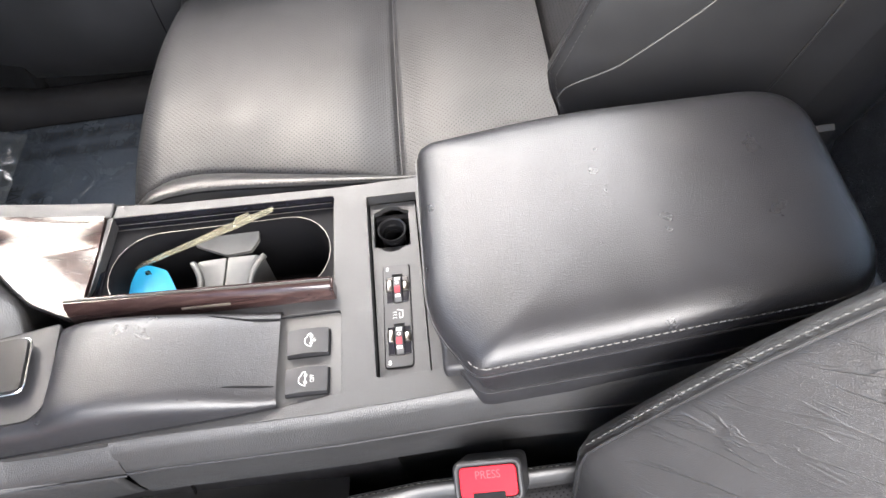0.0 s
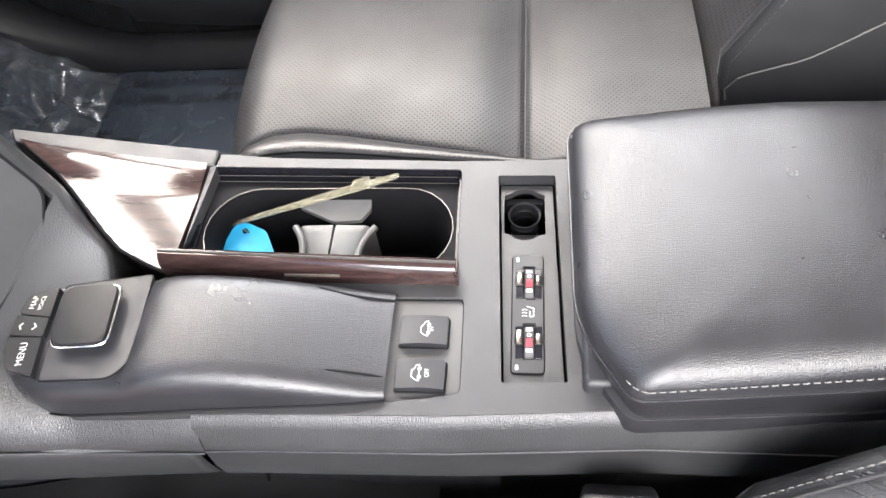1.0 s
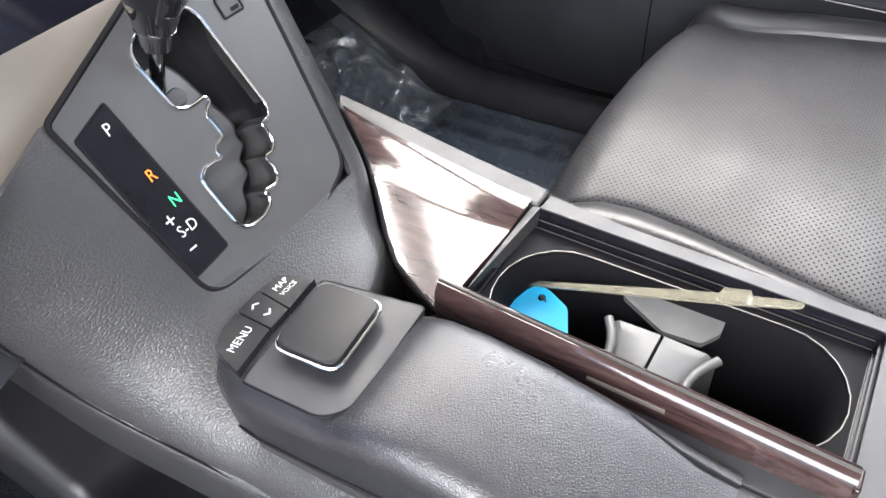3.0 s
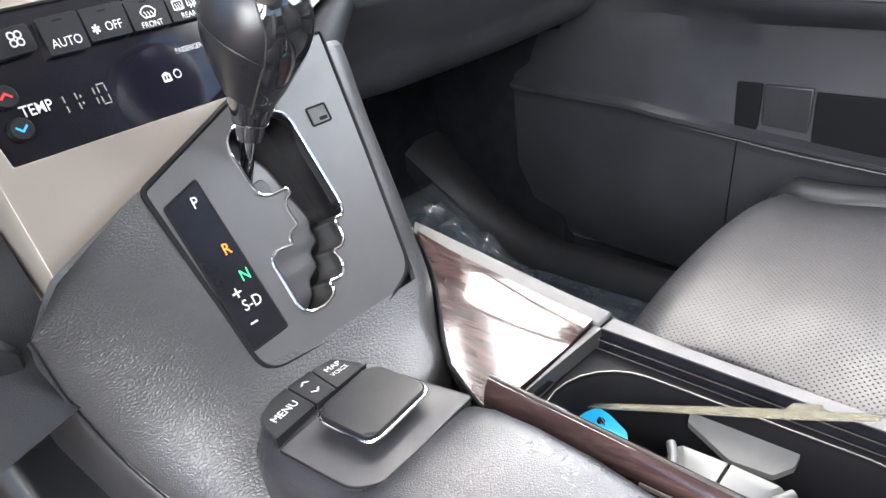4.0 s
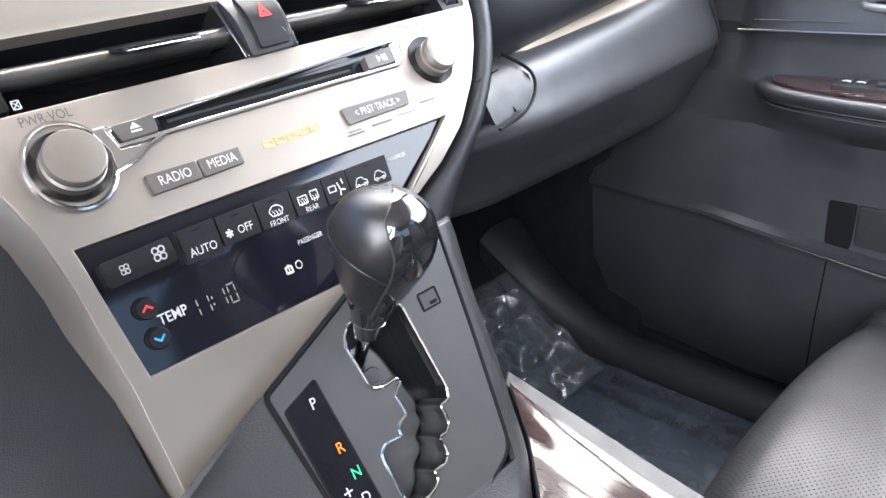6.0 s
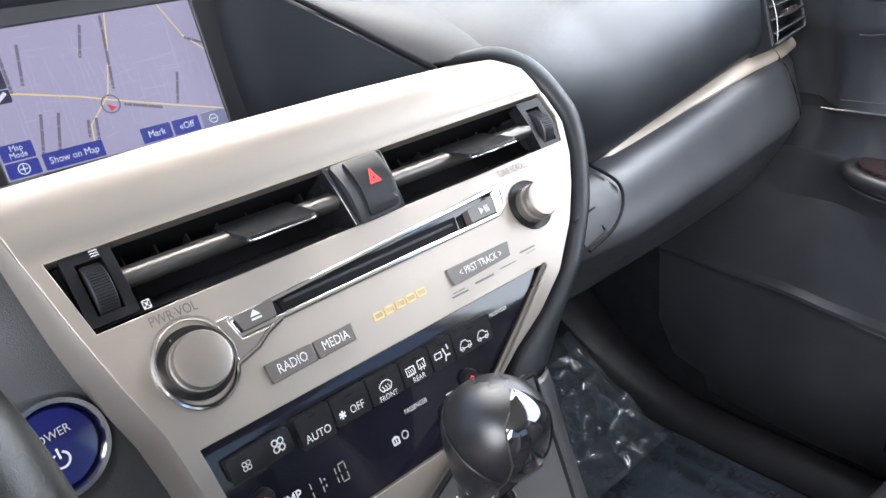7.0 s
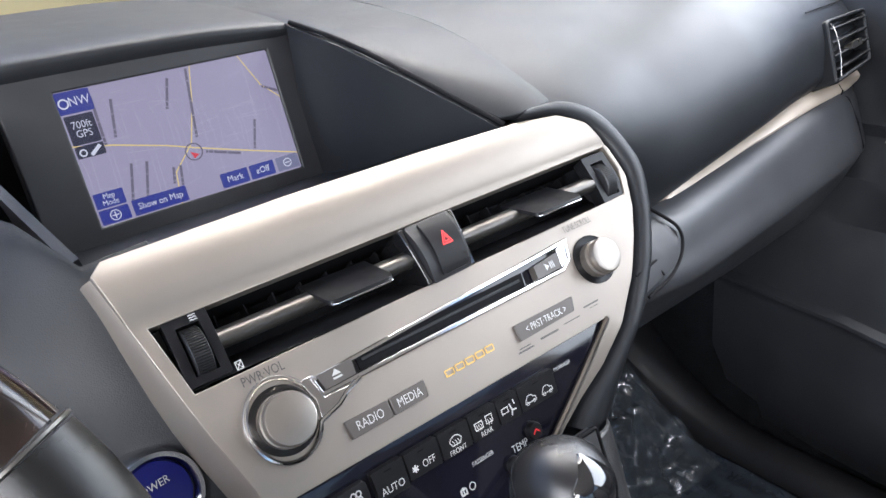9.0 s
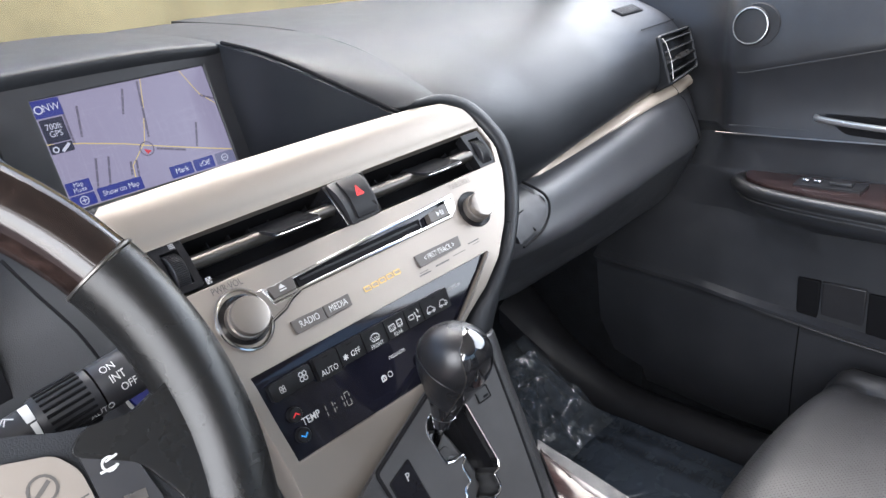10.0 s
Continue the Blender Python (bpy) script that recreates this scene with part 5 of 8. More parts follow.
def side(xs_top, lean, z_lo, sign):
    rows = []
    for x, y in xs_top:
        rows.append([(x + sign * o * lean, y, z) for o, z in ((0.0, DECK - 0.001), (0.004, DECK - 0.003), (0.0075, DECK - 0.010), (0.012, DECK - 0.028), (0.0135, DECK - 0.034), (0.0125, DECK - 0.037), (0.014, DECK - 0.060), (0.012, 0.56), (0.0, z_lo))])
    return rows


left_side = []
for x, y, zt in ((-0.113, -0.92, 0.682), (-0.113, -0.600, 0.682), (-0.1205, -0.470, 0.682), (-0.1235, -0.330, 0.682), (-0.1248, -0.298, 0.682)):
    left_side.append([(x - o, y, z) for o, z in ((0.0, zt), (0.004, zt - 0.002), (0.0075, zt - 0.009), (0.012, zt - 0.027), (0.0135, zt - 0.033), (0.0125, zt - 0.036), (0.014, zt - 0.060), (0.012, 0.60), (-0.010, 0.590), (-0.012, 0.45), (-0.012, FLOOR))])
part("side_panel", thick(grid(left_side), 0.006), M_SKIN, console, "black side panel with a moulded seam", 0, 50)
right_side = side([(0.100, -0.92), (0.0990, -0.585), (0.0978, -0.470), (0.1035, -0.315), (0.1125, -0.258), (0.1210, -0.140), (0.1235, -0.070)], 0.4, FLOOR, 1)
part("side_panel", thick(grid(right_side), 0.006), M_SKIN, console, "black side panel", 0, 50)
part("side_gap", tube([(-0.112, -0.579, 0.683), (-0.1185, -0.575, 0.677), (-0.124, -0.570, 0.655), (-0.126, -0.569, 0.648)], 0.0013), M_DARK, console)
part("seam_line", tube([(-0.1262, -0.90, 0.649), (-0.1265, -0.60, 0.649), (-0.134, -0.47, 0.649), (-0.137, -0.33, 0.649), (-0.139, -0.295, 0.650)], 0.0011), M_PLASTIC, console, "raised seam")

# front skin: rises from the deck to the foot of the centre stack
PROFILE = [(-0.440, 0.6834), (-0.300, 0.6838), (-0.222, 0.6840), (-0.198, 0.692), (-0.176, 0.706), (-0.160, 0.7235), (-0.1495, 0.742), (-0.138, 0.765), (-0.124, 0.792), (-0.110, 0.819), (-0.098, 0.843), (-0.085, 0.868)]
XR = [-0.098, -0.092, -0.050, -0.004, 0.012, 0.030, 0.034, 0.037, 0.040, 0.043, 0.047, 0.052]


# left edge of the rise: a seam that climbs from the deck's flank to the dashboard, and the lower edge of the flank under it
SEAM = [None, (-0.1390, -0.300, 0.6500), (-0.1440, -0.217, 0.6560), (-0.1495, -0.184, 0.6670), (-0.1560, -0.155, 0.6800), (-0.1630, -0.134, 0.6990), (-0.1690, -0.123, 0.7220), (-0.1750, -0.118, 0.7500), (-0.1795, -0.118, 0.7830), (-0.1610, -0.1215, 0.8060)]
UNDER = [None, (-0.1370, -0.300, 0.6000), (-0.1420, -0.217, 0.5980), (-0.1470, -0.184, 0.6030), (-0.1520, -0.155, 0.6120), (-0.1570, -0.125, 0.6200), (-0.1620, -0.095, 0.6300), (-0.1650, -0.060, 0.6450), (-0.1690, -0.010, 0.6600)]


def skin(k0, k1, left, right):
    """The rise between profile rows k0 and k1; left and right: whether the flanks are laid."""
    prof = [Vector((0, y, z)) for y, z in PROFILE]
    rows = []
    for k in range(k0, k1 + 1):
        p = prof[k]
        a, b = prof[max(k - 1, 0)], prof[min(k + 1, len(prof) - 1)]
        t = (b - a).normalized()
        n_in = Vector((0, t.z, -t.y))
        row = []
        steep = min(1.0, max(0.0, (p.z - 0.69) / 0.06))
        xr = XR[k]
        if left:
            e = Vector(SEAM[k])
            c = Vector((-0.0935 - 0.11 * max(0.0, p.z - 0.7225) - 0.012 * (1 - steep), p.y - 0.001 * steep, p.z))
            h = Vector((e.x + 0.003 + 0.010 * steep, c.y + 0.2 * (e.y - c.y), c.z + 0.12 * (e.z - c.z)))
            if k == k1:
                c = Vector((-0.1050, -0.1065, 0.8275))
                h = (c + e) / 2 + Vector((0, -0.002, 0.002))
            for j in range(9):
                w = j / 8
                row.append(e * (1 - w) ** 2 + h * 2 * w * (1 - w) + c * w * w)
            for a_ in (0.25, 0.5, 0.75, 1.0):
                row.append((c.x + (xr - c.x) * a_, p.y, p.z))
        else:
            row.append((xr - 0.02, p.y, p.z))
            row.append((xr, p.y, p.z))
        if right:
            for dx, drop in ((0.008, 0.002), (0.018, 0.008), (0.028, 0.020), (0.038, 0.040), (0.045, 0.075), (0.050, 0.14), (0.052, 0.30)):
                m = 0.55 + 0.45 * steep
                q = p + (n_in * steep + Vector((0, 0, -1)) * (1 - steep)) * drop
                row.append((xr + dx * m, min(q.y, 0.12), max(q.z, FLOOR)))
        rows.append(row)
    if left:
        cols = [smooth_curve(col[:-1], 4) + [Vector(col[-2]).lerp(Vector(col[-1]), w) for w in (0.25, 0.5, 0.75, 1.0)] for col in zip(*rows)]
        rows = list(zip(*cols))
    bm = grid(rows)
    if left:
        gone = [f for f in bm.faces if all(-0.095 < v.co.x < 0.036 and v.co.z > 0.7225 for v in f.verts)]
        bmesh.ops.delete(bm, geom=gone, context="FACES")
    return thick(bm, 0.004)


def flank():
    rows = []
    for e, u in zip(SEAM[1:9], UNDER[1:9]):
        e, u = Vector(e), Vector(u)
        rows.append([e + Vector((0.004, 0.004, 0.003)), e + Vector((-0.0008, 0, -0.0006)), e + Vector((-0.0022, 0.0006, -0.004)), e.lerp(u, 0.4) + Vector((-0.003, 0, 0)), e.lerp(u, 0.8) + Vector((-0.002, 0, 0)), u, u + Vector((0.004, 0.002, -0.004)), u + Vector((0.022, 0.004, -0.006))])
    return thick(grid(rows), 0.003)


part("flank", flank(), M_SKIN, console, "smooth black lower flank", 0, 60, 1)
part("flank_seam", tube(smooth_curve([Vector(p) + Vector((-0.0012, -0.0006, 0.0004)) for p in SEAM[1:9]], 6), 0.0010, 6), M_PLASTIC, console, "raised seam")
part("front_skin", skin(1, 9, True, True), M_SKIN, console, "black leather-grained front rise", 0, 70)
part("flank_skin", skin(8, 11, False, True), M_SKIN, console, "black leather-grained flank", 0, 70, 1)


# shift plate
def on_plate(x, s, d=0.0):
    """s: distance up the sloping plate from its lower edge."""
    t, n = Vector((0, 0.4472, 0.8944)), Vector((0, -0.8944, 0.4472))
    return Vector((x, -0.1590, 0.7180)) + t * s + n * d


def sz(z):
    return (z - 0.7180) / 0.8944


GATE = [(-0.0395, 0.1347), (-0.0113, 0.1363), (-0.0050, 0.1330), (-0.0020, 0.1276), (0.0040, 0.0702), (0.0015, 0.0634), (-0.0060, 0.0628), (-0.0050, 0.0574), (-0.0055, 0.0505), (-0.0098, 0.0466), (-0.0162, 0.0470), (-0.0142, 0.0409), (-0.0148, 0.0346), (-0.0192, 0.0307),
        (-0.0288, 0.0316), (-0.0278, 0.0271), (-0.0306, 0.0233), (-0.0380, 0.0207), (-0.0481, 0.0215), (-0.0528, 0.0250), (-0.0545, 0.0300), (-0.0562, 0.0550), (-0.0552, 0.0596), (-0.0508, 0.0624), (-0.0391, 0.0610), (-0.0391, 0.0656), (-0.0359, 0.0690),
        (-0.0302, 0.0702), (-0.0319, 0.0821), (-0.0303, 0.0858), (-0.0250, 0.0885), (-0.0262, 0.0921), (-0.0364, 0.0918), (-0.0433, 0.0940), (-0.0452, 0.0980), (-0.0487, 0.1226), (-0.0468, 0.1290), (-0.0430, 0.1331)]
GATE = round_poly(GATE, 0.0020, 3)
PLATE = round_poly([(-0.1035, sz(0.8255)), (-0.0900, sz(0.7225)), (-0.0030, sz(0.7165)), (0.0305, sz(0.7290)), (0.0340, sz(0.755)), (0.0400, sz(0.800)), (0.0480, sz(0.872)), (0.020, sz(0.872)), (-0.037, sz(0.8505))], [0.004, 0.014, 0.04, 0.012, 0.01, 0.01, 0.002, 0.002, 0.002], 6)
shift_plate = part("shift_plate", sheet(PLATE, [GATE[::-1]], on_plate, 0.0030, -0.006), M_PLATE, console, "dark grey shift gate plate", 0.0014)
part("plate_gap", tube([on_plate(x, s, 0.0020) for x, s in PLATE], 0.0019, 6, True), M_DARK, console)
part("gate_trim", tube([on_plate(x, s, 0.0034) for x, s in GATE], 0.00105, 8, True), M_CHROME, shift_plate, "thin chrome gate outline")


def gate_wall(keep):
    """The upright walls of the gate along the stretches that keep() picks."""
    bm = bmesh.new()
    n = len(GATE)
    for k in range(n):
        (x0, s0), (x1, s1) = GATE[k], GATE[(k + 1) % n]
        if keep((x0 + x1) / 2, (s0 + s1) / 2):
            bm.faces.new([bm.verts.new(on_plate(x, s, d)) for x, s, d in ((x0, s0, 0.0026), (x1, s1, 0.0026), (x1, s1, -0.030), (x0, s0, -0.030))])
    bmesh.ops.remove_doubles(bm, verts=bm.verts, dist=1e-6)
    return bm


part("gate_wall", gate_wall(lambda x, s: s >= 0.064 and x > -0.046), M_PIANO, shift_plate, "gloss black gate wall", 0, 50)
part("gate_wall", gate_wall(lambda x, s: s < 0.064), M_PLATE, shift_plate, "grey stepped gate wall", 0, 50)
part("gate_wall", gate_wall(lambda x, s: s >= 0.064 and x <= -0.046), M_PIANO, shift_plate, "gloss black gate wall", 0, 50)
part("gate_floor", sheet(GATE, [], on_plate, -0.0262, -0.0290), M_SATINBLACK, shift_plate, "black gate floor")


def shutter():
    """A thin plate that slides under the gate, rounded over along its free edge."""
    edge = even([(-0.0340, 0.1180), (-0.0255, 0.1150), (-0.0200, 0.1050), (-0.0160, 0.0900), (-0.0100, 0.0700), (-0.0130, 0.0630), (-0.0120, 0.0560), (-0.0200, 0.0500), (-0.0200, 0.0420), (-0.0290, 0.0360), (-0.0330, 0.0270), (-0.0420, 0.0200)], 40)
    back = even([(-0.0520, 0.1160), (-0.0480, 0.0960), (-0.0420, 0.0880), (-0.0400, 0.0700), (-0.0500, 0.0640), (-0.0600, 0.0580), (-0.0600, 0.0300), (-0.0540, 0.0180)], 40)
    rows = []
    for (x0, s0), (x1, s1) in zip(edge, back):
        w = Vector((x1 - x0, s1 - s0))
        e = w.normalized() * 0.004
        rows.append([on_plate(x0 + e.x * q, s0 + e.y * q, d) for q, d in ((0.0, -0.026), (0.0, -0.016), (0.25, -0.0135), (0.6, -0.0122), (1.0, -0.0118))] + [on_plate(x1, s1, -0.0112)])
    return grid(rows)


part("gate_shutter", shutter(), M_PLATE, shift_plate, "grey sliding shutter", 0, 60)
_tab = round_poly([(-0.0420, 0.1010), (-0.0425, 0.0935), (-0.0290, 0.0935), (-0.0270, 0.0985), (-0.0310, 0.1030)], 0.003)
tab_ = part("release_tab", sheet(_tab, [], on_plate, -0.0095, -0.018), M_PLATE, shift_plate, "", 0.0012)
part("tab_gap", tube([on_plate(x, s, -0.0104) for x, s in _tab], 0.0005, 5, True), M_DARK, tab_)
_strip = round_poly([(-0.0973, 0.1081), (-0.0910, 0.0201), (-0.0661, 0.0223), (-0.0747, 0.1159)], 0.0015)
sstrip = part("indicator_strip", sheet(_strip, [], on_plate, 0.0038, -0.004), M_TRAY, shift_plate, "gloss black gear indicator strip", 0.0006)
part("strip_gap", tube([on_plate(x, s, 0.0033) for x, s in _strip], 0.0008, 6, True), M_DARK, sstrip)
for ch, x, z, mat, h in (("P", -0.0812, 0.8115, M_WHITE, 0.0092), ("R", -0.0775, 0.7855, M_ORANGE, 0.0092), ("N", -0.0748, 0.7705, M_GREEN, 0.0092), ("S-D", -0.0785, 0.7570, M_WHITE, 0.0090)):
    part("gear_letter", words(ch, h, lambda u, v: on_plate(x + u, sz(z) + v, 0.0044), "CENTER", 0.88), mat, sstrip, {"R": "orange letter R", "N": "green letter N"}.get(ch, "white gear letter"))
part("gear_letter", strokes([([(-0.0865, sz(0.7645)), (-0.0815, sz(0.7645))], 0.0010), ([(-0.0840, sz(0.7645) - 0.0025), (-0.0840, sz(0.7645) + 0.0025)], 0.0010)], on_plate, 0.0044), M_WHITE, sstrip)
part("gear_letter", strokes([([(-0.0850, sz(0.7480)), (-0.0808, sz(0.7480))], 0.0010)], on_plate, 0.0044), M_WHITE, sstrip)
ab = part("shift_lock_cover", sheet(rect(0.0113, 0.1190, 0.0257, 0.1299, 0.001), [], on_plate, 0.0034, -0.002), M_DECK, shift_plate, "small square cover", 0.0006)
part("cover_gap", tube([on_plate(x, s, 0.0034) for x, s in rect(0.0113, 0.1190, 0.0257, 0.1299, 0.001)], 0.0007, 5, True), M_DARK, ab)
part("slot", bars([(0.0175, 0.1206, 0.0235, 0.1228)], on_plate, 0.0037), M_DARK, ab)

# gear shifter
shifter = thing("gear_shifter", on_plate(-0.033, sz(0.815), -0.02), "black leather and gloss gear shift lever on a chrome rod", "gear shifter")
KB, KT = Vector((-0.0365, -0.113, 0.838)), Vector((-0.0195, -0.129, 0.926))
KU = (KT - KB).normalized()
KF = axis_frame(KU, (0, -1, 0))
part("rod", tube([on_plate(-0.0395, 0.0960, -0.024), KB + KU * 0.002], 0.0040, 16), M_CHROME, shifter, "chrome rod")
part("collar", lathe([(0.0045, -0.001), (0.0074, 0.0), (0.0080, 0.004), (0.0086, 0.012), (0.0, 0.013)], KB - KU * 0.004, KU, 32), M_PIANO, shifter, "gloss black collar")


KNOB = [(0.010, 0.0105), (0.018, 0.0132), (0.028, 0.0188), (0.038, 0.0236), (0.048, 0.0280), (0.057, 0.0302), (0.065, 0.0300), (0.073, 0.0276), (0.080, 0.0228), (0.0845, 0.0160), (0.0868, 0.0085), (0.0874, 0.001)]


def knob_point(a, h, grow=0.0):
    """A point of the knob's skin at the turn a (degrees) and the height h along its axis."""
    hs = [q[0] for q in KNOB]
    r = float(np.interp(h, hs, [q[1] for q in KNOB])) + grow
    ca, sa = math.cos(radians(a)), math.sin(radians(a))
    sq = 0.935 * (abs(ca) ** 2.15 + abs(sa) ** 2.15) ** (-1 / 2.15)
    return KB + KF @ Vector((r * ca * sq, r * sa * sq * 1.04 + 0.004 * (h / 0.09) ** 2, h + grow * max(0.0, (h - 0.06) / 0.027)))


_hh = [p.x for p in smooth_curve([(q[0], q[1], 0) for q in KNOB], 4)]
_rr = [p.y for p in smooth_curve([(q[0], q[1], 0) for q in KNOB], 4)]
KNOB = list(zip(_hh, _rr))
_kb = grid([[knob_point(4.5 * k, h) for k in range(80)] for h in _hh], True)
bmesh.ops.holes_fill(_kb, edges=[e for e in _kb.edges if e.is_boundary])
kn = part("knob", _kb, M_KNOB, shifter, "smooth black leather knob", 0, 60)


def insert_span(h):
    """Left and right edge of the gloss insert at the height h."""
    return [float(np.interp(h, (0.010, 0.022, 0.045, 0.060, 0.072, 0.080, 0.0845), row)) for row in ((52, 58, 64, 62, 52, 44, 50), (136, 134, 126, 124, 128, 136, 130))]


_ins = []
for h in [h for h in _hh if h > 0.011]:
    a0, a1 = insert_span(h)
    _ins.append([knob_point(a0 + (a1 - a0) * j / 14, h, 0.0014 * min(1.0, 0.35 + 2.5 * min(j, 14 - j) / 14)) for j in range(15)])
part("gloss_insert", grid(_ins), M_PIANO, kn, "gloss black insert", 0, 70)
part("insert_seam", tube([knob_point(insert_span(0.014 + 0.07 * k / 30)[0], 0.014 + 0.07 * k / 30, 0.0002) for k in range(31)], 0.0006, 6), M_LOUVRE, kn, "fine bright edge of the insert")
part("gloss_foot", lathe([(0.0090, 0.0062), (0.0100, 0.0068), (0.0118, 0.014), (0.0147, 0.0235), (0.0138, 0.0245)], KB, KU, 48), M_PIANO, kn, "gloss black foot")
part("foot_ring", lathe([(0.0085, 0.0050), (0.0098, 0.0054), (0.0102, 0.0064), (0.0085, 0.0070)], KB, KU, 36), M_CHROME, kn, "thin chrome ring")
part("knob_seam", tube([knob_point(-170 + 232 * k / 40, 0.080 - 0.036 * (k / 40) ** 1.3, 0.0003) for k in range(41)], 0.0007, 6), M_BUTTON, kn, "raised leather seam")

# wood plate at the front of the cup holder
WOOD_R = [(0.1130, -0.0830, 0.7000), (0.1060, -0.120, 0.6960), (0.1010, -0.170, 0.6910), (0.0965, -0.220, 0.6870), (0.0950, -0.2530, 0.6855)]
WOOD_L = [(0.1110, -0.0850, 0.7000), (0.0780, -0.130, 0.6955), (0.0380, -0.172, 0.6925), (0.0020, -0.210, 0.6905), (-0.0165, -0.2515, 0.6900)]


def edge_at(table, a):
    """A point of a smooth edge line, a from 0 to 1."""
    p = smooth_curve(table, 10)
    k = min(len(p) - 2, int(a * (len(p) - 1)))
    return p[k].lerp(p[k + 1], a * (len(p) - 1) - k)


def on_wood(a, b, d=0.0):
    """a: 0 at the front tip to 1 at the back edge; b: 0 on the console's outer side, 1 on the inner."""
    p = edge_at(WOOD_R, a).lerp(edge_at(WOOD_L, a), b)
    return Vector((p.x, p.y, 0.6900 - 0.0404 * (p.x + 0.0165) + 0.0899 * (p.y + 0.2515) + d))


wood_rows = []
for k in range(49):
    a = k / 48
    row = []
    for j in range(41):
        b = j / 40
        # a raised border along the outer side, a shallow dish inside it
        off = b * 0.112 * a
        dish = -0.0050 * ease((off - 0.004) / 0.030)
        row.append(on_wood(a, b, 0.0026 + dish))
    wood_rows.append(row)
part("wood_plate", thick(grid(wood_rows), 0.005), M_WOOD, console, "dished dark polished wood plate", 0, 60)
part("plate_gap", tube([on_wood(a, 1.0, 0.0005) + Vector((-0.0012, 0, 0)) for a in (0.02, 0.12, 0.25, 0.37, 0.5, 0.62, 0.75, 0.9, 1.0)], 0.0014), M_DARK, console)

# cup holder
cups = thing("cup_holder", (0.04, -0.36, 0.58), "deep black twin cup holder with wood-trimmed edge", "cup holder")


def tray():
    """Upright walls of the recess with ledges, down to the cup rims."""
    bm = bmesh.new()
    c = Vector((0.038, -0.361))
    loops = []
    for inset, z in ((0.0, DECK - 0.001), (0.0010, DECK - 0.006), (0.0020, DECK - 0.006), (0.0024, DECK - 0.0115), (0.0032, DECK - 0.0115), (0.0034, DECK - 0.0135), (0.006, DECK - 0.0138)):
        loop = []
        for x, y in CUP:
            d = Vector((x, y)) - c
            loop.append(bm.verts.new((x - inset * (1 if d.x > 0 else -1), y - inset * (1 if d.y > 0 else -1), z)))
        loops.append(loop)
    for a, b in zip(loops, loops[1:]):
        for k in range(len(a)):
            bm.faces.new((a[k], a[(k + 1) % len(a)], b[(k + 1) % len(b)], b[k]))
    return bm


part("tray_wall", tray(), M_TRAY, cups, "black stepped tray wall", 0, 20)
WELL = []
for a in range(-90, 91, 15):
    WELL.append((0.0385 + 0.0425 * math.sin(radians(a)), -0.300 + 0.0405 * math.cos(radians(a))))
WELL2 = [(x, -0.722 - y) for x, y in WELL][::-1]
WELLS = WELL + WELL2
part("tray_floor", sheet(round_poly([(-0.010, -0.2565), (-0.013, -0.4660), (0.0865, -0.4645), (0.0925, -0.2565)], 0.003), [WELLS[::-1]], on_deck, -0.0135, -0.018), M_DARK, cups, "black rim", 0.001)
part("rim_line", tube([on_deck(x, y, -0.0131) for x, y in WELLS], 0.0005, 6, True), M_LOUVRE, cups, "fine bright rim line")
for dz, ins in ((-0.006, 0.0024), (-0.0115, 0.0042)):
    part("ledge_line", tube([on_deck(0.0885 - ins + 0.0045 * (y + 0.4620) / 0.2040, y, dz) for y in (-0.2585, -0.30, -0.36, -0.42, -0.4640)], 0.00035, 5), M_LOUVRE, cups, "fine bright ledge line")


def well_wall():
    bm = bmesh.new()
    loops = [[bm.verts.new(on_deck(0.0385 + (x - 0.0385) * s, -0.361 + (y + 0.361) * s, d)) for x, y in WELLS] for s, d in ((1.0, -0.0165), (0.97, -0.024), (0.93, -0.095), (0.90, -0.100))]
    for a, b in zip(loops, loops[1:]):
        for k in range(len(a)):
            bm.faces.new((a[k], a[(k + 1) % len(a)], b[(k + 1) % len(b)], b[k]))
    bm.faces.new(loops[-1][::-1])
    return bm


part("well", well_wall(), M_DARK, cups, "black cup wells", 0, 40)


def divider(sign):
    """Half of the grey divider: a block with a scooped side that faces its cup."""
    rows = []
    for k in range(9):
        x = -0.004 + 0.060 * k / 8
        sc = 0.011 * (1 - ((k - 4) / 4) ** 2)
        y0, y1 = -0.361 + sign * 0.001, -0.361 + sign * (0.033 - sc)
        zt = DECK - 0.030
        rows.append([(x, y0, zt - 0.055), (x, y0, zt), (x, y1 - sign * 0.006, zt - 0.001), (x, y1, zt - 0.006), (x, y1, zt - 0.060)])
    return thick(grid(rows), 0.002)


M_GREYRUB = material("grey_rubber", (0.085, 0.085, 0.084), 0.5)
vary(M_GREYRUB, (0.085, 0.085, 0.084), 0.15, 40, 0.5, 0.06)
for s in (1, -1):
    dv = part("divider", divider(s), M_GREYRUB, cups, "grey rubber cup divider", 0, 40)
    part("divider_lip", tube([(-0.004 + 0.060 * k / 8, -0.361 + s * (0.034 - 0.011 * (1 - ((k - 4) / 4) ** 2)), DECK - 0.033) for k in range(9)], 0.0030, 10, False, 1.0), M_GREYRUB, dv, "rounded grey lip")
part("flap", sheet(round_poly([(0.0905, -0.3260), (0.0865, -0.3900), (0.0720, -0.3900), (0.0630, -0.3820), (0.0615, -0.3590), (0.0735, -0.3290)], 0.0015), [], lambda x, y, d: Vector((x, y, DECK - 0.0330 + 0.38 * (x - 0.0615) + d)), 0.0, -0.004), M_GREYRUB, cups, "grey rubber flap", 0.0008)


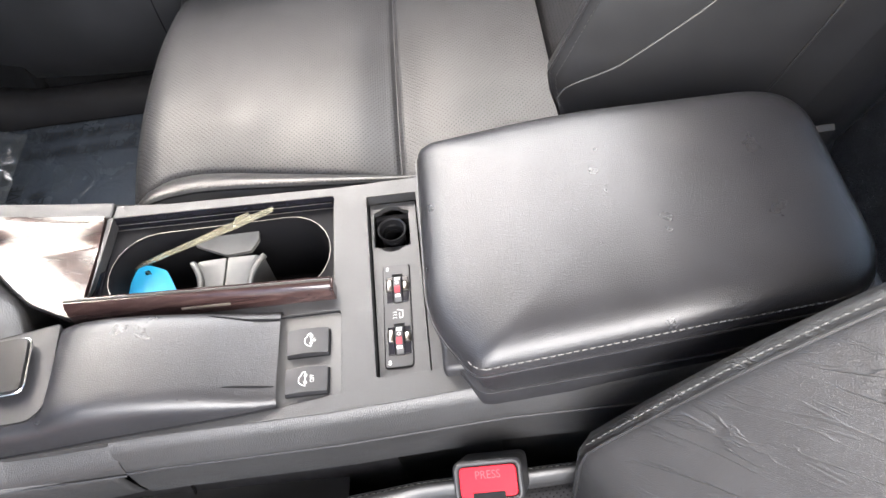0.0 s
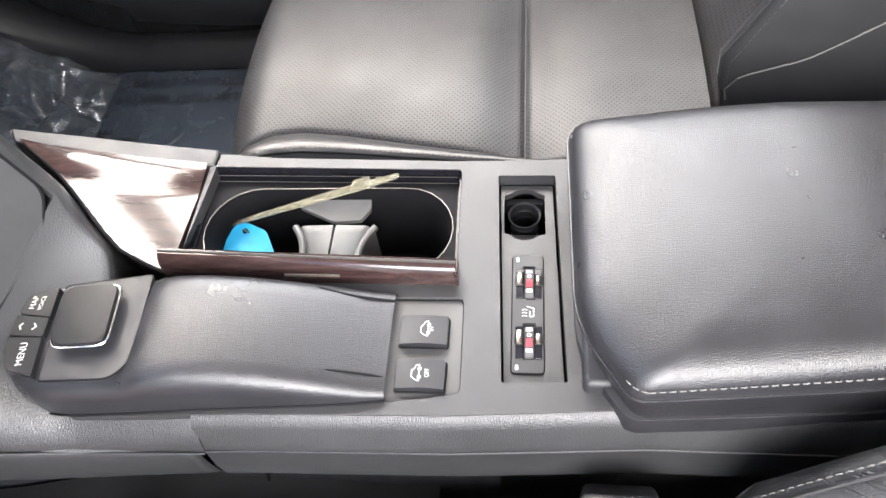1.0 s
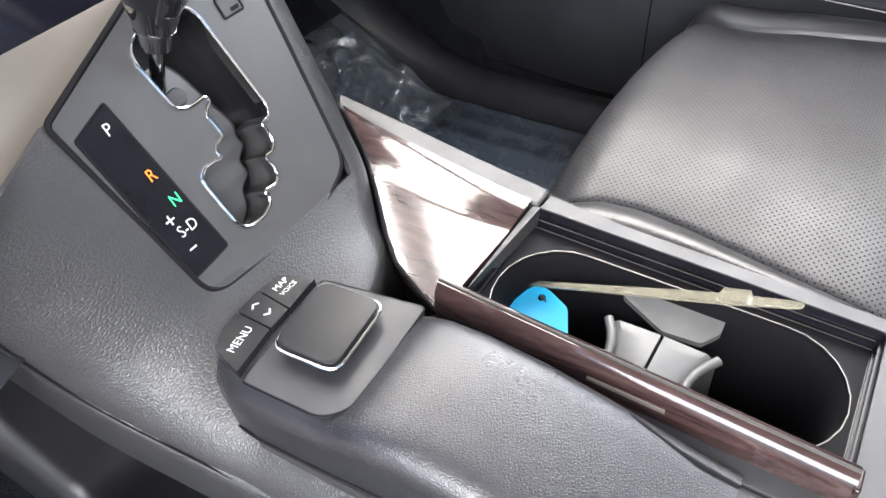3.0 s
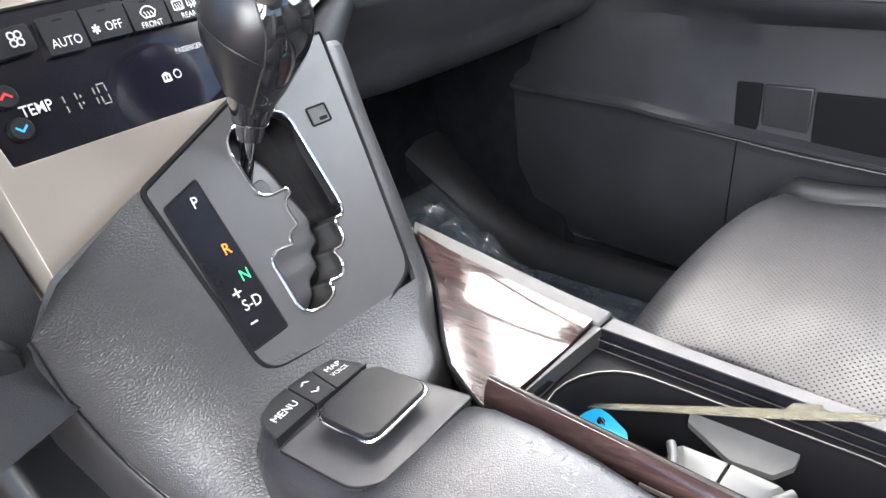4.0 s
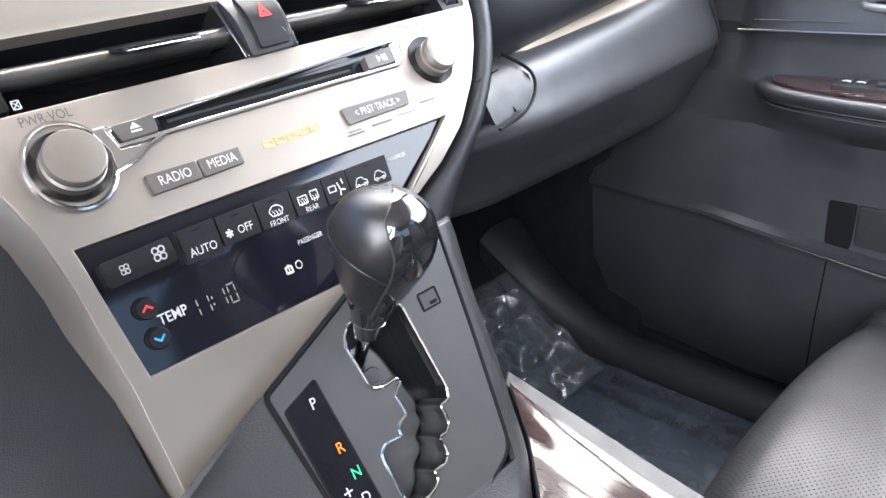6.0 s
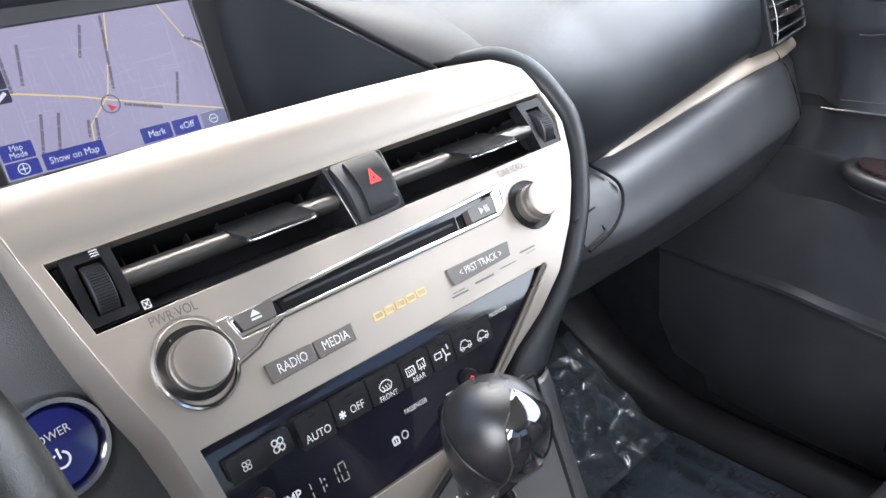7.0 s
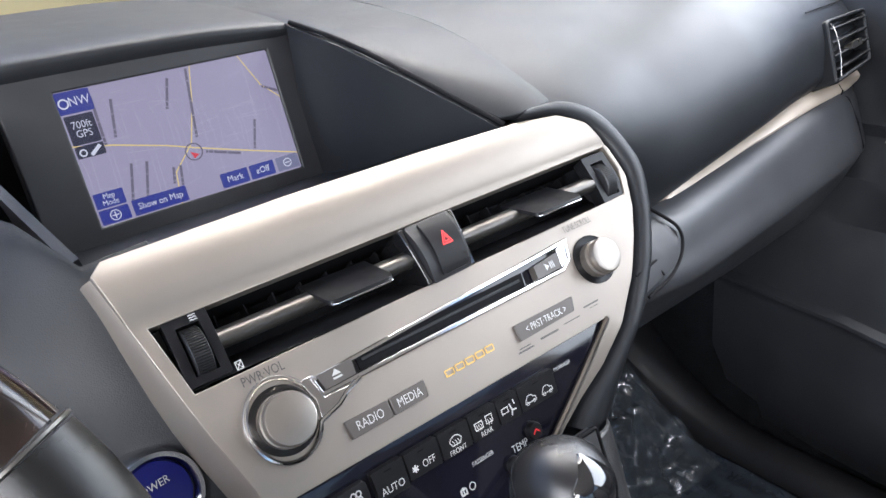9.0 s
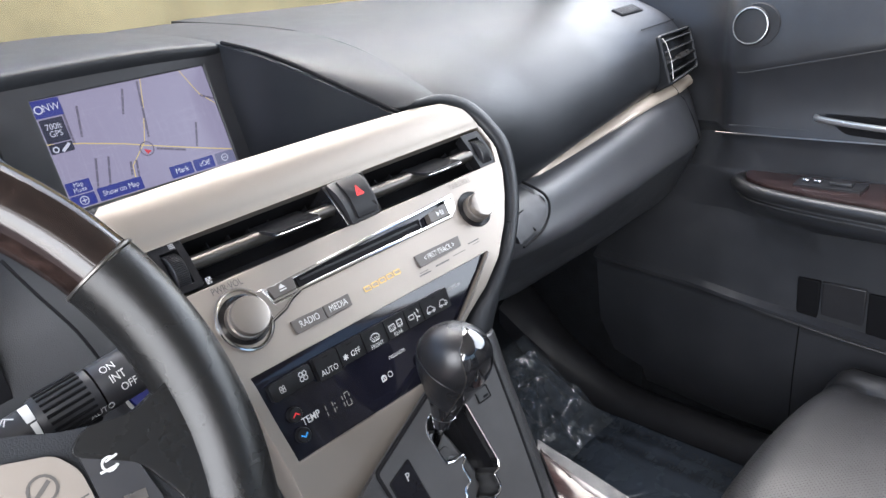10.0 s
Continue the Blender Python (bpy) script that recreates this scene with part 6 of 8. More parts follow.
# wood rail with a chrome inlay along the driver's side of the cup holder
def rail():
    rows = []
    for k in range(17):
        a = k / 16
        y = -0.2515 - 0.2185 * a
        x = -0.0085 - 0.0030 * a
        h = 0.0275 - 0.0095 * a
        rows.append([(x + o, y, DECK + z) for o, z in ((-0.0105, -0.004), (-0.0105, h * 0.55), (-0.0085, h * 0.85), (-0.005, h), (-0.001, h), (0.0015, h * 0.9), (0.0020, h * 0.5), (0.0020, -0.014))])
    return thick(grid(rows), 0.002)


rl = part("wood_rail", rail(), M_WOOD, cups, "dark polished wood rail", 0, 45)
part("rail_end", box((0.0125, 0.003, 0.022), (-0.0160, -0.4705, DECK + 0.004)), M_WOOD, rl, "", 0.001)
part("rail_edge", tube([(-0.0115 - 0.0030 * a, -0.2515 - 0.2185 * a, DECK + 0.0277 - 0.0095 * a) for a in (0, 0.25, 0.5, 0.75, 1)], 0.0010), M_LOUVRE, rl, "bright rail edge")
part("chrome_inlay", sheet(rect(-0.386, -0.0022, -0.345, 0.0, 0.0005), [], lambda u, v, d: Vector((-0.0085 - 0.0030 * (-u - 0.2515) / 0.2185 - 0.0105 - d, u, DECK + 0.0115 + v)), 0.001, -0.002), M_SILVER, rl, "short bright inlay")

# key tag in the cup holder
keytag = thing("key_tag", (0.05, -0.31, 0.64), "cyan card tag on a yellowed clear plastic strap", "key tag")
TA, TB = Vector((0.0630, -0.2657, 0.6440)), Vector((0.0491, -0.4272, 0.7226))
_td = (TB - TA).normalized()
_tf = axis_frame(Vector((0.15, 0.30, 0.80)) - Vector((0.15, 0.30, 0.80)).dot(_td) * _td, _td)
part("strap", merge(*[sheet(o, [], lambda u, v, d: TA + _tf @ Vector((u, v, d)), d1, d0) for o, d1, d0 in (
    (round_poly([(-0.0025, -0.004), (0.0025, -0.004), (0.0035, 0.06), (0.0048, 0.11), (0.0050, 0.140), (0.0035, 0.179), (-0.0020, 0.179), (-0.0045, 0.140), (-0.0048, 0.11), (-0.0035, 0.06)], 0.003), 0.0011, -0.0003),)]), M_TAPE, keytag, "yellowed clear strap", 0.0005)
part("strap_clip", sheet(round_poly([(-0.006, 0.136), (0.006, 0.136), (0.005, 0.152), (-0.005, 0.152)], 0.002), [], lambda u, v, d: TA + _tf @ Vector((u, v, d)), 0.0038, 0.0), M_TAPE, keytag, "clear clip", 0.0008)
CA = Vector((0.0581, -0.2799, 0.6415))
_cx = Vector((-0.015, -0.0326, -0.0060)).normalized()
_cn = Vector((-0.18, 0.02, 0.98))
_cn = (_cn - _cx * _cn.dot(_cx)).normalized()
_cy = _cn.cross(_cx)


def on_card(u, v, d=0.0):
    return CA + _cx * u + _cy * v + _cn * d


part("card", sheet(round_poly([(-0.0125, 0.004), (0.000, 0.0075), (0.016, 0.0085), (0.0345, -0.006), (0.030, -0.034), (-0.004, -0.034), (-0.0165, -0.006)], [0.003, 0.003, 0.003, 0.002, 0.003, 0.003, 0.003]), [arc2d(0.000, 0.0, 0.0026, 360, 0, 12)[:-1]], on_card, 0.0008, 0.0), M_TAG, keytag, "cyan card")
part("card_ring", tube(arc2d(0, 0, 0.004, 0, 360, 14)[:-1] and [on_card(0.001 + 0.003 * math.cos(a), 0.0, 0.001 + 0.003 * math.sin(a)) for a in (0.5 * k for k in range(13))], 0.0006, 6), M_SATIN, keytag, "small ring")

# palm rest with the touch controller
palm = thing("touch_controller", (-0.085, -0.30, DECK), "black palm rest with a square touch controller knob and menu buttons", "controller")
PR = [(-0.428, 0.0075, -0.1125, -0.0315), (-0.412, 0.0115, -0.1145, -0.0318), (-0.39, 0.020, -0.1165, -0.0325), (-0.36, 0.030, -0.1185, -0.0330), (-0.33, 0.0375, -0.1205, -0.0335), (-0.30, 0.042, -0.1225, -0.0345), (-0.278, 0.0418, -0.1245, -0.0352), (-0.266, 0.0385, -0.1255, -0.0358), (-0.262, 0.0362, -0.1258, -0.0360),
      (-0.24, 0.0360, -0.1275, -0.0375), (-0.215, 0.0360, -0.1290, -0.0400), (-0.200, 0.0360, -0.1280, -0.0420), (-0.188, 0.0358, -0.1235, -0.0455), (-0.178, 0.0352, -0.113, -0.053), (-0.1725, 0.0345, -0.100, -0.063)]
pr_rows = []
for y, h, x0, x1 in PR:
    row = []
    n = 18
    for k in range(n + 1):
        a = math.pi * k / n
        c, s = math.cos(a), math.sin(a)
        e = 0.32
        xx = (x0 + x1) / 2 + (x1 - x0) / 2 * -math.copysign(abs(c) ** e, c)
        row.append((xx, y, DECK - 0.002 + (h + 0.002) * s ** 0.36 - 0.003 * max(0.0, (k - n / 2) / n) * 0))
    pr_rows.append(row)
_pr = grid(pr_rows)
_pr.verts.ensure_lookup_table()
bmesh.ops.holes_fill(_pr, edges=[e for e in _pr.edges if e.is_boundary])
part("palm_rest", _pr, M_ARM, palm, "smooth black palm rest", 0, 60)
part("crease", tube(smooth_curve([(-0.0985, -0.426, DECK + 0.0072), (-0.100, -0.39, DECK + 0.019), (-0.106, -0.35, DECK + 0.027), (-0.117, -0.315, DECK + 0.026), (-0.1212, -0.295, DECK + 0.012)], 6), 0.0008), M_DARK, palm)
part("crease", tube(smooth_curve([(-0.040, -0.428, DECK + 0.0075), (-0.041, -0.40, DECK + 0.0155), (-0.0385, -0.375, DECK + 0.022), (-0.0352, -0.355, DECK + 0.018)], 6), 0.0008), M_DARK, palm)
MS = DECK + 0.0362


def on_mouse(x, y, d=0.0):
    return Vector((x, y, MS + d))


base = part("controller_base", sheet(round_poly([(-0.0490, -0.2010), (-0.0390, -0.2615), (-0.1065, -0.2655), (-0.1180, -0.2560), (-0.1210, -0.2090)], [0.002, 0.003, 0.012, 0.008, 0.002]), [], on_mouse, 0.0012, -0.004), M_PLASTIC, palm, "dark grey base plate", 0.0009)
part("base_gap", tube([on_mouse(x, y, 0.0004) for x, y in round_poly([(-0.0490, -0.2010), (-0.0390, -0.2615), (-0.1065, -0.2655), (-0.1180, -0.2560), (-0.1210, -0.2090)], [0.002, 0.003, 0.012, 0.008, 0.002])], 0.0009, 6, True), M_DARK, base)
part("foot_gap", tube(smooth_curve([(x0 - 0.0002, y, DECK + 0.0012) for y, h, x0, x1 in PR], 3), 0.0009, 6), M_DARK, palm)
part("foot_gap", tube(smooth_curve([(x1 + 0.0002, y, DECK + 0.0012) for y, h, x0, x1 in PR[:12]], 3), 0.0009, 6), M_DARK, palm)
kb = part("controller_knob", sheet(round_poly([(-0.0560, -0.2080), (-0.0535, -0.2460), (-0.0975, -0.2500), (-0.1010, -0.2140)], 0.008, 6), [], lambda x, y, d: on_mouse(x, y, d - (0.004 * (((x + 0.077) / 0.024) ** 2 + ((y + 0.229) / 0.022) ** 2) if d > 0.012 else 0)), 0.0160, 0.0085), M_BUTTON, palm, "square satin black knob", 0.0022)
part("knob_rim", tube([on_mouse(x, y, 0.0085) for x, y in round_poly([(-0.0550, -0.2070), (-0.0525, -0.2470), (-0.0985, -0.2512), (-0.1020, -0.2130)], 0.008, 6)], 0.0009, 8, True), M_CHROME, kb, "chrome rim")
part("knob_neck", box((0.030, 0.028, 0.010), on_mouse(-0.078, -0.229, 0.0045)), M_DARK, kb, "", 0.002)
MB = {"map_button": [(-0.0520, -0.1985), (-0.0755, -0.2005), (-0.0735, -0.1770), (-0.0600, -0.1790)], "arrow_button": [(-0.0765, -0.2005), (-0.0905, -0.2012), (-0.0905, -0.1772), (-0.0745, -0.1768)], "menu_button": [(-0.0915, -0.2012), (-0.1195, -0.2050), (-0.1150, -0.1860), (-0.1030, -0.1790), (-0.0915, -0.1772)]}
for nm, o in MB.items():
    MB[nm] = part(nm, sheet(round_poly(o, 0.001), [], on_mouse, 0.0042, -0.003), M_BUTTON, palm, "dark grey controller button", 0.0009)


def turned(cx, cy, ang, d):
    c, s = math.cos(radians(ang)), math.sin(radians(ang))
    return lambda u, v: on_mouse(cx + u * c - v * s, cy + u * s + v * c, d)


part("lettering", words("MENU", 0.0070, turned(-0.1040, -0.1925, 8, 0.0046), "CENTER", 0.9), M_WHITE, MB["menu_button"], "white word MENU")
part("lettering", words("MAP", 0.0056, turned(-0.0650, -0.1850, 0, 0.0046), "CENTER", 0.95), M_WHITE, MB["map_button"], "white word MAP")
part("lettering", words("VOICE", 0.0042, turned(-0.0650, -0.1908, 0, 0.0046), "CENTER", 0.95), M_WHITE, MB["map_button"], "white word VOICE")
part("arrows", strokes([([(-0.0858, -0.1838), (-0.0835, -0.1820), (-0.0812, -0.1838)], 0.0010), ([(-0.0858, -0.1920), (-0.0835, -0.1940), (-0.0812, -0.1920)], 0.0010)], on_mouse, 0.0046), M_WHITE, MB["arrow_button"], "white arrows")

# two buttons behind the palm rest
bpanel = part("button_panel", sheet(BPN, [], on_deck, -0.0030, -0.008), M_PLATE, console, "recessed button panel", 0.0006)
part("panel_gap", tube([on_deck(x, y, -0.0026) for x, y in BPN], 0.0008, 5, True), M_DARK, bpanel)
for x0, x1, txt in ((-0.0712, -0.0492, "EV"), (-0.1040, -0.0830, "OFF")):
    b = part("push_button", sheet(rect(x0, -0.4665, x1, -0.4335, 0.0012), [], lambda x, y, d: on_deck(x, y, d + (0.0 if d < 0.003 else -0.0018 * ((y + 0.45) / 0.016) ** 2)), 0.0042, -0.0035, (-0.458, -0.450, -0.442)), M_PLASTIC, console, "dark grey push button", 0.0010)
    part("button_gap", tube([on_deck(x, y, -0.0024) for x, y in rect(x0 - 0.0004, -0.4669, x1 + 0.0004, -0.4331, 0.0014)], 0.0007, 5, True), M_DARK, b)
    xc = (x0 + x1) / 2

    def lay(u, v, d=0.0046, xc=xc):
        return on_deck(xc + u, -0.4515 + v, d)
    car = [(-0.0058, -0.0016), (0.0058, -0.0016), (0.0054, 0.0008), (0.0034, 0.0014), (0.0016, 0.0034), (-0.0026, 0.0034), (-0.0048, 0.0012), (-0.0058, -0.0016)]
    up = 0.0 if txt == "EV" else 0.0035
    car = [(a, c + up) for a, c in car]
    part("mark", strokes([(car, 0.0007), (arc2d(-0.0030, up - 0.0018, 0.0011, 0, 360, 8), 0.0006), (arc2d(0.0030, up - 0.0018, 0.0011, 0, 360, 8), 0.0006)], lambda u, v, d: lay(u, v, d), 0.0046), M_WHITE, b, "white car mark")
    if txt == "EV":
        part("lettering", words("EV", 0.0036, lambda u, v: lay(u, v - 0.0042, 0.0046), "CENTER", 0.9), M_WHITE, b, "white letters EV")
    else:
        part("lettering", words("OFF", 0.0046, lambda u, v: lay(u, v - 0.0035, 0.0046), "CENTER", 0.8), M_WHITE, b, "white word OFF")

# sunken panel with the power socket and the seat heater wheels
part("recess_wall", sheet(round_poly([(0.0845, -0.4955), (-0.0995, -0.5020), (-0.0985, -0.5520), (0.0840, -0.5450)], 0.003), [SWR[::-1]], on_deck, -0.0121, -0.024), M_DARK, console)
SOCK = [(0.0695, -0.5021), (0.0715, -0.5068), (0.0755, -0.5125), (0.0768, -0.5183), (0.0755, -0.5240), (0.0715, -0.5290), (0.0696, -0.5336), (0.0316, -0.5345), (0.0298, -0.5290), (0.0265, -0.5235), (0.0256, -0.5175), (0.0268, -0.5120), (0.0305, -0.5075), (0.0327, -0.5025)]
HEAT = rect(-0.0858, -0.5318, 0.0100, -0.5100, 0.003)
rpanel = part("recess_panel", sheet(round_poly([(0.0800, -0.4990), (-0.0950, -0.5052), (-0.0940, -0.5450), (0.0795, -0.5400)], 0.0015), [SOCK[::-1]], on_deck, -0.010, -0.016), M_DECK, console, "dark grey sunken panel", 0.0008)
part("recess_floor", box((0.19, 0.056, 0.002), (-0.007, -0.5230, DECK - 0.070)), M_DARK, console)
socket = thing("power_socket", (0.0510, -0.518, 0.62), "open round black power socket in the sunken console panel", "power socket")
part("barrel", lathe([(0.0128, -0.011), (0.0112, -0.012), (0.0106, -0.018), (0.0112, -0.019), (0.0106, -0.020), (0.0106, -0.026), (0.0112, -0.027), (0.0106, -0.028), (0.0104, -0.060), (0.0, -0.060)], (0.0510, -0.518, DECK), (0, 0, 1), 40), M_SATINBLACK, socket, "ringed black barrel", 0, 30)
for q in (-0.0178, 0.0178):
    part("clip", box((0.006, 0.030, 0.010), (0.0510 + q, -0.5182, DECK - 0.0215)), M_DARK, socket, "", 0.001)
hpanel = thing("seat_heater_switch", (-0.038, -0.521, 0.66), "dark grey seat heater panel with two ribbed thumb wheels", "switch")
part("panel", sheet(HEAT, [rect(-0.0286, -0.5262, 0.0005, -0.5172, 0.001)[::-1], rect(-0.0768, -0.5264, -0.0474, -0.5176, 0.001)[::-1]], on_deck, -0.0082, -0.014), M_PLASTIC, hpanel, "dark grey switch panel", 0.0008)
part("panel_gap", tube([on_deck(x, y, -0.0097) for x, y in HEAT], 0.0008, 5, True), M_DARK, hpanel)
for xc in (-0.0140, -0.0620):
    hw = part("thumb_wheel", lathe([(0, -0.0035), (0.0145, -0.0035), (0.0152, -0.0028), (0.0152, 0.0028), (0.0145, 0.0035), (0, 0.0035)], (xc, -0.5219, DECK - 0.0180), (0, 1, 0), 40), M_PLASTIC, hpanel, "black wheel with red and white marks")

    def on_roll(a, w, g=0.0002, xc=xc):
        return Vector((xc + (0.0152 + g) * math.sin(a), -0.5219 + w, DECK - 0.0180 + (0.0152 + g) * math.cos(a)))
    for a0, a1, mat, lab in ((-0.42, -0.05, M_REDMARK, "red level mark"), (-0.66, -0.50, M_FAINT, "pale level mark"), (0.36, 0.72, M_FAINT, "pale level mark")):
        part("level_mark", grid([[on_roll(a0 + (a1 - a0) * k / 6, w) for w in (-0.0022, 0.0022)] for k in range(7)]), mat, hw, lab)
    part("level_mark", tube([on_roll(0.14 + 0.09 * math.cos(q), 0.0013 * math.sin(q), 0.0003) for q in (0.5 * k for k in range(13))], 0.0003, 5, True), M_WHITE, hw, "small white ring")
    for w, ln in ((0.0068, 0.0115), (-0.0062, 0.0085)):
        part("side_roller", lathe([(0, 0), (0.0030, 0.0003), (0.0034, 0.001), (0.0034, ln - 0.001), (0.0030, ln - 0.0003), (0, ln)], (xc - 0.0030, -0.5219 + w, DECK - 0.0088), (1, 0, 0), 20), M_SATIN, hpanel, "silver roller")
        part("roller_well", box((0.0250, 0.0052, 0.001), (xc - 0.0010, -0.5219 + w, DECK - 0.0080)), M_GLOSS, hpanel, "gloss black window", 0.0004)
_sx, _sy = -0.0385, -0.5215
part("seat_mark", strokes([([(_sx + 0.0042, _sy + 0.0010), (_sx + 0.0030, _sy - 0.0035), (_sx - 0.0035, _sy - 0.0035), (_sx - 0.0040, _sy - 0.0010), (_sx + 0.0005, _sy - 0.0008)], 0.0008)] + [([(_sx - 0.0035 + 0.0025 * k, _sy + 0.0012), (_sx - 0.0030 + 0.0025 * k, _sy + 0.0028), (_sx - 0.0036 + 0.0025 * k, _sy + 0.0045)], 0.0006) for k in range(3)], on_deck, -0.0079), M_FAINT, hpanel, "white heated seat mark")
for q in (0.0062, -0.0820):
    part("level_mark", strokes([([(q - 0.0014, -0.5135), (q + 0.0014, -0.5135)], 0.0020)], on_deck, -0.0079), M_FAINT, hpanel, "small pale level mark")

# armrest
arm = thing("armrest", (-0.01, -0.70, 0.66), "padded black leather center armrest with grey stitching", "armrest")
AO = round_poly([(0.0860, -0.5495), (0.0925, -0.6500), (0.0850, -0.8640), (-0.1080, -0.8660), (-0.1200, -0.7200), (-0.1290, -0.5800), (-0.0800, -0.5500)], [0.016, 0.09, 0.045, 0.050, 0.10, 0.010, 0.04], 9)
AC = Vector((-0.012, -0.71))


def arm_rings():
    rows = []
    for f, z0, lift in ((0.90, 0.688, 0.0), (0.945, 0.690, 0.0), (0.962, 0.702, 0.2), (0.980, 0.7180, 0.45), (0.993, 0.7250, 0.5), (1.0, 0.7290, 0.55), (0.9985, 0.7325, 0.75), (0.988, 0.7368, 0.9), (0.968, 0.7410, 1.0), (0.935, 0.7448, 1.0), (0.885, 0.7480, 1.0), (0.80, 0.7505, 1.0), (0.66, 0.7524, 1.0), (0.45, 0.7535, 1.0), (0.25, 0.7540, 1.0), (0.06, 0.7542, 1.0)):
        row = []
        for x, y in AO:
            v = (Vector((x, y)) - AC) * f
            yy = AC.y + v.y
            row.append((AC.x + v.x, yy, z0 + lift * 0.012 * max(0.0, min(1.0, (-0.57 - yy) / 0.16))))
        rows.append(row)
    return rows


_ar = arm_rings()
_abm = grid(_ar, True)
_abm.verts.ensure_lookup_table()
bmesh.ops.holes_fill(_abm, edges=[e for e in _abm.edges if e.is_boundary])
part("cushion", _abm, M_ARM, arm, "padded black leather cushion", 0, 50)
_left = [Vector(p) for p in _ar[7] if p[0] < -0.103 and p[1] > -0.855]
_right = [Vector(p) for p in _ar[7] if p[0] > 0.062]
_left.sort(key=lambda p: -p.y)
_right.sort(key=lambda p: -p.y)
part("stitching", stitches([p + Vector((-0.0004, 0, 0.0004)) for p in smooth_curve(_left, 3)], (-0.6, 0, 0.8), 0.0036, 0.0018, 0.00040), M_STITCH, arm, "grey stitching")
part("stitching", stitches([p + Vector((0.0003, 0, 0.0005)) for p in smooth_curve(_right, 3)], (0.4, 0, 0.9), 0.0036, 0.0018, 0.00040), M_STITCH, arm, "grey stitching")
part("piping", tube([Vector(p) for p in _ar[5]], 0.0012, 6, True), M_ARM, arm)
part("lid_base", sheet([(AC.x + (x - AC.x) * 0.965, AC.y + (y - AC.y) * 0.985) for x, y in AO], [], lambda x, y, d: Vector((x, y, d)), 0.692, 0.672), M_PLASTIC, arm, "black plastic lid base", 0.003)
part("hinge_block", box((0.19, 0.020, 0.030), (-0.008, -0.566, 0.680)), M_PLASTIC, arm, "", 0.004)
part("bin", box((0.196, 0.31, 0.35), (-0.008, -0.745, 0.505)), M_SKIN, console, "black storage bin", 0.01)

# ---- seats ----
SEAM_V, SEAM_U = (0.0, 0.09, 0.15, 0.21, 0.40, 0.66, 1.0), (0.83, 0.755, 0.695, 0.685, 0.770, 0.88, 0.91)


def seat(xc, name, label, foot=(-0.716, 0.60), recline=24.0, wide=0.62, side=None, sewn=0.885):
    s = thing(name, (xc, -0.45, FLOOR), label, "car seat")
    half = 0.245

    def surf(u, v):
        """v: 0 at the nose, 1 at the back of the cushion; |u| = 0.60 lies on the seam between centre and bolster."""
        y = -0.178 - 0.522 * v
        seam = float(np.interp(v, SEAM_V, SEAM_U))
        nose = max(0.0, 1 - v / 0.12)
        z = 0.574 + 0.010 * min(1.0, v / 0.3) - 0.092 * nose ** 2.3
        if abs(u) <= 0.60:
            q = u / 0.60
            ug = q * seam
            z += 0.019 * (1 - abs(q) ** 2.6)
            g = abs(y + 0.517)
            z -= 0.013 * math.exp(-(g / 0.034) ** 2) + 0.005 * math.exp(-(g / 0.003) ** 2)
            z -= 0.003 * math.exp(-((1 - abs(q)) / 0.015) ** 2)
        else:
            e = (abs(u) - 0.60) / 0.40
            ug = math.copysign(seam + e * (1 - seam), u)
            z += 0.011 * math.sin(math.pi * min(1.0, e / 0.75)) - 0.003 * math.exp(-(e / 0.04) ** 2) - 0.075 * max(0.0, (e - 0.42) / 0.58) ** 1.7
        y += 0.018 * (1 - ug * ug) * max(0.0, 1 - v / 0.4)
        return (xc + ug * half, y, z)

    us = sorted(set([-1 + 2 * k / 44 for k in range(45)] + [0.575, 0.585, 0.593, 0.60, 0.607, 0.615, 0.625, -0.575, -0.585, -0.593, -0.60, -0.607, -0.615, -0.625]))
    vs = sorted(set([k / 40 for k in range(41)] + [0.005, 0.012, 0.018, 0.04, 0.06, 0.61, 0.630, 0.638, 0.643, 0.6465, 0.6495, 0.6525, 0.655, 0.660, 0.668, 0.69]))
    mid = [u for u in us if abs(u) <= 0.60]
    part("seat_center", grid([[surf(u, v) for u in mid] for v in vs]), M_PERF, s, "perforated black leather center", 0, 75)
    for sg in (-1, 1):
        side_us = [u for u in us if sg * u >= 0.60]
        b = part("bolster", grid([[surf(u, v) for u in side_us] for v in vs]), M_SEATSIDE, s, "smooth black leather bolster", 0, 75)
        part("stitching", stitches([Vector(surf(sg * 0.775, v)) + Vector((0, 0, 0.001)) for v in (0.06 + 0.9 * k / 50 for k in range(51))], (sg * 0.5, 0, 0.85), 0.0036, 0.0018, 0.0004), M_STITCH, b, "grey stitching")
        part("piping", tube([Vector(surf(sg * 0.79, v)) + Vector((sg * 0.0008, 0, -0.0006)) for v in (0.03 + 0.93 * k / 60 for k in range(61))], 0.0012, 6), M_DARK, b)
    # front face and skirts
    nose = [surf(u, 0.0) for u in us]
    low = [(p[0], p[1] - 0.035, 0.430) for p in nose]
    part("front_face", grid([nose, [(p[0], p[1] + 0.004, p[2] - 0.020) for p in nose], [(p[0], p[1] - 0.008, 0.455) for p in nose], low]), M_PERF, s, "black leather front face", 0, 75)
    for sg in (-1, 1):
        top = [surf(sg * 1.0, v) for v in vs]
        part("skirt", grid([top, [(p[0] + sg * 0.006, p[1], p[2] - 0.025) for p in top], [(p[0] + sg * 0.004, p[1], 0.40) for p in top]]), M_LEATHER, s, "black side skirt", 0, 75)
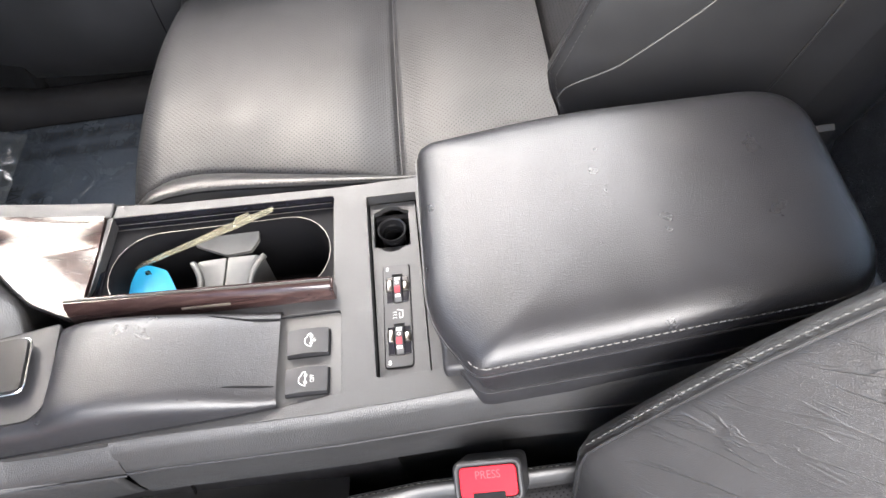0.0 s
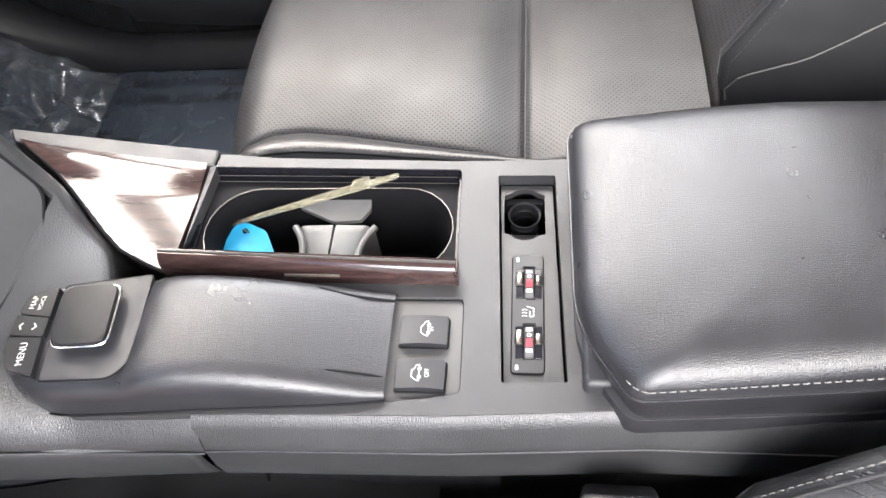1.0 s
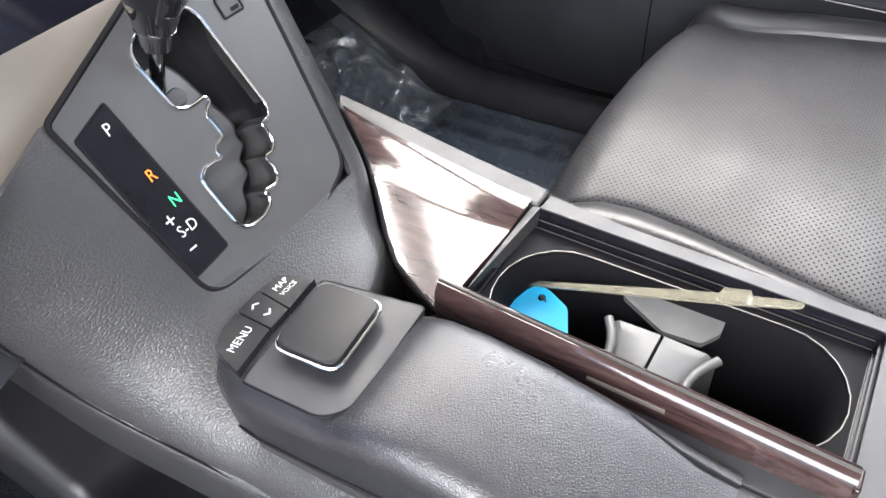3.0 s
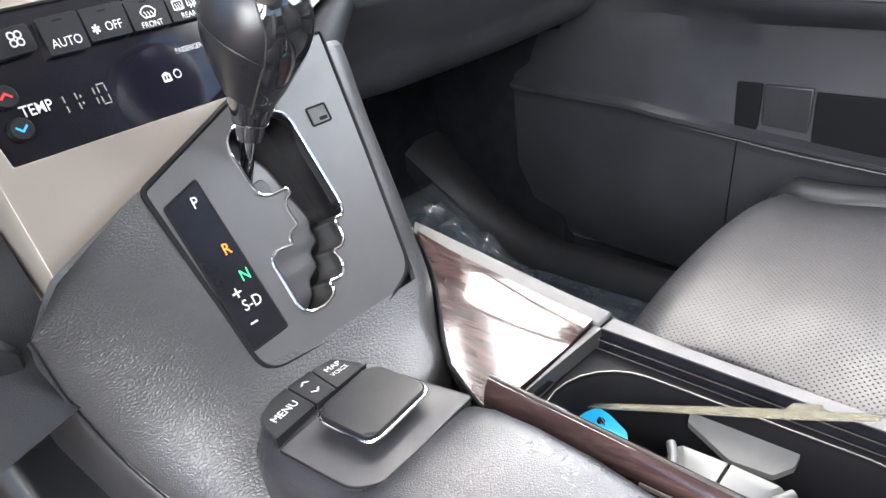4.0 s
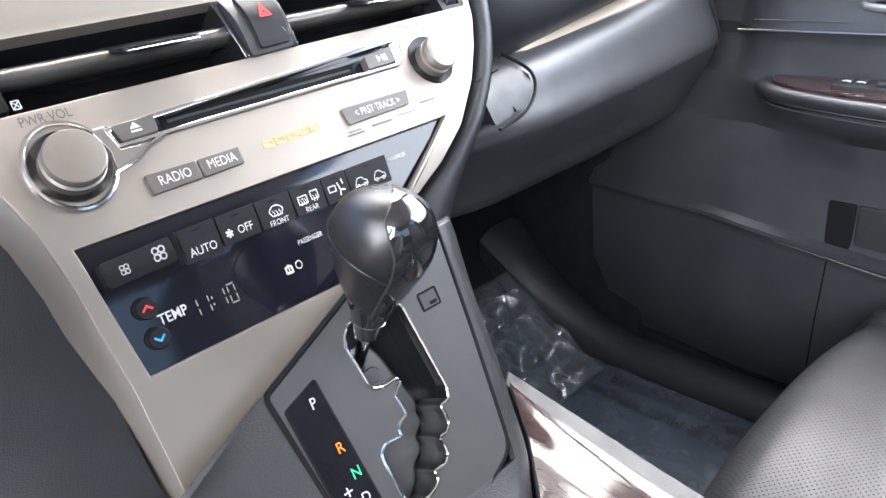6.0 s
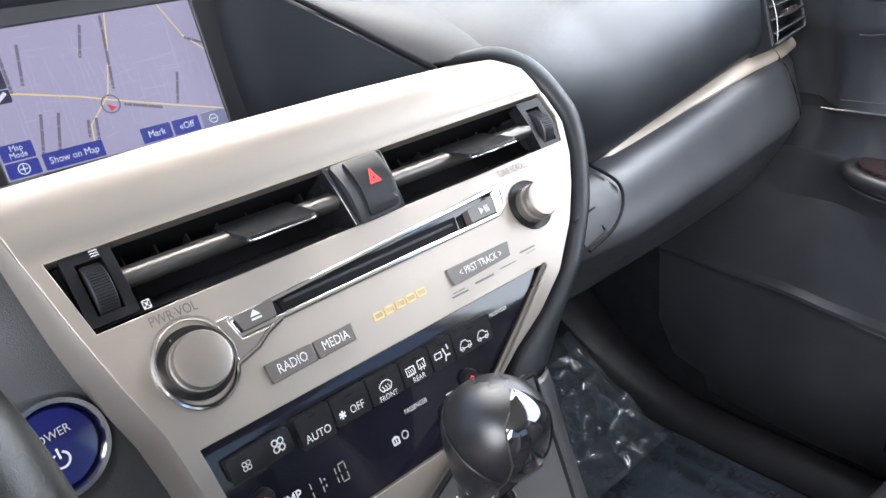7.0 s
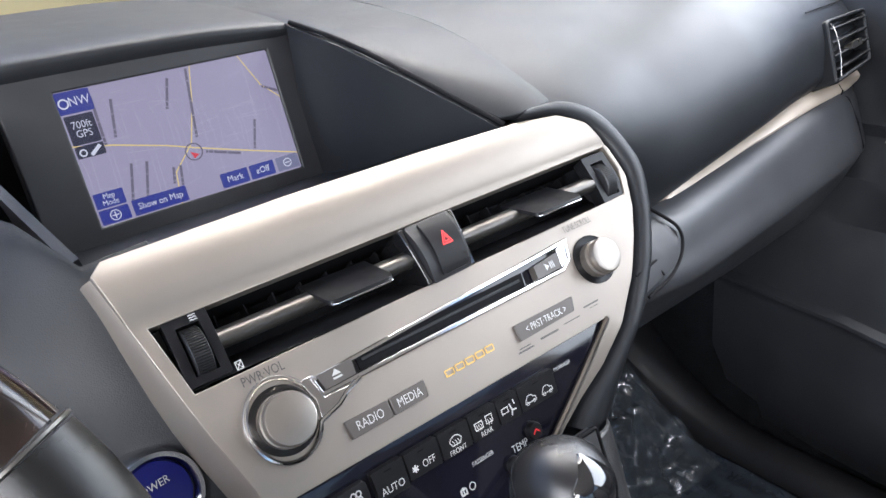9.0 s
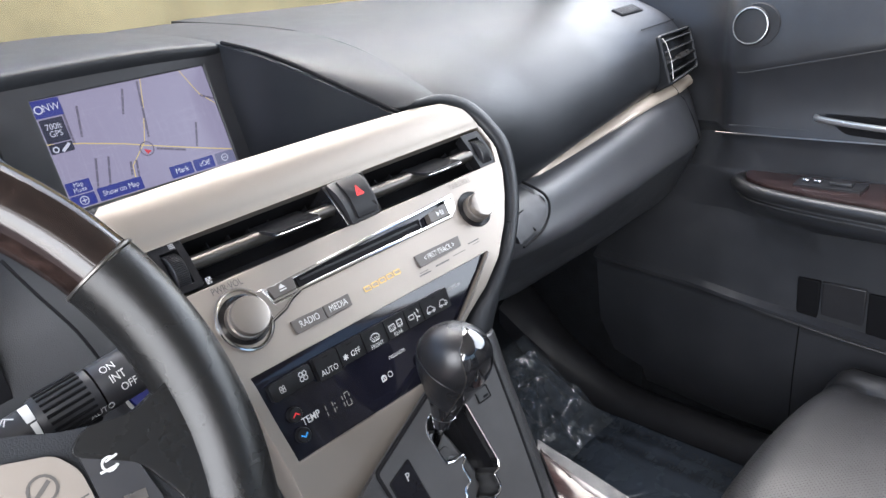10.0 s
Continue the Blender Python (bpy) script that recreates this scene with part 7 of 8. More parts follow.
    # backrest: front face with bolsters, from the cushion up
    foot, lean = Vector((xc, *foot)), Vector((0, -math.sin(radians(recline)), math.cos(radians(recline))))
    fwd = Vector((0, math.cos(radians(recline)), math.sin(radians(recline))))

    def back(u, h):
        w = 0.250 - 0.035 * max(0.0, (h - 0.35) / 0.3) + 0.010 * math.sin(math.pi * min(1, h / 0.4))
        grow = min(1.0, max(0.0, (h + 0.02) / 0.10))
        bol = 0.080 * grow * max(0.0, min(1.0, (abs(u) - wide + 0.06) / (0.88 - wide))) ** 1.4
        edge = -0.24 * max(0.0, (abs(u) - 0.86) / 0.14) ** 2.0
        g = 0.008 * math.exp(-((abs(u) - wide) / 0.016) ** 2)
        return foot + Vector((u * w, 0, 0)) + lean * h + fwd * (bol + edge - g)

    hs = [-0.05 + 0.70 * k / 36 for k in range(37)]
    midb = [wide * k / 20 for k in range(-20, 21)]
    part("backrest", grid([[back(u, h) for u in midb] for h in hs]), M_PERF, s, "perforated black leather backrest", 0, 75)
    for sg in (-1, 1):
        ub = [sg * (wide + (1 - wide) * k / 24) for k in range(25)]
        b = part("back_bolster", grid([[back(u, h) for u in ub] for h in hs]), side or M_SEATSIDE, s, "creased black leather bolster", 0, 75)
        part("stitching", stitches([back(sg * sewn, h) + fwd * 0.001 for h in hs[2:]], fwd, 0.0040, 0.0018, 0.0004), M_STITCH, b, "grey stitching")
        part("back_piping", tube([back(sg * (sewn - 0.02), h) + fwd * 0.0004 for h in hs[2:]], 0.0014, 6), M_SEATSIDE, b)
        rows = []
        for h in hs:
            e = back(sg * 1.0, h)
            rows.append([e, e + Vector((sg * 0.004, 0, 0)) - fwd * 0.02, e + Vector((sg * 0.002, 0, 0)) - fwd * 0.06, e - Vector((sg * 0.02, 0, 0)) - fwd * 0.09])
        part("back_side", grid(rows), M_LEATHER, s, "black leather back side panel", 0, 75)
        for hd, dd, top, mat, r in (((0.06, 0.09, 0.12, 0.20, 0.30, 0.40), (0.004, 0.026, 0.050, 0.088, 0.122, 0.150), 0.44, M_STITCH, 0.0008), ((0.0, 1.0), (0.192, 0.192), 0.6, M_SEATSIDE, 0.0014)):
            pts = []
            for h in (0.05 + 0.55 * k / 60 for k in range(61)):
                if h < top:
                    d = float(np.interp(h, hd, dd))
                    pts.append(back(sg * (0.86 + 0.14 * math.sqrt(d / 0.24)), h) + Vector((sg * 0.0012, 0, 0)))
            part("side_seam", tube(pts, r, 6), mat, s, "raised seam")
    part("back_shell", grid([[foot + Vector((u * 0.225, 0, 0)) + lean * h - fwd * 0.165 for u in (-1, -0.5, 0, 0.5, 1)] for h in hs[::6]]), M_PLASTIC, s)
    return s


passenger = seat(0.405, "passenger_seat", "black perforated leather passenger seat with grey stitching")
driver = seat(-0.381, "driver_seat", "black leather driver seat with creased stitched bolster", (-0.656, 0.562), 40.5, 0.30, M_CREASED, 0.84)

# seat belt buckle
buckle = thing("seat_belt_buckle", (-0.165, -0.575, 0.56), "black seat belt buckle with a red press button", "seat belt buckle")
BQ = Vector((-0.1730, -0.5790, 0.6460))
BQF = axis_frame(Vector((-0.42, 0.10, 0.90)), (0, 1, 0))
BX_ = lambda u, v, d: BQ + BQF @ Vector((u, v, d))
part("housing", sheet(rect(-0.016, -0.026, 0.016, 0.026, 0.007), [rect(-0.0115, -0.0215, 0.0115, 0.0215, 0.004)[::-1]], BX_, 0.0, -0.060), M_PLASTIC, buckle, "black buckle housing", 0.003)
pb = part("press_button", sheet(rect(-0.0112, -0.0212, 0.0112, 0.0212, 0.004), [], BX_, -0.0015, -0.03), M_RED, buckle, "red press button", 0.002)
part("lettering", words("PRESS", 0.0085, lambda u, v: BX_(v + 0.005, -u, -0.0011), "CENTER", 0.9), material("dark_red_print", (0.30, 0.01, 0.02), 0.5), pb, "dark red word PRESS")
part("slot", sheet(rect(-0.0125, -0.012, -0.0075, 0.012, 0.001), [], BX_, -0.0008, -0.02), M_DARK, buckle)
part("stalk", tube([BX_(0, 0, -0.05), (-0.150, -0.60, 0.52), (-0.140, -0.64, 0.42)], 0.011, 10), M_PLASTIC, buckle, "black stalk")

# ---- floor mat in its film ----
mat_ = thing("floor_mat", (0.39, 0.08, FLOOR), "dark floor mat covered in printed blue-grey protective film", "floor mat")
rowsm = []
for k in range(37):
    y = -0.22 + 0.62 * k / 36
    rise = 0.0 if y < 0.22 else 0.9 * (y - 0.22) ** 1.35
    rowsm.append([(0.14 + 0.49 * j / 24, y - rise * 0.45, FLOOR + 0.006 + rise + 0.0022 * noise.noise((j * 0.5, k * 0.42, 1.7)) + 0.0012 * noise.noise((j * 1.3, k * 1.1, 4.1))) for j in range(25)])
part("film", grid(rowsm), M_FILM, mat_, "printed blue-grey film", 0, 80)
M_INK = material("film_ink", (0.008, 0.009, 0.012), 0.5)
_lines = (("DEALER MUST REMOVE", 0.345, 0.150, 0.034, 0), ("PROTECTIVE COVER", 0.345, 0.108, 0.034, 0), ("DEALER MUST REMOVE", 0.560, 0.030, 0.030, 90), ("PROTECTIVE COVER", 0.600, 0.030, 0.030, 90))
for txt, cx, cy, size, ang in _lines:
    c, s = math.cos(radians(ang)), math.sin(radians(ang))
    part("print", words(txt, size, lambda u, v: Vector((cx + u * c - v * s, cy + u * s + v * c, FLOOR + 0.0095)), "CENTER", 0.82), M_INK, mat_, "faint dark printed words")
crumple = thing("plastic_wrap", (0.42, 0.20, FLOOR), "crumpled clear plastic wrap on the passenger footwell", "plastic wrap")
cr = []
for k in range(45):
    row = []
    for j in range(45):
        u, v = k / 44, j / 44
        h = 0.062 * (abs(noise.noise((u * 4.2 + v * 1.5, v * 3.0, 3.0))) + 0.45 * abs(noise.noise((u * 9 + v * 4, v * 6, 8.0)))) * math.sin(math.pi * u) ** 0.5 * math.sin(math.pi * v) ** 0.5
        row.append((0.36 + 0.24 * u, 0.16 + 0.20 * v - 0.5 * h, FLOOR + 0.014 + h * 1.5 + 0.12 * v ** 1.2))
    cr.append(row)
part("wrap_sheet", grid(cr[:27]), M_CLEAR, crumple, "clear crumpled film", 0, 40)
part("wrap_fold", grid([[(x + 0.002, y, z + 0.004) for x, y, z in row] for row in cr[25:]]), M_CLEAR, crumple, "folded clear film", 0, 40)

# ---- passenger door ----
M_DOOR = leather("door_vinyl", (0.025, 0.026, 0.029), 0.34, 0.0014, 0.00008, 0.0, 0.02)
door = thing("car_door", (0.72, -0.3, FLOOR + 0.02), "black passenger door panel with wood armrest trim and chrome handle", "car door")
DS = [(0.36, 0.715), (0.42, 0.690), (0.50, 0.684), (0.580, 0.682), (0.594, 0.680), (0.600, 0.672), (0.606, 0.672), (0.612, 0.684), (0.66, 0.690), (0.71, 0.693), (0.745, 0.690), (0.765, 0.676), (0.778, 0.664), (0.790, 0.660), (0.800, 0.664), (0.806, 0.676), (0.810, 0.730), (0.814, 0.742), (0.850, 0.744), (0.862, 0.743), (0.867, 0.739), (0.872, 0.743), (0.92, 0.746), (0.955, 0.744), (0.963, 0.738), (0.975, 0.736), (1.02, 0.742), (1.07, 0.756), (1.09, 0.772), (1.09, 0.80)]


def door_rows():
    rows = []
    for k in range(41):
        y = -1.0 + 1.26 * k / 40
        row = []
        for z, x in DS:
            f = max(0.0, min(1.0, (y + 0.10) / 0.13))
            f = f * f * (3 - 2 * f)
            if 0.72 < z < 0.812:
                x = x + (0.742 - x) * f
            elif z <= 0.72:
                x = x + 0.030 * max(0.0, (y + 0.02) / 0.25) ** 1.2
            sag = -0.020 * max(0.0, (y + 0.1)) if 0.74 < z < 0.82 else 0
            lip = (0.014 + 0.11 * min(0.05, y + 0.02)) if y > -0.12 else (0.003 + 0.089 * (y + 0.12) if y > -0.30 else -0.013 + 0.04 * (y + 0.30))
            sag += lip if 0.57 < z < 0.62 else 0
            zz = z + sag + (0.18 * max(0.0, -y - 0.01) if 0.94 < z < 0.98 else 0)
            if 0.745 < z < 0.805:
                x -= 0.032 * ease((-0.03 - y) / 0.22)
            if z > 0.83:
                x += 0.070 * ease((y - 0.005) / 0.075)
            row.append((x, y, zz))
        row += [(row[-1][0] + 0.01, y, 1.07), (row[-1][0] + 0.01, y, 0.36)]
        rows.append(row)
    return rows


part("panel", grid(door_rows()), M_DOOR, door, "black grained door panel", 0, 50)
part("armrest_wood", sheet(round_poly([(0.624, -0.90), (0.634, -0.30), (0.650, -0.16), (0.672, -0.072), (0.700, -0.028), (0.735, -0.018), (0.735, -0.90)], [0.004, 0.05, 0.05, 0.03, 0.02, 0.01, 0.004]), [], lambda x, y, d: Vector((x, y, 0.812 - 0.02 * max(0, y + 0.1) + d)), 0.003, -0.004), M_WOOD, door, "dark wood armrest trim", 0.002)
_roll = smooth_curve([(0.736, -0.012, 0.800), (0.702, -0.018, 0.802), (0.668, -0.060, 0.803), (0.644, -0.150, 0.803), (0.628, -0.29, 0.803), (0.616, -0.50, 0.803), (0.612, -0.90, 0.803)], 8)
part("armrest_roll", tube(_roll, 0.0105, 14), M_LEATHER, door, "padded black leather roll", 0, 60)
swp = part("window_switch", sheet(round_poly([(0.682, -0.195), (0.682, -0.105), (0.718, -0.105), (0.718, -0.195)], 0.004), [], lambda x, y, d: Vector((x, y, 0.815 + d)), 0.003, -0.002), M_PLASTIC, door, "black window switch plate", 0.001)
part("rocker", box((0.016, 0.030, 0.006), (0.700, -0.165, 0.820)), M_PLASTIC, swp, "black rocker", 0.002)
part("silver_key", box((0.012, 0.010, 0.005), (0.700, -0.118, 0.820)), M_CHROME, swp, "silver key", 0.001)
part("silver_key", box((0.012, 0.010, 0.005), (0.700, -0.134, 0.820)), M_CHROME, swp, "silver key", 0.001)
for o in (0.0, 0.007):
    part("stitch_line", tube([p + Vector((-0.0088 + o * 0.3, -0.002, -0.0060 - o)) for p in _roll], 0.0011, 6), M_PLATE, door, "piped armrest edge")
part("thin_line", tube([(0.7418, 0.018, 0.881), (0.7418, -0.10, 0.8805)], 0.0007, 6), M_PLATE, door)
handle = part("door_handle", tube(smooth_curve([(0.740, -0.112, 0.9010), (0.730, -0.124, 0.9005), (0.724, -0.19, 0.8950), (0.724, -0.27, 0.890)], 8), 0.0052, 10, False, 0.8), M_CLIP, door, "chrome door handle")
part("handle_cup", sheet(round_poly([(-0.118, 0.906), (-0.30, 0.900), (-0.30, 0.868), (-0.150, 0.878)], 0.010), [], lambda y, z, d: Vector((0.7425 - d, y, z)), 0.001, -0.004), M_DARK, handle, "dark handle recess", 0.001)
# thin pale tube paints the highlight that runs along the door crease
part("crease_highlight", tube([(0.7372, y, 0.963 + 0.18 * max(0.0, -y - 0.01)) for y in (0.004, -0.01, -0.10, -0.25, -0.45, -0.80)], 0.0010, 6), M_PLATE, door, "light grey line painted for the highlight along the door crease")
part("chrome_line", tube([(0.7405, 0.04, 0.8675), (0.7405, -0.9, 0.8695)], 0.0016), M_SATIN, door, "thin bright line")
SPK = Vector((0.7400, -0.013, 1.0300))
# flat dark oval on the panel, painted for the shaded crescent beside the tweeter
part("speaker_shade", sheet([(0.034 * math.cos(a * math.pi / 20) - 0.006, 0.031 * math.sin(a * math.pi / 20)) for a in range(40)], [], lambda u, v, d: SPK + Vector((0.0025 - d + 0.16 * v, u, v)), 0.0012, -0.006), M_PLASTIC, door, "flat dark oval painted for the shade beside the tweeter", 0.001)
spk = part("speaker", lathe([(0.0275, -0.004), (0.0275, 0.002), (0.0258, 0.0045), (0.0238, 0.0040), (0.0233, 0.0015), (0, 0.0035)], SPK, (-1, -0.05, 0.16), 48), M_PLASTIC, door, "round tweeter grille")
part("speaker_ring", lathe([(0.0238, 0.003), (0.0248, 0.0050), (0.0256, 0.0048), (0.0262, 0.003)], SPK, (-1, -0.05, 0.16), 48), M_CLIP, spk, "chrome ring")
# grey tube paints the highlight on the glossy upper edge of the pocket
part("pocket_glint", tube(smooth_curve([(0.680, -0.90, 0.557), (0.680, -0.30, 0.581), (0.680, -0.120, 0.597), (0.681, -0.045, 0.606)], 6), 0.0018), M_PLATE, door, "grey line painted for the highlight on the pocket edge")
# matt black boxes laid on the panel paint the shade inside the pocket
part("pocket_shade", box((0.006, 0.032, 0.072), (0.6870, -0.136, 0.637)), M_DARK, door, "", 0.002)
part("pocket_well", box((0.005, 0.060, 0.078), (0.6875, -0.184, 0.634)), M_PLASTIC, door, "", 0.003)
part("pocket_shade", box((0.006, 0.10, 0.078), (0.6865, -0.267, 0.630)), M_DARK, door, "", 0.002)
part("pocket_seam", tube([(0.681, -0.128, 0.598), (0.683, -0.122, 0.50), (0.689, -0.118, 0.42)], 0.0010), M_DARK, door)
sill = []
for k in range(25):
    y = -0.80 + 1.22 * k / 24
    bend = max(0.0, (y - 0.14) / 0.28) ** 2 * 0.16
    sill.append([(0.64 - bend * 0.3, y, FLOOR), (0.648 - bend * 0.3, y, FLOOR + 0.022 + bend), (0.664 - bend * 0.2, y, FLOOR + 0.036 + bend), (0.690, y, FLOOR + 0.036 + bend), (0.715, y, FLOOR + 0.02 + bend)])
structure("trim_sill", thick(grid(sill), 0.006), M_PLASTIC, "black plastic door sill trim", "sill", 0, 50)
structure("wall_kick", box((0.03, 0.5, 0.6), (0.735, 0.42, 0.62)), M_CARPET, "black kick panel beside the footwell", "kick panel")

# ---- lower left of the console: pocket under the dash ----
low = thing("knee_panel", (-0.22, -0.02, 0.55), "black plastic knee panel and open pocket under the dashboard", "knee panel")
part("panel", thick(grid([[(-0.1800, -0.1175, 0.785), (-0.183, -0.105, 0.740), (-0.178, -0.055, 0.685), (-0.168, -0.006, 0.660), (-0.150, 0.0, 0.655)],
                          [(-0.200, -0.116, 0.800), (-0.202, -0.108, 0.750), (-0.198, -0.062, 0.692), (-0.190, 0.0, 0.665), (-0.185, 0.02, 0.655)],
                          [(-0.235, -0.110, 0.822), (-0.237, -0.104, 0.765), (-0.236, -0.064, 0.700), (-0.234, 0.0, 0.668), (-0.234, 0.03, 0.655)],
                          [(-0.32, -0.095, 0.835), (-0.32, -0.090, 0.775), (-0.32, -0.055, 0.700), (-0.32, 0.0, 0.665), (-0.32, 0.03, 0.650)],
                          [(-0.75, -0.065, 0.835), (-0.75, -0.060, 0.775), (-0.75, -0.025, 0.700), (-0.75, 0.02, 0.660), (-0.75, 0.05, 0.645)]]), 0.006), M_LEATHER, low, "smooth black knee panel", 0, 60, 1)
part("pocket_wall", grid([[(-0.118, y, z) for z in (FLOOR, 0.45, 0.66)] for y in (-0.50, -0.2, 0.10, 0.44)]), M_PLASTIC, low, "dark pocket wall")
for q in ([(-0.1205, -0.060, 0.64), (-0.1205, -0.020, 0.50)], [(-0.1205, -0.165, 0.62), (-0.1205, -0.120, 0.46)], [(-0.1205, 0.05, 0.60), (-0.1205, -0.10, 0.545), (-0.1205, -0.24, 0.50), (-0.1205, -0.30, 0.52), (-0.1205, -0.315, 0.58)]):
    part("pocket_joint", tube(smooth_curve(q, 6), 0.0012, 6), M_DECK if len(q) == 2 else M_DARK, low)
LEDGE = smooth_curve([(-0.186, 0.12, 0.66), (-0.178, 0.060, 0.585), (-0.174, 0.022, 0.520), (-0.172, -0.006, 0.488), (-0.172, -0.060, 0.503), (-0.171, -0.125, 0.530), (-0.168, -0.20, 0.545), (-0.162, -0.32, 0.545), (-0.158, -0.45, 0.54)], 5)
part("ledge", thick(grid([[p + Vector((o, 0, d)) for o, d in ((0.05, -0.012), (0.010, -0.004), (0.003, 0.0005), (-0.003, 0.0), (-0.008, -0.005), (-0.013, -0.020), (-0.018, -0.10))] for p in LEDGE]), 0.003), M_LEATHER, low, "rounded black ledge of the pocket", 0, 60)

# ---- steering wheel ----
WC, WT = Vector((-0.43, -0.18, 1.0)), radians(30)
WU, WN = Vector((0, math.sin(WT), math.cos(WT))), Vector((0, -math.cos(WT), math.sin(WT)))
WX = Vector((1, 0, 0))


def on_wheel(u, v, d=0.0):
    return WC + WX * u + WU * v + WN * d


wheel_ = thing("steering_wheel", WC, "black leather and dark wood steering wheel with silver spokes", "steering wheel")


def rim_arc(a0, a1, r=0.0165, n=40):
    return tube([on_wheel(0.19 * math.cos(radians(a0 + (a1 - a0) * k / n)), 0.19 * math.sin(radians(a0 + (a1 - a0) * k / n))) for k in range(n + 1)], r, 20, False, 1.0)


part("wood_rim", rim_arc(24, 156, 0.0182), M_RIMWOOD, wheel_, "dark polished wood upper rim", 0, 50)
part("leather_rim", rim_arc(-66, 23.2, 0.0195), M_RIM, wheel_, "black leather rim", 0, 50)
part("leather_rim", rim_arc(156.8, 246, 0.0195), M_RIM, wheel_, "black leather rim", 0, 50)
part("wood_rim", rim_arc(246.8, 293.2, 0.0182), M_RIMWOOD, wheel_, "dark polished wood lower rim", 0, 50)
for sg in (1, -1):
    part("rim_web", sheet(round_poly([(sg * a, b) for a, b in ((0.186, 0.020), (0.172, 0.0135), (0.156, 0.0085), (0.136, 0.0125), (0.126, 0.004), (0.150, -0.012), (0.160, -0.034), (0.160, -0.075), (0.188, -0.075), (0.198, -0.020))], 0.006), [], on_wheel, 0.0120, -0.012), M_RIM, wheel_, "leather thumb rest between rim and spoke", 0.009, 60)
part("rim_joint", tube([on_wheel(math.cos(radians(23.6)) * 0.19 + 0.0192 * math.cos(a) * math.cos(radians(23.6)), math.sin(radians(23.6)) * 0.19 + 0.0192 * math.cos(a) * math.sin(radians(23.6)), 0.0192 * math.sin(a)) for a in (0.3 * k for k in range(21))], 0.0010, 6, True), M_LOUVRE, wheel_)
hub = part("hub", sheet(round_poly([(-0.075, 0.055), (-0.085, -0.02), (-0.05, -0.075), (0.05, -0.075), (0.085, -0.02), (0.075, 0.055)], 0.03), [], on_wheel, 0.020, -0.04), M_PAD, wheel_, "black airbag cover", 0.012)
for sg in (1, -1):
    spoke = part("spoke", sheet(round_poly([(sg * a, b) for a, b in ((0.06, 0.030), (0.108, 0.024), (0.128, 0.015), (0.150, 0.009), (0.162, -0.010), (0.163, -0.045), (0.12, -0.065), (0.06, -0.060))], 0.006), [], on_wheel, 0.0080, -0.012), M_PAD, wheel_, "black spoke", 0.005)
    trim = part("spoke_trim", sheet(round_poly([(sg * a, b) for a, b in ((0.084, 0.018), (0.104, 0.0135), (0.122, 0.0075), (0.1282, -0.003), (0.1285, -0.018), (0.124, -0.050), (0.088, -0.050))], 0.004), [], on_wheel, 0.0120, 0.002), M_SILVER, spoke, "silver switch pad", 0.0015)
    part("phone_mark", strokes([(arc2d(sg * 0.113, -0.003, 0.0055, 0, 360, 18), 0.0012), ([(sg * 0.113 - 0.003, -0.005), (sg * 0.113 + 0.003, -0.001)], 0.0018)], on_wheel, 0.0124), M_GREYPRINT, trim, "grey round mark")
    part("pad_joint", strokes([([(sg * 0.092, -0.016), (sg * 0.127, -0.0135)], 0.0008)], on_wheel, 0.0123), M_GREYPRINT, trim)
    swk = part("spoke_switch", sheet(round_poly([(sg * a, b) for a, b in ((0.1300, 0.0045), (0.142, 0.0010), (0.1495, -0.011), (0.1525, -0.031), (0.145, -0.048), (0.1300, -0.050))], 0.0025), [], on_wheel, 0.0118, 0.002), M_PLASTIC, spoke, "black switch pad", 0.0015)
    part("mark", strokes([(arc2d(sg * 0.139, -0.0065, 0.0030, 40, 330, 10), 0.0010), ([(sg * 0.139 - 0.0045, -0.0085), (sg * 0.139 + 0.003, -0.0085)], 0.0010), ([(sg * 0.139 - 0.001, -0.0050), (sg * 0.139 + 0.004, -0.0042)], 0.0009)], on_wheel, 0.0121), M_WHITE, swk)
    part("rocker_mark", strokes([([(sg * 0.139, -0.024), (sg * 0.146, -0.025)], 0.0045)], on_wheel, 0.0122), M_SATIN, swk, "silver rocker")
part("column", tube([on_wheel(0, 0, -0.03), on_wheel(0, -0.02, -0.22)], 0.045, 20), M_PLASTIC, wheel_, "black column shroud")

# wiper stalk
stalk = thing("wiper_stalk", (-0.36, -0.10, 0.95), "black wiper stalk with white markings behind the steering wheel", "stalk")
SA, SBq = Vector((-0.3570, -0.112, 0.9825)), Vector((-0.2300, -0.112, 0.9990))
SD = (SBq - SA).normalized()
SA = SBq - SD * 0.150
part("arm", tube([SA, SA.lerp(SBq, 0.28), SA.lerp(SBq, 0.545)], [0.0085, 0.0105, 0.0124], 18), M_PLASTIC, stalk, "black stalk arm")
grip = part("grip", lathe([(0, 0), (0.0130, 0), (0.0140, 0.004), (0.0140, 0.026), (0.0132, 0.030), (0, 0.030)], SA + SD * 0.081, SD, 36), M_PLASTIC, stalk, "ribbed black grip")
_gf = axis_frame(SD)
for k in range(24):
    a = 2 * math.pi * k / 24
    part("rib", box((0.0014, 0.0014, 0.022), SA + SD * 0.096 + _gf @ Vector((0.0141 * math.cos(a), 0.0141 * math.sin(a), 0)), _gf), M_DARK, grip)
part("tip", lathe([(0.0132, 0), (0.0136, 0.003), (0.0136, 0.020), (0.0124, 0.026), (0.008, 0.0285), (0, 0.029)], SA + SD * 0.112, SD, 32), M_PLASTIC, stalk, "black stalk tip")
_vn = (Vector((-0.354, -0.492, 1.184)) - (SA + SBq) / 2)
_vn = (_vn - SD * _vn.dot(SD)).normalized()
_vs = _vn.cross(SD)


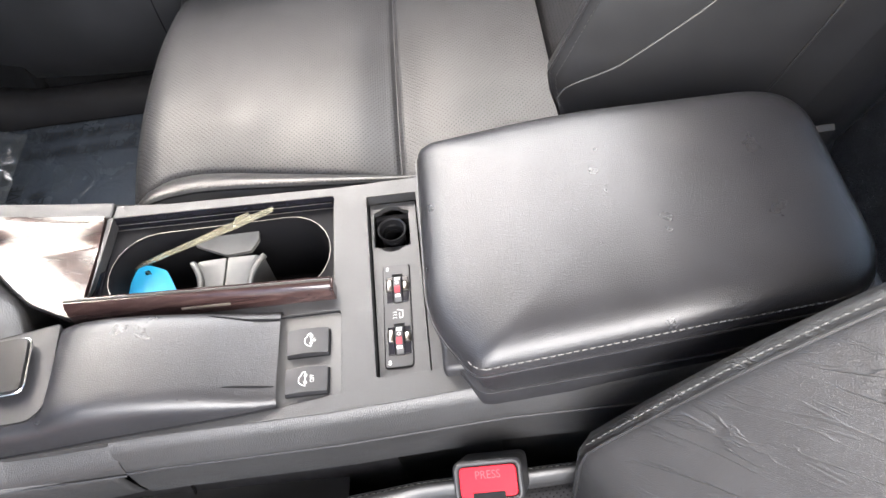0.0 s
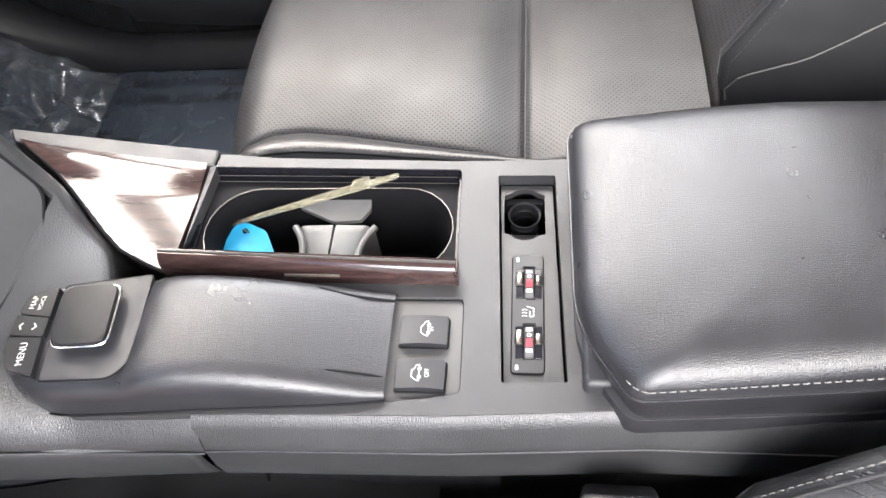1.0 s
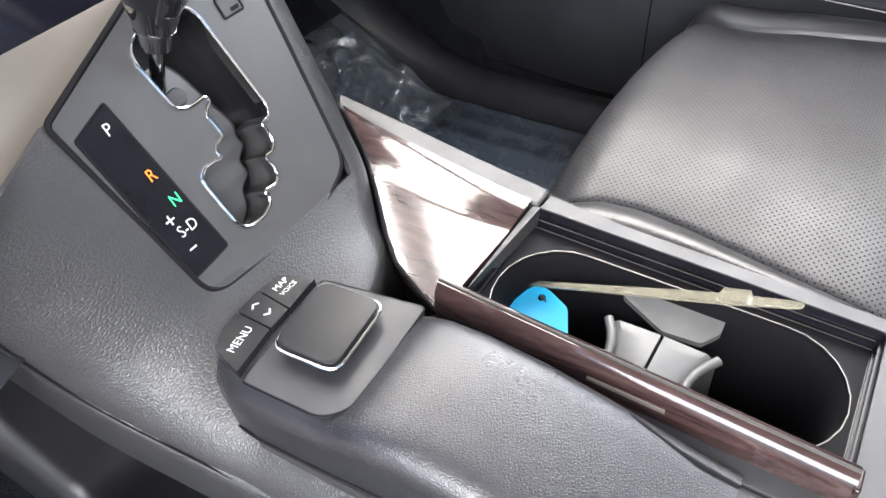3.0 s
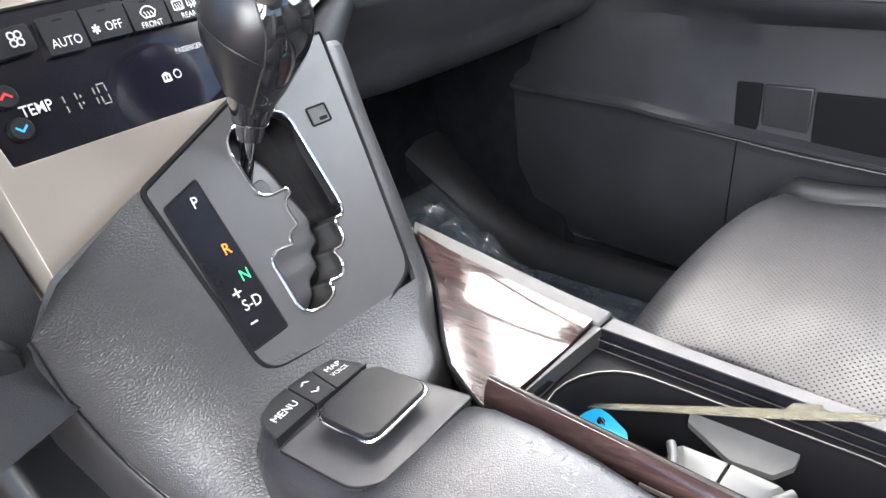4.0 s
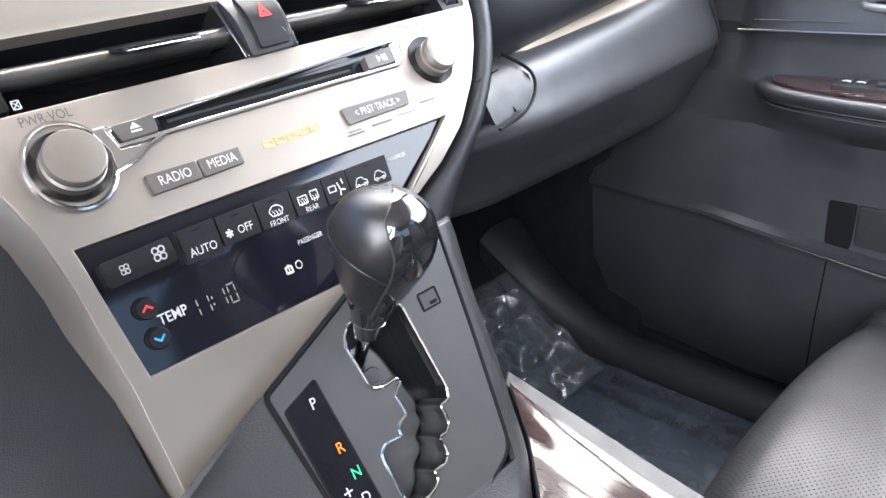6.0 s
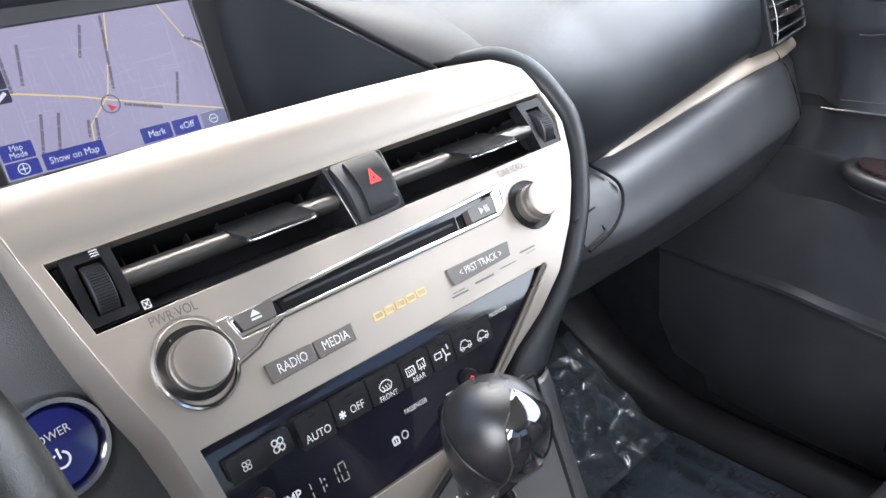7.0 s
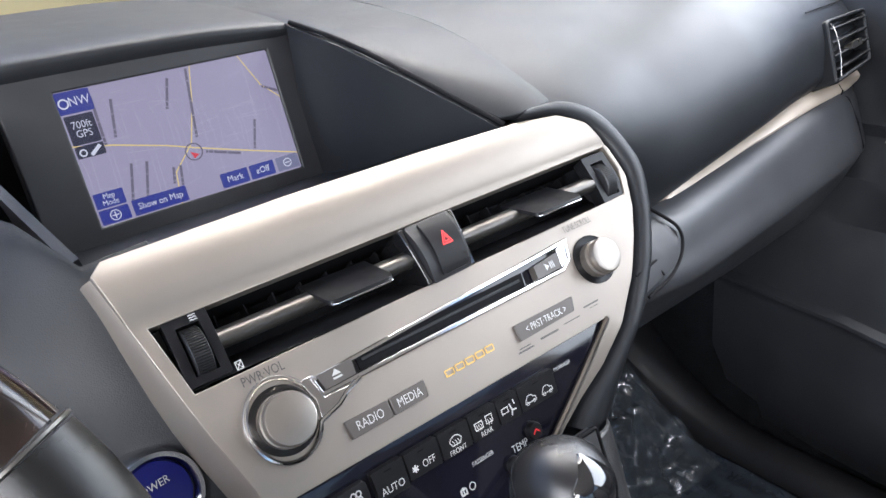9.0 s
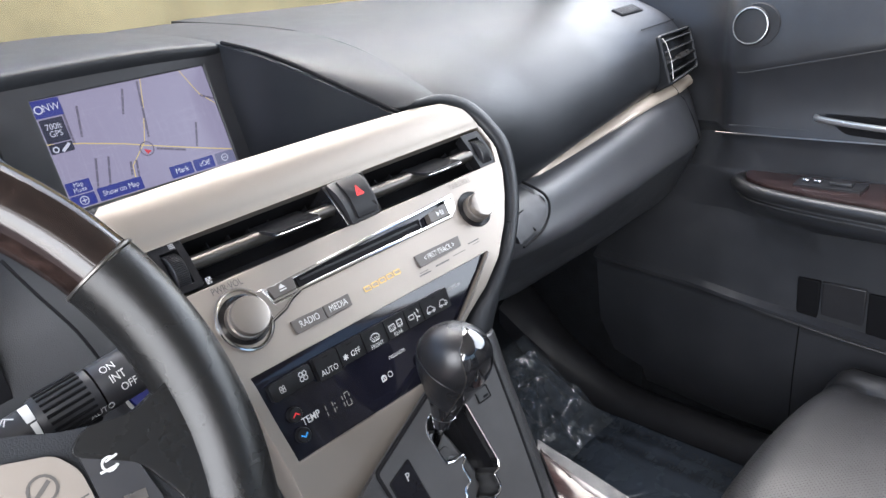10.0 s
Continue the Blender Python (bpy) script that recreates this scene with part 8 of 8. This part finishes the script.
def on_stalk(s, a, r):
    return SA + SD * s + (_vn * math.cos(a / r) + _vs * math.sin(a / r)) * (r + 0.0006)


for txt, s, off, size, r in (("ON", 0.120, 0.007, 0.0060, 0.0136), ("INT", 0.122, 0.0005, 0.0060, 0.0136), ("OFF", 0.125, -0.006, 0.0060, 0.0136), ("AUTO", 0.064, -0.0055, 0.0044, 0.0121), ("OFF", 0.061, 0.0, 0.0044, 0.0119), ("MIST", 0.058, 0.0055, 0.0044, 0.0117)):
    part("lettering", words(txt, size, lambda u, v: on_stalk(s + u, off + v, r), "CENTER", 0.85), M_WHITE, stalk, "white stalk lettering")

for a0, a1, w in ((0.014, 0.003, 0.0050), (0.002, -0.006, 0.0032), (-0.007, -0.016, 0.0022)):
    part("band_mark", grid([[on_stalk(q, a0 + (a1 - a0) * k / 6, 0.0125) for q in (0.0790 - w / 2, 0.0790 + w / 2 * (1 - 0.3 * k / 6))] for k in range(7)]), M_WHITE, stalk, "white band mark")
part("lettering", words("AUTO", 0.0055, lambda u, v: on_stalk(0.108 + u, -0.012 + v, 0.0140), "CENTER", 0.85), M_WHITE, stalk, "white word AUTO")
part("wiper_mark", strokes([([(0.066, 0.009), (0.0695, 0.013), (0.073, 0.009)], 0.0008), ([(0.068, 0.008), (0.0700, 0.0115)], 0.0007)], lambda u, v, d: on_stalk(u, v, 0.0123), 0), M_WHITE, stalk, "white wiper mark")

# instrument cluster
cluster = thing("instrument_cluster", (-0.43, 0.05, 0.99), "dark instrument cluster with a white gauge scale", "instrument cluster")
part("face", thick(grid([[(-0.60, 0.060, 0.93), (-0.60, 0.085, 1.08)], [(-0.43, 0.050, 0.93), (-0.43, 0.08, 1.085)], [(-0.285, 0.030, 0.935), (-0.285, 0.05, 1.06)]]), 0.004), M_DARK, cluster, "dark dial face")
part("gauge_scale", strokes([(arc2d(-0.335, 0.985, 0.030, -70, 70, 14), 0.0012)] + [([(-0.335 + 0.030 * math.cos(radians(a)), 0.985 + 0.030 * math.sin(radians(a))), (-0.335 + 0.025 * math.cos(radians(a)), 0.985 + 0.025 * math.sin(radians(a)))], 0.0012) for a in range(-70, 71, 20)], lambda u, v, d: Vector((u, 0.044 - d + (v - 0.985) * 0.14, v)), 0.010), M_UITEXT, cluster, "white gauge scale")
part("lettering", words("E", 0.010, lambda u, v: Vector((-0.322 + u, 0.030, 0.950 + v)), "CENTER"), M_UITEXT, cluster, "white letter E")
